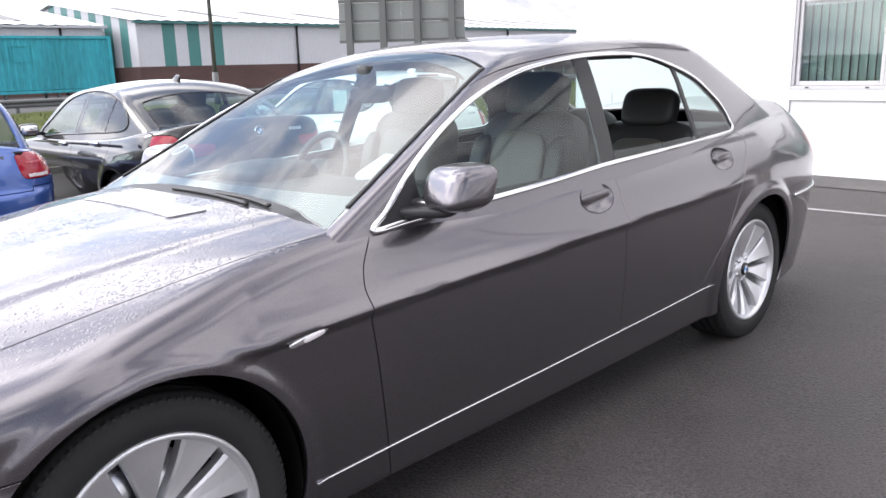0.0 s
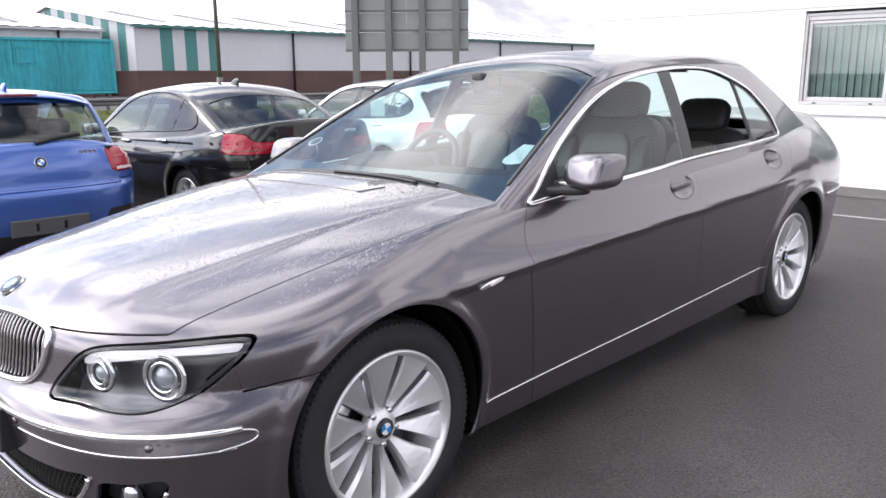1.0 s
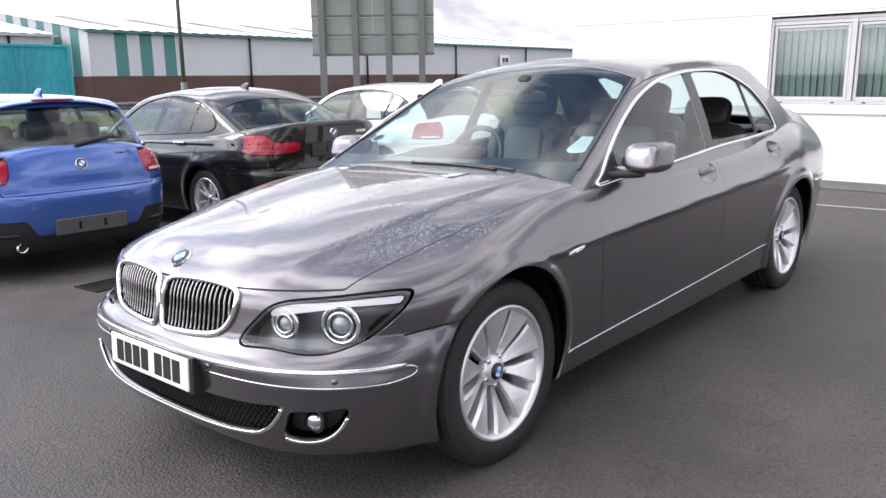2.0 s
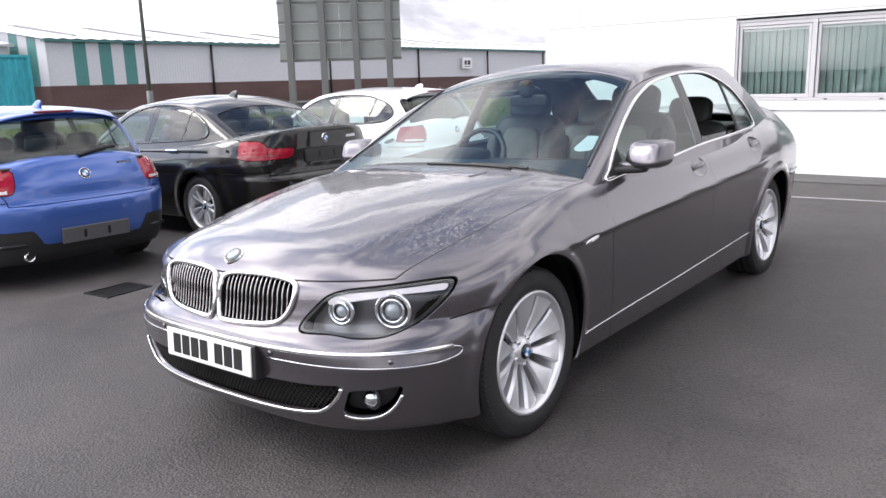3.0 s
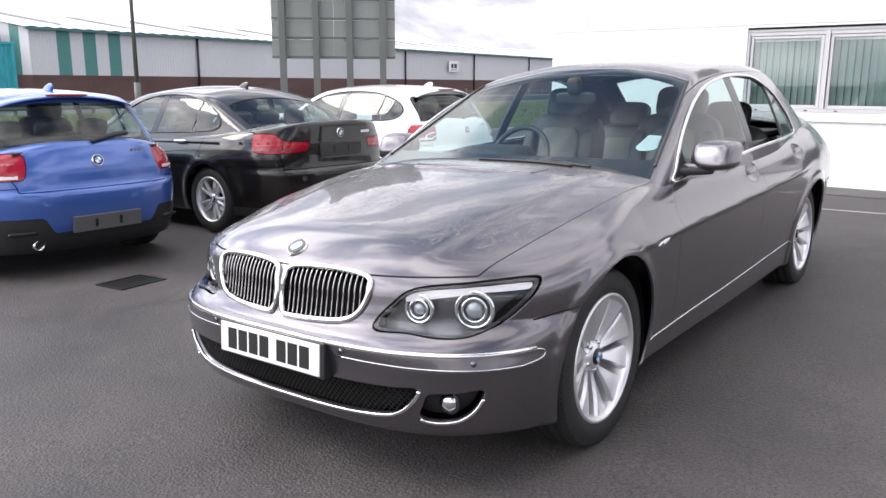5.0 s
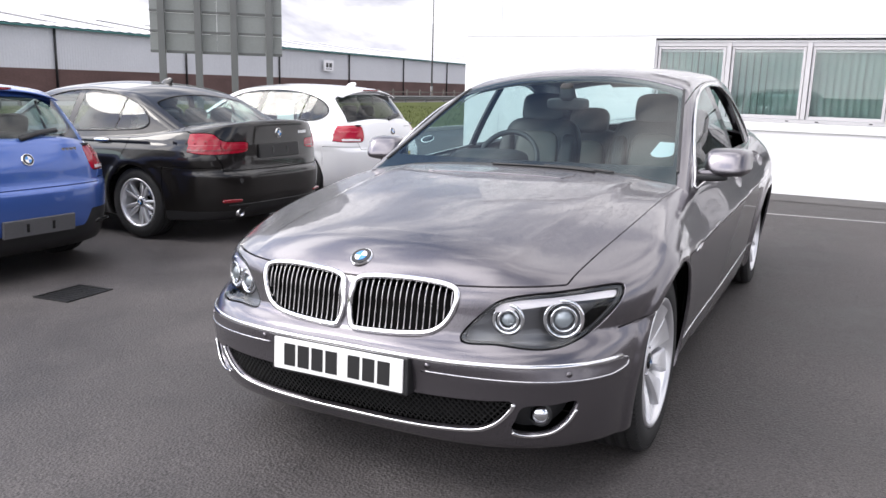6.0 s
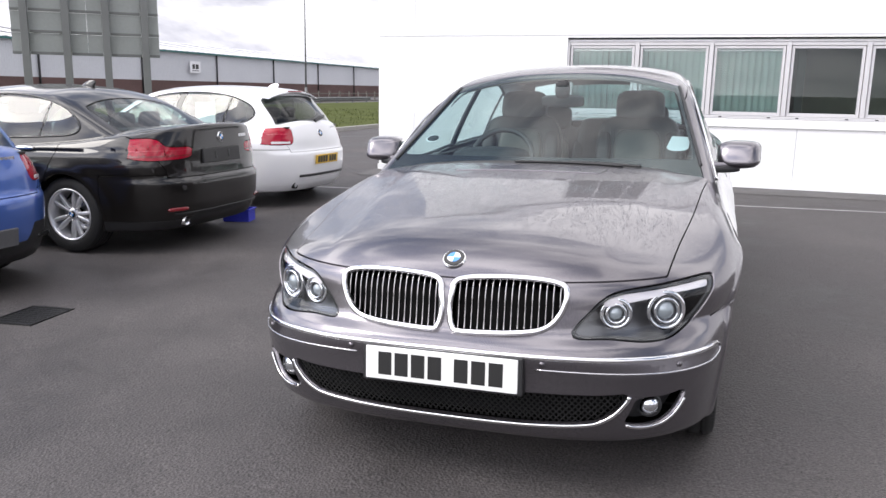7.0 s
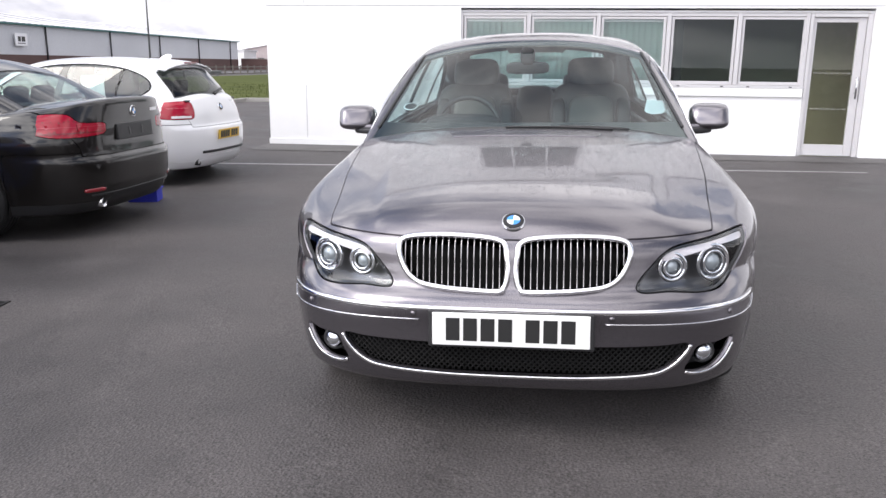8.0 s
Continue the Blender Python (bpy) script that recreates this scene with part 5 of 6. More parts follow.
        for name, s, owner in (("front_window", first, "front_door"), ("rear_side_window", second, "rear_door"), ("quarter_window", third, "rear_quarter")):
            ob = panel(name, s, SIDEGLASS, made[owner, key], "", 0)
            if ob:
                ob.visible_shadow = False
        q = np.stack([np.full(len(side_line), key * 1.4), side_line[:, 0], side_line[:, 1]], 1)
        p = onto(lambda x, y, z: np.minimum(cab_field(x, y, z), low(x, y, z)), q, (-key, 0, 0))
        part("window_trim", sweep(p, slope(cab_field, p), 0.008, 0.005, True, 6, 0.003), GLOSSBLACK, car)
        for name, y, z in (("front_door", 1.62, 0.865), ("rear_door", 2.42, 0.885)):
            p = onto(low, [(key * 1.3, y, z)], (-key, 0, 0))[0]
            part("door_handle", moved(pillow((0.035, 0.20, 0.034), 0.5, 10), Matrix.Translation(p + np.array((key * 0.010, 0, 0)))), paint_mat if trim == "sport" else CHROME if c is SALOON else paint_mat, made[name, key])
        mir = part("door_mirror", moved(pillow((0.19, 0.11, 0.13), 0.55, 12), Matrix.Translation((key * 0.95, 0.93, 0.985)) @ Matrix.Rotation(-key * 0.25, 4, "Z")), paint_mat, made["front_door", key])
        part("mirror_foot", moved(pillow((0.14, 0.07, 0.04), 0.6, 8), Matrix.Translation((key * 0.845, 0.90, 0.945))), PLASTIC, mir)
        part("mirror_glass", moved(pillow((0.16, 0.012, 0.10), 0.5, 8), Matrix.Translation((key * 0.955, 0.985, 0.985)) @ Matrix.Rotation(-key * 0.25, 4, "Z")), CHROME, mir)
    for yc in (0.0, c["base"]):
        for s in (1, -1):
            wheel(car, (s * (c["half"] - 0.155), yc, c["R"]), s, c["R"], c["rim"], c["wide"], "spokes", 0.2)
            lining = part("arch_lining", arch([(c["R"] + 0.045, s * 0.5), (c["R"] + 0.036, s * (c["half"] - 0.06))], -0.3, math.pi + 0.3), SHELL, car)
            lining.matrix_basis = Matrix.Translation((0, yc, c["R"]))
    # back end
    end_y = lambda x, z: onto(low, [(x, c["base"] + 1.4, z)], (0, -1, 0))[0]
    up = end_y(0.0, 0.86 if c is HATCH else 0.955)
    n = unit(slope(low, up[None]))[0]
    roundel(car, Vector(up + n * 0.006), n, 0.046)
    pl = end_y(0.0, 0.555 if c is HATCH and plate_kind else 0.395 if c is HATCH else 0.80)
    mm = Matrix.Translation(pl + np.array((0, 0.012, 0))) @ Matrix.Rotation(math.pi, 4, "Z") @ Matrix.Rotation(radians(6 if c is HATCH else -4), 4, "X")
    if plate_kind:
        plate(car, mm, PLATEYELLOW, "|||| |||")
    else:
        blank = part("plate_mount", moved(box(-0.28, 0.28, -0.006, 0.02, -0.062, 0.062, 0.006), mm), MOUNTGREY if c is HATCH else PLASTIC, car, "empty number plate mount", smooth=False)
        for u in (-0.10, 0.10):
            part("mount_slot", moved(box(u - 0.01, u + 0.01, -0.009, -0.004, -0.03, 0.03), mm), GLOSSBLACK, blank, smooth=False)
    for k in range(4):
        p = end_y(-0.42 + k * 0.036, 0.915 if c is HATCH else 0.955)
        part("model_bar", box(p[0] - 0.013, p[0] + 0.013, p[1] - 0.004, p[1] + 0.003, p[2] - 0.013, p[2] + 0.013), SATIN, car, smooth=False)
    for x in ((0.50,) if c is SALOON or trim == "sport" else (0.52,)):
        p = end_y(x, 0.26)
        pipe = part("exhaust", lathe([(0.030, -0.10), (0.036, -0.02), (0.038, 0.05), (0.033, 0.052), (0.030, 0.0), (0.0, -0.02)], 28), CHROME if trim != "plain" else PLASTIC, car, "chrome exhaust tip" if trim != "plain" else "dark exhaust tip")
        pipe.matrix_basis = Matrix.Translation((x, p[1] - 0.035, 0.262)) @ Matrix.Rotation(math.pi / 2, 4, "Z")
    for x in (0.60, -0.60) if trim != "plain" else ():
        p = end_y(x, 0.375 if c is SALOON else 0.36)
        part("rear_reflector", moved(pillow((0.20, 0.03, 0.032), 0.5, 8), Matrix.Translation(p) @ Matrix.Rotation(-0.35 * x / 0.6, 4, "Z")), REDDARK if c is SALOON else GLOSSBLACK, rb)
    top = onto(cab_field, [(0, 2.35 if c is SALOON else 2.75, 1.8)], (0, 0, -1))[0]
    fin = pillow((0.045, 0.15, 0.11), 0.95, 10)
    for v in fin.verts:
        if v.co.z > 0:
            v.co.y += v.co.z * 0.9
            v.co.x *= 1 - v.co.z * 10
    part("roof_aerial", moved(fin, Matrix.Translation(top)), paint_mat, car, "fin-shaped roof aerial")
    if c is HATCH:
        lip = onto(cab_field, [(x, 2.98 - 0.1 * x * x, 1.8) for x in np.linspace(-0.54, 0.54, 24)], (0, 0, -1))
        sp = part("roof_spoiler", sweep(lip + np.array((0, 0.040, -0.010)), np.tile((0, 0.25, 1.0), (24, 1)), 0.068, 0.010, False, 10), paint_mat, car, "roof spoiler over the rear window")
        part("brake_light", moved(pillow((0.34, 0.012, 0.02), 0.5, 8), Matrix.Translation(lip[12] + np.array((0, 0.110, -0.012)))), REDDARK, sp)
        w0 = onto(cab_field, [(0.0, 4.2, 1.00), (-0.18, 4.2, 1.035), (-0.36, 4.2, 1.05)], (0, -1, 0))
        part("rear_wiper", sweep(loop(w0, 14, False), np.tile((0, 1.0, 0.4), (len(loop(w0, 14, False)), 1)), 0.020, 0.012, False, 6, 0.012), PLASTIC, car, "black rear wiper")
    if trim == "plain":
        p = onto(low, [(u, c["base"] + 1.4, 0.375) for u in np.linspace(-0.62, 0.50, 20)], (0, -1, 0))
        part("bumper_trim", sweep(p, slope(low, p), 0.016, 0.006, False, 6, 0.003), PLASTIC, rb, "dark strip across the bumper")
    if c is SALOON:
        ys = np.linspace(-0.62, 0.62, 20)
        p = onto(low, [(u, c["base"] + 1.4, 0.335) for u in ys], (0, -1, 0))
        part("bumper_trim", sweep(p, slope(low, p), 0.008, 0.005, False, 6, 0.003), CHROME if trim == "chrome" else PLASTIC, rb)
    part("floor_pan", box(-0.7, 0.7, -0.4, c["base"] + 0.3, 0.20, 0.24), SHELL, car)
    part("dashboard", moved(pillow((1.3, 0.5, 0.3), 0.4, 10), Matrix.Translation((0, 0.98, 0.82))), DASH, car)
    for x in (0.36, -0.36):
        seat(car, x, 1.78, 16, 0.5)
    for x in (0.36, 0.0, -0.36):
        part("rear_headrest", moved(pillow((0.26, 0.10, 0.17), 0.5, 10), pose(x, 2.72, 1.08, -14)), LEATHERDARK, car)
    part("rear_bench", moved(pillow((1.25, 0.2, 0.6), 0.35, 12), pose(0, 2.62, 0.76, -18)), LEATHERDARK, car)
    rimw = part("steering_wheel", ring(0.18, 0.014, 36), DASH, car)
    rimw.matrix_basis = pose(-0.36, 1.28, 0.93, -26)
    part("parcel_shelf", box(-0.58, 0.58, 2.72, c["rear"][0] - 0.05, 0.93, 0.95), LEATHERDARK, car)
    if trim == "plain":
        part("window_card", box(0.645, 0.65, 2.08, 2.36, 0.98, 1.22), PAPER, car, "white sheet of paper behind the side window", smooth=False)
    return car


def parked_pose(x0, y0, turn=0):
    """Stands a car with its nose to -x, level with the fall of the ground."""
    z = float(ground_height(x0 + 1.3, y0))
    tilt = float(np.clip(1 - (y0 - 4.0) / 3.0, 0.3, 1))
    return Matrix.Translation((x0, y0, z - 0.022 * tilt * 1.3)) @ Matrix.Rotation(LEAN * tilt, 4, "Y") @ Matrix.Translation((3.3, 0, 0)) @ Matrix.Rotation(radians(turn), 4, "Z") @ Matrix.Translation((-3.3, 0, 0)) @ Matrix.Rotation(-math.pi / 2, 4, "Z")


# ---- ground ----
def ground_sheet():
    """One sheet from the yard out to the horizon: asphalt, verge, road and far land are laid on it."""
    def steps(dense, far):
        a = list(np.arange(-dense, dense + 0.01, 0.5))
        return [-2000, -800, -400, -200, -120, -80, -60, -45, -35] + [v for v in a] + [35, 45, 60, 80, 120, 200, 400, 800, 2000]
    xs, ys = steps(26, 2000), steps(26, 2000)
    pts = [(x, y, float(ground_height(x, y))) for x in xs for y in ys]
    m = len(ys)
    faces = [(i * m + j, (i + 1) * m + j, (i + 1) * m + j + 1, i * m + j + 1) for i in range(len(xs) - 1) for j in range(m - 1)]
    return tagged(part("ground", (pts, faces, None), ASPHALT), "dark damp asphalt yard with fine stone grain", "ground", kind="structure")


def lay(name, corners, lift, material, label, category, kind="structure", thick=0.0):
    """A flat patch on the ground, following its fall."""
    bm = bmesh.new()
    (xa, ya), (xb, yb), (xc, yc), (xd, yd) = corners
    n = max(2, int(max(math.dist(corners[0], corners[1]), math.dist(corners[1], corners[2])) / 2))
    n = min(n, 60)
    grid = []
    for i in range(n + 1):
        row = []
        for j in range(n + 1):
            u, v = i / n, j / n
            x = (xa * (1 - u) + xb * u) * (1 - v) + (xd * (1 - u) + xc * u) * v
            y = (ya * (1 - u) + yb * u) * (1 - v) + (yd * (1 - u) + yc * u) * v
            row.append(bm.verts.new((x, y, float(ground_height(x, y)) + lift)))
        grid.append(row)
    for i in range(n):
        for j in range(n):
            bm.faces.new((grid[i][j], grid[i + 1][j], grid[i + 1][j + 1], grid[i][j + 1]))
    return tagged(part(name, bm, material), label, category, kind=kind)


ground_sheet()
lay("white_line", [(-7, 6.52), (14, 6.50), (14, 6.56), (-7, 6.58)], 0.004, LINE, "worn pale painted line on the asphalt", "line")
PAVING = grain("worn_paving", (0.085, 0.080, 0.078), 0.75, 0, 18, 0.35, 0.3, 2.0)
lay("pavement", [(-4.25, 7.75), (14, 7.75), (14, 8.56), (-4.25, 8.56)], 0.005, PAVING, "strip of worn dark paving along the wall", "pavement")
lay("grass_verge", [(-9.8, -40), (-9.8, 21.5), (-29, 30), (-29, -40)], 0.05, TURF, "rough green grass verge", "grass", "structure")
lay("grass_verge", [(-9.8, 21.5), (3, 24.0), (0, 90), (-29, 90)], 0.05, TURF, "rough green grass verge", "grass", "structure")
lay("grass_verge", [(-9.8, 21.5), (-29, 90), (-29, 60), (-29, 30)], 0.05, TURF, "rough green grass verge", "grass", "structure")
for a, b in (((-9.7, -40), (-9.7, 21.4)), ((-9.7, 21.5), (3.0, 23.9))):
    d = Vector((b[0] - a[0], b[1] - a[1], 0))
    count = int(d.length / 0.915)
    kerb = thing("kerb", Matrix.Translation((a[0], a[1], 0)), "row of pale concrete kerb stones", "kerb", kind="structure")
    bm = box(0.004, 0.911, -0.0625, 0.0625, -0.15, 0.12, 0.012)
    me = bpy.data.meshes.new("kerb_stone")
    bm.to_mesh(me)
    bm.free()
    me.materials.append(CONCRETE)
    ang = math.atan2(d.y, d.x)
    for i in range(count):
        st = new("kerb_stone", me)
        st.parent = kerb
        x, y = d.x * i / count, d.y * i / count
        st.matrix_basis = Matrix.Translation((x, y, float(ground_height(a[0] + x, a[1] + y)))) @ Matrix.Rotation(ang, 4, "Z")


def grass_blades():
    rng = np.random.default_rng(5)
    pts, faces = [], []
    for _ in range(9000):
        y = rng.uniform(-4, 40)
        x = rng.uniform(-27, -10) if y < 21 else rng.uniform(-25, -2)
        if y > 21 and y < 21.8 + 0.19 * (x + 9.8):
            continue
        h, a, w = rng.uniform(0.05, 0.16), rng.uniform(0, 6.28), rng.uniform(0.008, 0.02)
        z = float(ground_height(x, y)) + 0.04
        k = len(pts)
        dx, dy = math.cos(a), math.sin(a)
        pts += [(x - dy * w, y + dx * w, z), (x + dy * w, y - dx * w, z), (x + dx * h * 0.5, y + dy * h * 0.5, z + h)]
        faces.append((k, k + 1, k + 2))
    return tagged(part("grass_tufts", (pts, faces, None), TURF, None, "", False), "short rough grass tufts on the verge", "grass", kind="stuff")


grass_blades()

# ---- the white building ----
WALL_Y, CORNER_X, EAST_X, TOP_Z = 8.56, -4.21, 15.0, 5.4
BASE_Z = 0.07
building = thing("showroom_building", Matrix.Translation((0, 0, 0)), "white clad flat-roofed building with a window band", "building", kind="structure")
WIN_L, WIN_TOP, WIN_LOW, DOOR_L, DOOR_R = -1.23, 2.10, 1.07, 3.66, 4.43
T = 0.25
part("wall_lower", box(WIN_L, DOOR_L, WALL_Y, WALL_Y + T, BASE_Z + 0.10, WIN_LOW - 0.07), WALL, building, "white wall below the windows", False)
part("wall_corner", box(CORNER_X, WIN_L - 0.004, WALL_Y - 0.03, WALL_Y + T, BASE_Z + 0.10, WIN_TOP + 0.0235), WALL, building, "", False)
part("wall_upper", box(CORNER_X, EAST_X, WALL_Y - 0.03, WALL_Y + T, WIN_TOP + 0.024, TOP_Z), WALL, building, "white upper wall", False)
part("wall_east", box(DOOR_R + 0.06, EAST_X, WALL_Y - 0.05, WALL_Y + T, BASE_Z + 0.02, WIN_TOP + 0.02), WALL, building, "", False)
part("wall_side", box(CORNER_X, CORNER_X + T, WALL_Y + T + 0.004, 24, BASE_Z, TOP_Z), WALL, building, "", False)
part("wall_back", box(CORNER_X + T, EAST_X, 23.7, 24, BASE_Z, TOP_Z), WALL, building, "", False)
part("roof", box(CORNER_X - 0.1, EAST_X + 0.1, WALL_Y - 0.1, 24.1, TOP_Z + 0.004, TOP_Z + 0.25, 0.02), ROOFSHEET, building, "flat roof", False)
part("base_flashing", box(CORNER_X - 0.015, DOOR_L - 0.01, WALL_Y - 0.05, WALL_Y + T - 0.01, BASE_Z - 0.05, BASE_Z + 0.096, 0.006), WALL, building, "white base flashing", False)
part("base_flashing", box(DOOR_R + 0.065, EAST_X, WALL_Y - 0.075, WALL_Y, BASE_Z - 0.06, BASE_Z + 0.10, 0.006), WALL, building, "", False)
part("window_apron", box(WIN_L - 0.12, DOOR_L - 0.01, WALL_Y - 0.035, WALL_Y - 0.004, WIN_LOW - 0.16, WIN_LOW - 0.045, 0.006), WALL, building, "projecting white sill panel", False)
SEAM = grain("panel_seam", (0.50, 0.50, 0.51), 0.6, 0, 20, 0.1, 0)
for x in (-3.61, 8.5, 12.0):
    part("panel_joint", box(x - 0.006, x + 0.006, WALL_Y - 0.034, WALL_Y - 0.0305, WIN_TOP + 0.08, TOP_Z - 0.05), SEAM, building, "", False)
    if x < 0:
        part("panel_joint", box(1.944, 1.956, WALL_Y - 0.003, WALL_Y - 0.0005, BASE_Z + 0.12, WIN_LOW - 0.17), SEAM, building, "", False)
        part("panel_joint", box(x - 0.006, x + 0.006, WALL_Y - 0.033, WALL_Y - 0.0305, BASE_Z + 0.12, WIN_LOW - 0.08), SEAM, building, "", False)
for z in (2.16, 4.2):
    part("panel_joint", box(CORNER_X + 0.01, EAST_X, WALL_Y - 0.036, WALL_Y - 0.0305, z - 0.006, z + 0.006), SEAM, building, "", False)
part("window_head", box(WIN_L - 0.02, DOOR_R + 0.06, WALL_Y - 0.004, WALL_Y + 0.10, WIN_TOP - 0.035, WIN_TOP - 0.004), SEAM, building, "grey shadow gap over the windows", False)

band = thing("window_band", Matrix.Translation((0, WALL_Y, 0)), "band of five office windows in pale frames", "window", kind="structure")
EDGES = (WIN_L, -0.24, 0.76, 1.75, 2.72, DOOR_L)
part("window_sill", box(WIN_L - 0.02, DOOR_L, -0.025, 0.12, WIN_LOW - 0.042, WIN_LOW, 0.006), FRAME, band, "", False)
part("head_frame", box(WIN_L, DOOR_L, 0.004, 0.10, WIN_TOP - 0.085, WIN_TOP - 0.037, 0.004), FRAME, band, "", False)
for i in range(5):
    l, r = EDGES[i], EDGES[i + 1]
    part("mullion", box(l - 0.030, l + 0.030, -0.012, 0.10, WIN_LOW + 0.003, WIN_TOP - 0.038, 0.006), FRAME, band, "", False)
    sash = part("window_frame", joined(box(l + 0.038, l + 0.075, 0.01, 0.06, WIN_LOW + 0.004, WIN_TOP - 0.09, 0.004), box(r - 0.075, r - 0.038, 0.01, 0.06, WIN_LOW + 0.004, WIN_TOP - 0.09, 0.004),
                                       box(l + 0.076, r - 0.076, 0.012, 0.058, WIN_LOW + 0.004, WIN_LOW + 0.05, 0.004), box(l + 0.076, r - 0.076, 0.012, 0.058, WIN_TOP - 0.125, WIN_TOP - 0.09, 0.004)), FRAME, band, "", False)
    pane = part("pane", box(l + 0.07, r - 0.07, 0.032, 0.038, WIN_LOW + 0.045, WIN_TOP - 0.12), glazing("office_glass_%d" % i, (0.93, 0.98, 0.97) if i < 3 else (0.50, 0.56, 0.55), 0.0, 1.5), sash, "", False)
    pane.visible_shadow = False
    for s in (l + 0.18, r - 0.18):
        part("drain_cap", box(s - 0.02, s + 0.02, -0.030, -0.022, WIN_LOW - 0.026, WIN_LOW - 0.012), PLASTIC, band, "", False)
part("mullion", box(DOOR_L - 0.05, DOOR_L - 0.004, -0.012, 0.10, WIN_LOW + 0.003, WIN_TOP - 0.038, 0.006), FRAME, band, "", False)
for i in range(3):
    l, r = EDGES[i] + 0.06, EDGES[i + 1] - 0.06
    blind = thing("vertical_blind", Matrix.Translation((0, WALL_Y + 0.088, 0)), "pale teal vertical blind hanging behind the window", "blind", "window blinds")
    part("head_rail", box(l, r, -0.03, 0.03, WIN_TOP - 0.16, WIN_TOP - 0.12), FRAME, blind, "", False)
    count = 10
    rng = random.Random(i + 3)
    for k in range(count):
        x = l + (r - l) * (k + 0.5) / count
        bm = bmesh.new()
        ang = radians(-24 + rng.uniform(-7, 7))
        half = (r - l) / count * 0.56
        a = [bm.verts.new((math.cos(ang) * half * u, math.sin(ang) * half * u + 0.010 * (1 - u * u), z)) for z in (WIN_LOW - 0.02, WIN_TOP - 0.16) for u in (-1, -0.5, 0, 0.5, 1)]
        for q in range(4):
            bm.faces.new((a[q], a[q + 1], a[q + 6], a[q + 5]))
        bmesh.ops.solidify(bm, geom=bm.faces[:], thickness=0.002)
        part("slat", moved(bm, Matrix.Translation((x, 0, 0))), SLAT, blind)
upper = thing("window_2", Matrix.Translation((0, WALL_Y - 0.03, 0)), "dark glazed upper window in a pale frame", "window", kind="structure")
for u0, u1, w0, w1 in ((-1.2, 0.7, 3.85, 3.92), (-1.2, 0.7, 5.08, 5.15), (-1.2, -1.13, 3.924, 5.076), (0.63, 0.7, 3.924, 5.076), (-0.57, -0.52, 3.924, 5.076), (0.03, 0.08, 3.924, 5.076)):
    part("window_frame", box(u0, u1, -0.03, -0.002, w0, w1, 0.004), FRAME, upper, "", False)
for u0, u1 in ((-1.128, -0.572), (-0.518, 0.028), (0.082, 0.628)):
    part("pane", box(u0, u1, -0.014, -0.004, 3.926, 5.074), GLOSSBLACK, upper, "", False)
# rooms behind
# Added pale wall close behind the glass, to make the inside look lit.
BACKING = grain("beige_backing", (0.62, 0.59, 0.46), 0.8, 0, 12, 0.12, 0.0)
part("backing_wall", box(2.05, 5.15, WALL_Y + 1.5, WALL_Y + 1.6, 0.08, 2.69), BACKING, building, "", False)
part("room_floor", box(CORNER_X + T, EAST_X - 0.3, WALL_Y + T + 0.01, 13.5, 0.02, 0.07), CONCRETE, building, "", False)
part("room_ceiling", box(CORNER_X + T, EAST_X - 0.3, WALL_Y + T + 0.01, 13.5, 2.7, 2.75), CLOTH, building, "", False)
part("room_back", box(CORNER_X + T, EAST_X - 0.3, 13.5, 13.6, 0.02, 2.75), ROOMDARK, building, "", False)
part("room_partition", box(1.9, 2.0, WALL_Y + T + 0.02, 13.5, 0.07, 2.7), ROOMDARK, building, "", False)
part("room_partition", box(5.2, 5.3, WALL_Y + T + 0.02, 13.5, 0.07, 2.7), CLOTH, building, "", False)

door = thing("door_1", Matrix.Translation((0, WALL_Y, 0)), "glazed pale metal entrance door with a lever handle", "door", kind="structure")
dz0, dz1 = BASE_Z + 0.01, WIN_TOP - 0.04
part("door_jamb", box(DOOR_L + 0.002, DOOR_L + 0.05, -0.01, 0.12, dz0, dz1, 0.005), FRAME, door, "", False)
part("door_jamb", box(DOOR_R - 0.01, DOOR_R + 0.055, -0.01, 0.12, dz0, dz1, 0.005), FRAME, door, "", False)
part("door_head", box(DOOR_L + 0.052, DOOR_R - 0.012, -0.008, 0.12, dz1 - 0.05, dz1, 0.004), FRAME, door, "", False)
leaf = part("door_leaf", joined(box(DOOR_L + 0.055, DOOR_L + 0.10, 0.02, 0.07, dz0 + 0.01, dz1 - 0.054, 0.004), box(DOOR_R - 0.12, DOOR_R - 0.016, 0.02, 0.07, dz0 + 0.01, dz1 - 0.054, 0.004),
                                box(DOOR_L + 0.101, DOOR_R - 0.121, 0.022, 0.068, dz0 + 0.01, dz0 + 0.17, 0.004), box(DOOR_L + 0.101, DOOR_R - 0.121, 0.022, 0.068, dz1 - 0.12, dz1 - 0.056, 0.004)), FRAME, door, "", False)
dp = part("pane", box(DOOR_L + 0.095, DOOR_R - 0.115, 0.042, 0.050, dz0 + 0.16, dz1 - 0.11), glazing("door_glass", (0.88, 0.89, 0.82), 0.0, 1.5), leaf, "", False)
dp.visible_shadow = False
part("door_handle", joined(rod((DOOR_R - 0.07, 0.015, 0.98), (DOOR_R - 0.07, -0.04, 0.98), 0.010), rod((DOOR_R - 0.07, -0.04, 0.90), (DOOR_R - 0.07, -0.04, 1.20), 0.014)), SATIN, leaf, "bright pull handle")
for z in (0.75, 1.25):
    for k in range(7):
        part("safety_mark", box(DOOR_L + 0.13 + k * 0.075, DOOR_L + 0.18 + k * 0.075, 0.0405, 0.0415, z, z + 0.006), FRAME, leaf, "", False)
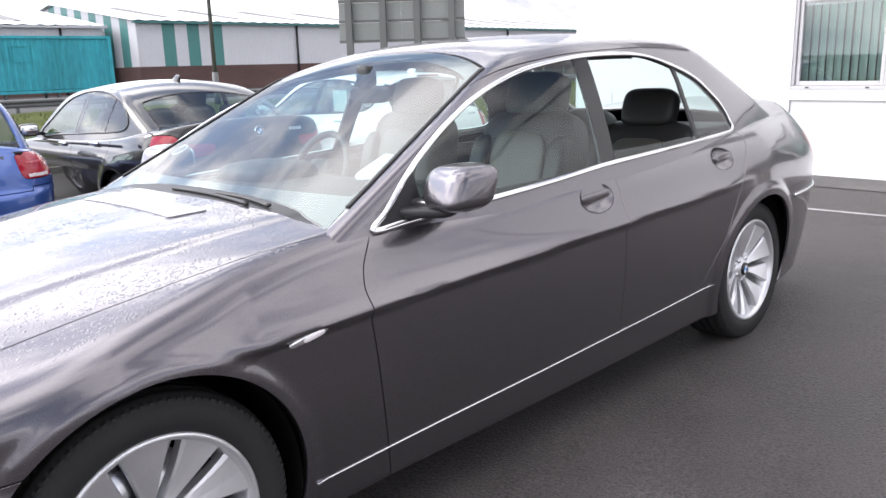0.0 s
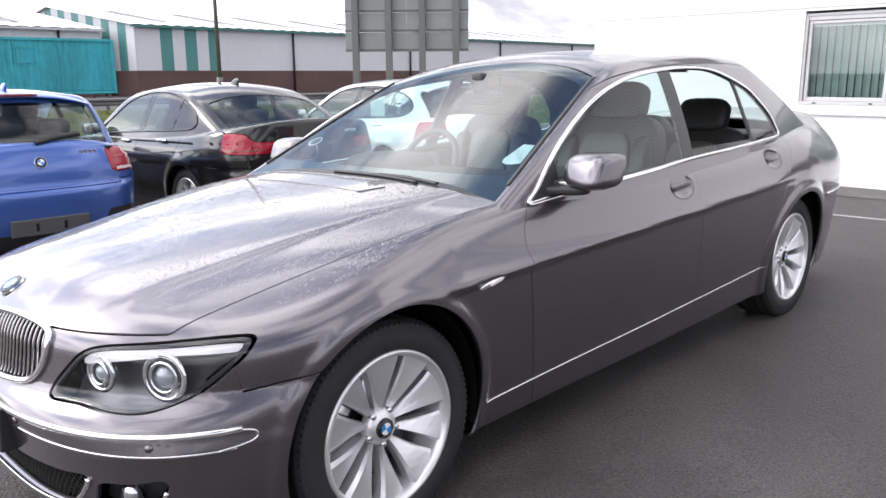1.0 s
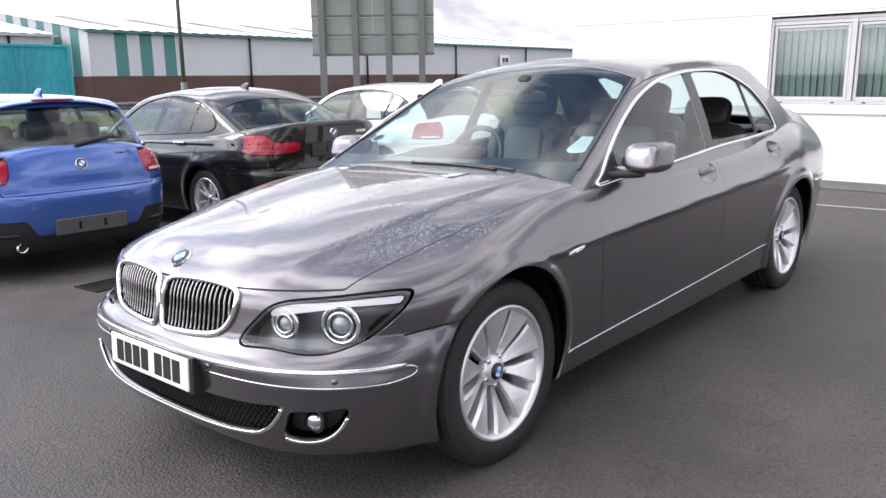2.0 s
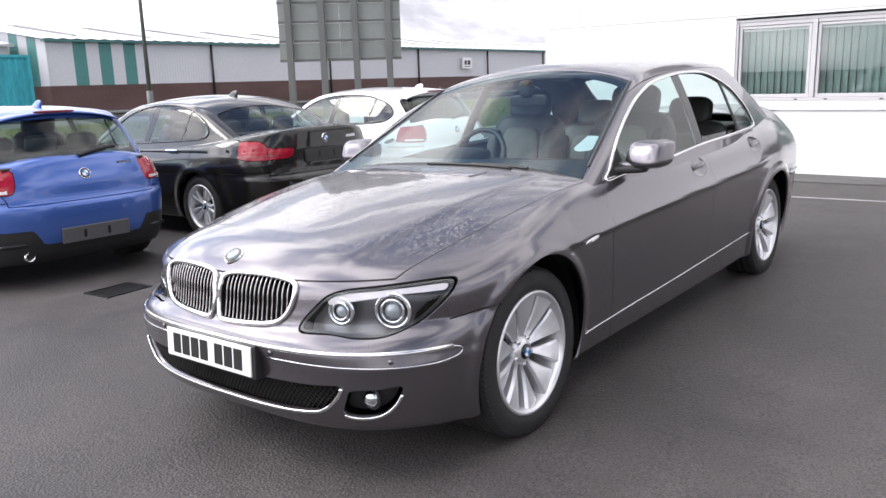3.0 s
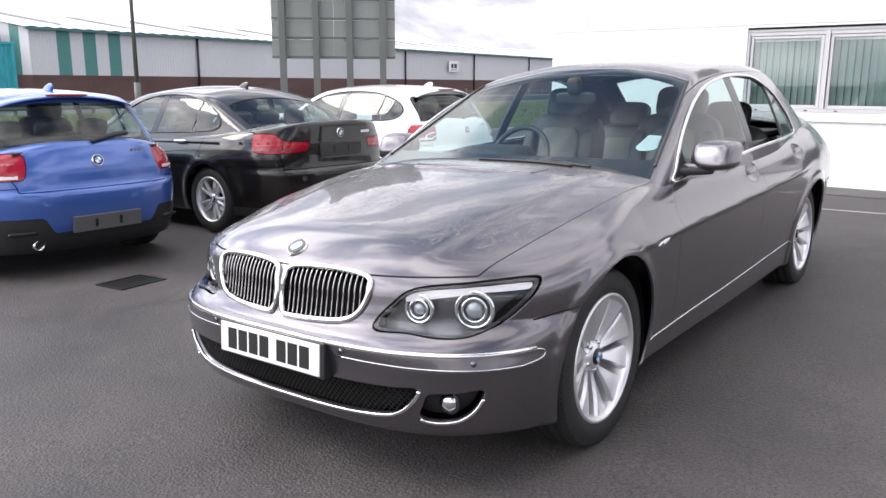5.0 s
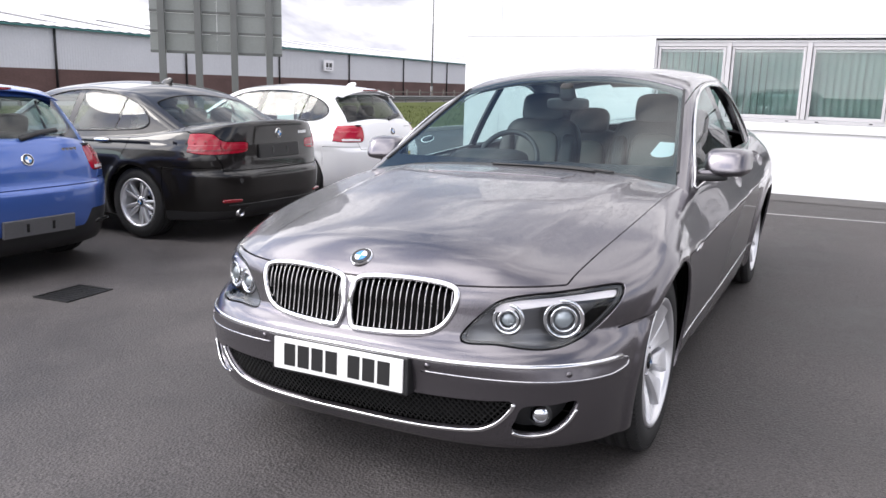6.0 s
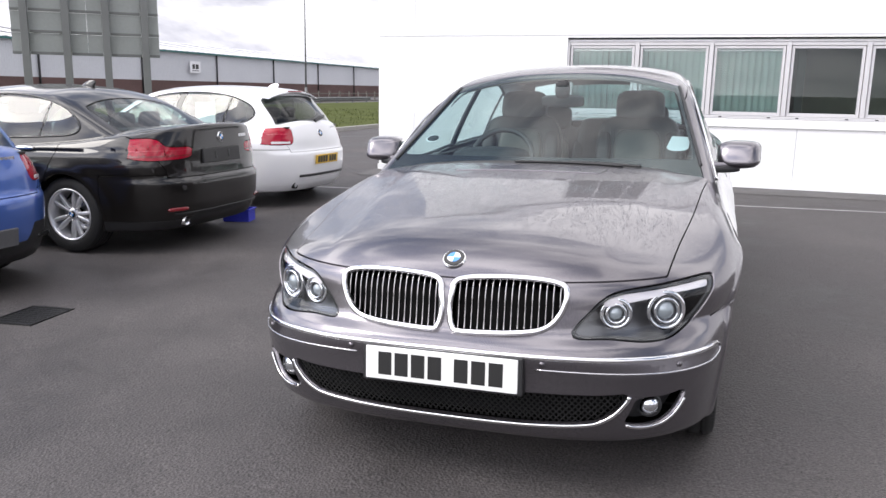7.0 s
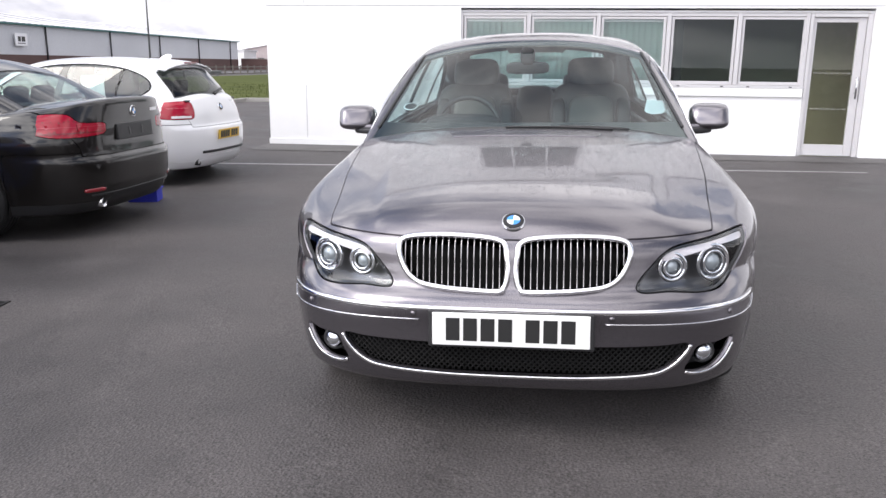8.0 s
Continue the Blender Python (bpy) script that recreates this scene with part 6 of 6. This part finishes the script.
part("threshold", box(DOOR_L - 0.02, DOOR_R + 0.04, -0.06, 0.12, BASE_Z - 0.04, BASE_Z + 0.008, 0.004), SATIN, door, "", False)
fit = thing("wall_light", Matrix.Translation((4.05, WALL_Y - 0.035, 2.62)), "small pale bulkhead lamp fixed on the wall above the door", "lamp")
part("casing", pillow((0.40, 0.09, 0.10), 0.4, 10), FRAME, fit)
part("diffuser", moved(pillow((0.34, 0.05, 0.06), 0.4, 10), Matrix.Translation((0, -0.035, -0.02))), CLEARLAMP, fit)

# ---- yard fittings ----
cover = thing("manhole_cover", Matrix.Translation((-3.10, 0.43, float(ground_height(-3.10, 0.43)) + 0.002)), "black cast iron drain cover in two halves set in the asphalt", "manhole cover")
cover.rotation_euler = (0, LEAN, radians(4))
cover.scale = (0.46, 0.70, 1.0)
part("cover_frame", joined(box(-0.34, 0.34, -0.27, -0.235, -0.03, 0.006), box(-0.34, 0.34, 0.235, 0.27, -0.03, 0.006), box(-0.34, -0.305, -0.234, 0.234, -0.03, 0.006), box(0.305, 0.34, -0.234, 0.234, -0.03, 0.006)), IRON, cover, "", False)
for s in (-1, 1):
    half = part("cover_plate", box(min(0.006 * s, 0.30 * s), max(0.006 * s, 0.30 * s), -0.23, 0.23, -0.03, 0.003, 0.002), IRON, cover, "", False)
    for i in range(5):
        for j in range(8):
            part("tread_stud", box(s * 0.045 + s * i * 0.054 - 0.015, s * 0.045 + s * i * 0.054 + 0.015, -0.20 + j * 0.054 - 0.006, -0.20 + j * 0.054 + 0.006, 0.0032, 0.006), IRON, half, "", False)
tub = thing("plastic_box", pose(-3.88, 3.95, float(ground_height(-3.88, 3.95)), 0, 0, 12) @ Matrix.Scale(0.82, 4), "bright blue open plastic box on the asphalt", "box")
part("box_side", joined(box(-0.17, 0.17, -0.12, -0.112, 0, 0.16), box(-0.17, 0.17, 0.112, 0.12, 0, 0.16), box(-0.17, -0.162, -0.111, 0.111, 0, 0.16), box(0.162, 0.17, -0.111, 0.111, 0, 0.16)), BLUEBOX, tub, "", False)
part("box_base", box(-0.161, 0.161, -0.111, 0.111, 0.002, 0.01), BLUEBOX, tub, "", False)
part("box_rim", joined(box(-0.185, 0.185, -0.133, -0.112, 0.148, 0.165, 0.003), box(-0.185, 0.185, 0.112, 0.133, 0.148, 0.165, 0.003), box(-0.185, -0.160, -0.111, 0.111, 0.148, 0.165, 0.003), box(0.160, 0.185, -0.111, 0.111, 0.148, 0.165, 0.003)), BLUEBOX, tub, "", False)

# ---- the large sign seen from behind ----
A, B = Vector((-19.75, 16.27, 0)), Vector((-16.5, 19.07, 0))
span = B - A
sign = thing("road_sign", Matrix.Translation((A.x, A.y, -0.2)) @ Matrix.Rotation(math.atan2(span.y, span.x), 4, "Z"), "large grey road sign on steel posts seen from behind", "sign")
L = span.length
rows, z0, z1 = 9, 2.42, 8.3
for j in range(rows):
    lo, hi = z0 + (z1 - z0) * j / rows, z0 + (z1 - z0) * (j + 1) / rows
    for i in range(2):
        part("sign_panel", box(L * i / 2 + 0.003, L * (i + 1) / 2 - 0.003, 0.0, 0.03, lo + 0.004, hi - 0.004), SIGNBACK, sign, "", False)
    part("sign_rail", box(0, L, -0.06, -0.002, lo + 0.02, lo + 0.09), GALV, sign, "", False)
for u in (0.09, 0.36, 0.63, 0.90):
    post = part("sign_post", box(L * u - 0.11, L * u + 0.11, -0.30, -0.062, -0.2, z1 + 0.1, 0.01), GALV, sign, "", False)
    for j in range(rows):
        zz = z0 + (z1 - z0) * j / rows + 0.055
        part("post_clip", box(L * u - 0.12, L * u + 0.12, -0.09, -0.0605, zz - 0.05, zz + 0.05), FRAME, post, "", False)


def lamp_post(x, y, h):
    t = thing("street_lamp", Matrix.Translation((x, y, float(ground_height(x, y)))), "tall grey steel street lamp post beside the road", "street lamp", "street lamps")
    part("base", rod((0, 0, 0), (0, 0, 1.3), 0.13, 0.12, 16), GALV, t)
    part("column", rod((0, 0, 1.3), (0, 0, h), 0.085, 0.05, 16), GALV, t)
    arm = part("arm", rod((0, 0, h - 0.05), (1.1, 0, h + 0.15), 0.045, 0.035, 10), GALV, t)
    part("lantern", moved(pillow((0.75, 0.30, 0.16), 0.5, 8), Matrix.Translation((1.35, 0, h + 0.18))), FRAME, arm)
    return t


lamp_post(-26.4, 15.1, 9.5)
lamp_post(-34.5, 62.8, 10)

# ---- crash barrier and fence ----
barrier = thing("crash_barrier", Matrix.Translation((-30.0, -20, -0.15)), "long grey steel crash barrier beside the road", "barrier")
for i in range(28):
    part("barrier_post", box(-0.06, 0.06, i * 3.2 - 0.06, i * 3.2 + 0.06, 0, 0.72), GALV, barrier, "", False)
prof = [(0.10, 0.42), (0.17, 0.47), (0.17, 0.53), (0.10, 0.575), (0.17, 0.62), (0.17, 0.68), (0.10, 0.73)]
pts = [(u, y, w) for y in (-1.0, 87.0) for u, w in prof]
part("barrier_rail", (pts, [(k, k + 1, k + 8, k + 7) for k in range(6)], None), GALV, barrier, "", False)
fence = thing("timber_fence", Matrix.Translation((-31.5, 40, -0.2)), "weathered timber post and rail fence along the verge", "fence")
for i in range(34):
    part("fence_post", box(-0.06 - i * 0.12, 0.06 - i * 0.12, i * 2.4 - 0.06, i * 2.4 + 0.06, 0, 1.25), PLANK, fence, "", False)
    if i < 33:
        for z in (0.35, 0.70, 1.05):
            part("fence_rail", moved(box(-0.02, 0.02, 0.03, 2.37, z - 0.06, z + 0.06), Matrix.Translation((0.085 - i * 0.12, i * 2.4, 0)) @ Matrix.Rotation(0.05, 4, "Z")), PLANK, fence, "", False)

lay("road", [(-31.5, -60), (-31.5, 200), (-40, 200), (-40, -60)], 0.006, PAVING, "grey road beyond the barrier", "road")


# ---- warehouses ----
def warehouse(name, origin, heading, length, depth, eave, ridge, stripes, label):
    """A long shed: its front runs along +x from the origin, its back lies along +y."""
    t = thing(name, Matrix.Translation(origin) @ Matrix.Rotation(heading, 4, "Z"), label, "warehouse")
    brick = 1.95
    part("brick_base", box(0, length, 0, 0.4, 0, brick), BRICK, t, "dark brown brick plinth", False)
    part("brick_base", box(0, 0.4, 0.404, depth, 0, brick), BRICK, t, "", False)
    wide = 0.95
    n = int(length / wide)
    for i in range(n):
        a, b = length * i / n, length * (i + 1) / n
        teal = stripes and i in (2, 4, 6)
        bm = bmesh.new()
        ribs = 4
        run = [(a + (b - a) * (k + g) / ribs, y) for k in range(ribs) for g, y in ((0, 0.05), (0.6, 0.05), (0.7, 0.036), (0.9, 0.036))] + [(b, 0.05)]
        foot = [bm.verts.new((u, y, brick)) for u, y in run]
        head = [bm.verts.new((u, y, eave)) for u, y in run]
        for s in range(len(run) - 1):
            bm.faces.new((foot[s], foot[s + 1], head[s + 1], head[s]))
        part("wall_panel", bm, CLADTEAL if teal else CLAD, t, "teal cladding panel" if teal else "", False)
        if i % 14 == 13:
            part("downpipe", rod((b, -0.08, 0.1), (b, -0.08, eave), 0.09, n=8), PLASTIC, t)
    gable = 22
    for i in range(gable):
        a, b = depth * i / gable, depth * (i + 1) / gable
        h = lambda y: eave + (ridge - eave) * (1 - abs(y - depth / 2) / (depth / 2))
        bm = bmesh.new()
        mid = [depth / 2] if a < depth / 2 < b else []
        vs = [bm.verts.new((0.02, a, brick)), bm.verts.new((0.02, b, brick)), bm.verts.new((0.02, b, h(b)))] + [bm.verts.new((0.02, v, h(v))) for v in mid] + [bm.verts.new((0.02, a, h(a)))]
        bm.faces.new(vs)
        part("gable_panel", bm, CLADTEAL if stripes and i % 2 else CLAD, t, "", False)
    part("wall_back", box(0.1, length, depth - 0.3, depth, 0, eave), CLAD, t, "", False)
    part("wall_end", box(length - 0.3, length, 0.41, depth - 0.31, 0, eave), CLAD, t, "", False)
    part("gutter", box(-0.3, length + 0.3, -0.35, -0.02, eave - 0.10, eave + 0.04, 0.02), CLADTEAL if stripes else CLAD, t, "", False)
    for s in (0, 1):
        y0, y1 = (-0.4, depth / 2) if s == 0 else (depth / 2, depth + 0.4)
        h0, h1 = (eave + 0.05, ridge + 0.05) if s == 0 else (ridge + 0.05, eave + 0.05)
        bm = bmesh.new()
        n2 = int(length / 1.0)
        low = [bm.verts.new((-0.4 + (length + 0.8) * k / (2 * n2), y0, h0 + (0.07 if k % 2 else 0))) for k in range(2 * n2 + 1)]
        high = [bm.verts.new((-0.4 + (length + 0.8) * k / (2 * n2), y1, h1 + (0.07 if k % 2 else 0))) for k in range(2 * n2 + 1)]
        for k in range(2 * n2):
            bm.faces.new((low[k], low[k + 1], high[k + 1], high[k]))
        part("roof_slope", bm, ROOFSHEET, t, "pale ribbed roof", False)
    up = (ridge - eave) / (depth / 2)
    for k in range(int(length / 6)):
        x = 3 + k * 6
        y0, y1 = depth * 0.10, depth * 0.42
        bm = bmesh.new()
        bm.faces.new([bm.verts.new((x + u, y, eave + 0.16 + up * y)) for u, y in ((0, y0), (1.1, y0), (1.1, y1), (0, y1))])
        part("rooflight", bm, ROOFDARK, t, "dark rooflight strip", False)
    return t


north = warehouse("warehouse", (-52.2, 23.5, -0.1), math.pi / 2 + 0.028, 111, 28, 5.0, 7.0, True, "long pale grey warehouse with teal stripes, brick plinth and white roof")
warehouse("warehouse", (-55.0, -34.2, -0.1), math.pi / 2, 56.5, 24, 4.75, 6.5, False, "pale grey warehouse with ribbed roof behind the container")
board = thing("company_sign", Matrix.Translation((-53.46, 72.4, 3.35)) @ Matrix.Rotation(math.pi / 2 + 0.028, 4, "Z"), "white company board with plain dark bars on the warehouse wall", "sign")
part("board", box(-0.95, 0.95, -0.22, -0.14, -0.62, 0.62, 0.02), BADGEWHITE, board, "", False)
for u0, u1 in ((-0.55, -0.10), (0.05, 0.60)):
    part("letter_bar", box(u0, u1, -0.235, -0.2205, -0.20, 0.30), INK, board, "", False)
part("caption_bar", box(-0.6, 0.6, -0.235, -0.2205, -0.42, -0.34), INK, board, "", False)

# ---- teal shipping container ----
box_c = thing("shipping_container", Matrix.Translation((-39.5, 3.3, 0.0)), "weathered teal shipping container standing on steel legs", "container")
bm = bmesh.new()
zt, zb, ln = 3.2, 0.62, 12.19
ribs = 44
run = [(x, 0.15 + (ln - 0.3) * (k + g) / ribs) for k in range(ribs) for g, x in ((0, 2.40), (0.35, 2.40), (0.5, 2.362), (0.85, 2.362))] + [(2.40, ln - 0.15)]
foot = [bm.verts.new((x, y, zb + 0.16)) for x, y in run]
head = [bm.verts.new((x, y, zt - 0.10)) for x, y in run]
for s in range(len(run) - 1):
    bm.faces.new((foot[s], foot[s + 1], head[s + 1], head[s]))
part("side_wall", bm, TEAL, box_c, "corrugated teal side", False)
part("far_wall", box(0.0, 0.05, 0.1, ln - 0.1, zb + 0.1, zt - 0.05), TEAL, box_c, "", False)
part("container_roof", box(0.02, 2.42, 0.02, ln - 0.02, zt - 0.05, zt), TEAL, box_c, "", False)
part("container_floor", box(0.02, 2.40, 0.02, ln - 0.02, zb + 0.02, zb + 0.14), TEAL, box_c, "", False)
for y in (0.0, ln - 0.16):
    part("corner_post", box(2.28, 2.44, y, y + 0.16, zb, zt + 0.01, 0.01), TEAL, box_c, "", False)
    part("end_wall", box(0.05, 2.27, y + 0.05, y + 0.10, zb + 0.145, zt - 0.055), TEAL, box_c, "", False)
for z in (zb, zt - 0.11):
    part("side_rail", box(2.38, 2.445, 0.165, ln - 0.165, z, z + 0.13, 0.01), TEAL, box_c, "", False)
part("side_hatch", joined(box(2.40, 2.43, 7.6, 8.4, 2.05, 2.10), box(2.40, 2.43, 7.6, 8.4, 2.75, 2.80), box(2.40, 2.43, 7.6, 7.65, 2.105, 2.745), box(2.40, 2.43, 8.35, 8.4, 2.105, 2.745)), TEAL, box_c, "", False)
for y in (9.4, 11.5):
    part("side_bar", box(2.40, 2.43, y, y + 0.06, zb + 0.2, zt - 0.15), TEAL, box_c, "", False)
for y in np.linspace(0.2, ln - 0.4, 6):
    for x in (0.2, 2.15):
        part("support_leg", box(x, x + 0.14, y, y + 0.14, -0.15, zb - 0.004), GALV, box_c, "", False)

# ---- far land ----
hill = bmesh.new()
rng = np.random.default_rng(3)
ring_n = 120
lo_v, hi_v = [], []
for k in range(ring_n + 1):
    a = math.radians(-10) + math.radians(110) * k / ring_n
    r = 700
    h = 10 + 9 * math.sin(k * 0.11) + 5 * math.sin(k * 0.31 + 1) + rng.uniform(-1, 1)
    lo_v.append(hill.verts.new((-r * math.sin(a), r * math.cos(a), -5)))
    hi_v.append(hill.verts.new((-1.15 * r * math.sin(a), 1.15 * r * math.cos(a), max(h, 3))))
for k in range(ring_n):
    hill.faces.new((lo_v[k], lo_v[k + 1], hi_v[k + 1], hi_v[k]))
tagged(part("far_hill", hill, grain("far_wooded_land", (0.055, 0.065, 0.055), 0.95, 0, 0.08, 0.4, 0, 0.01)), "low wooded hill on the horizon", "hill", kind="structure")
far = thing("far_shed", Matrix.Translation((-74.2, 176, -0.1)), "small pale shed far beyond the warehouse", "building")
part("shed_wall", box(0, 3.6, 0, 8, 0, 4.0), WALL, far, "", False)
part("shed_roof", box(-0.3, 3.9, -0.3, 8.3, 4.004, 4.3), ROOFSHEET, far, "", False)
PINK = grain("pinkish_render", (0.42, 0.36, 0.36), 0.85, 0, 3, 0.12, 0.0)
hall = thing("far_building", Matrix.Translation((-76.5, 190, -0.1)), "low pinkish building with a pale gabled roof far off", "building")
bm = bmesh.new()
front = [bm.verts.new(v) for v in ((0, 0, 0), (30, 0, 0), (30, 0, 4.2), (9, 0, 6.0), (0, 0, 4.6))]
back = [bm.verts.new((v.co.x, 20, v.co.z)) for v in front]
bm.faces.new(front)
bm.faces.new(back[::-1])
for k in (0, 1, 4):
    bm.faces.new((front[k], back[k], back[(k + 1) % 5], front[(k + 1) % 5]))
part("hall_wall", bm, PINK, hall, "", False)
for (x0, z0), (x1, z1) in (((-0.5, 4.52), (9, 6.1)), ((9, 6.1), (30.5, 4.25))):
    bm = bmesh.new()
    bm.faces.new([bm.verts.new(v) for v in ((x0, -0.4, z0), (x1, -0.4, z1), (x1, 20.4, z1), (x0, 20.4, z0))])
    bmesh.ops.solidify(bm, geom=bm.faces[:], thickness=0.15)
    part("roof_slope", bm, ROOFSHEET, hall, "", False)
for x in (4.0, 8.5, 13.0, 17.5):
    part("window", box(x, x + 1.6, -0.04, 0.05, 1.3, 2.6), GLOSSBLACK, hall, "", False)
yard_wall = thing("boundary_wall", Matrix.Translation((-55.6, 136.5, -0.1)), "dark brown brick boundary wall past the warehouse", "wall", kind="structure")
part("brick_wall", box(0, 13.5, 0, 0.3, 0, 2.05), BRICK, yard_wall, "", False)
part("coping", box(-0.05, 13.55, -0.05, 0.35, 2.054, 2.15), CONCRETE, yard_wall, "", False)

# ---- the cars ----
grey_saloon()
parked_car("hatchback_car", HATCH, parked_pose(-7.10, 0.59), PAINT_BLUE, "bright blue hatchback car parked with its tail to the yard", "", "sport")
parked_car("saloon_car", SALOON, parked_pose(-7.11, 2.90), PAINT_BLACK, "glossy black saloon car parked beside a blue hatchback", "", "black")
parked_car("hatchback_car", HATCH, parked_pose(-7.13, 5.55, -3.5), PAINT_WHITE, "white hatchback car with a yellow rear number plate", "yellow", "plain")
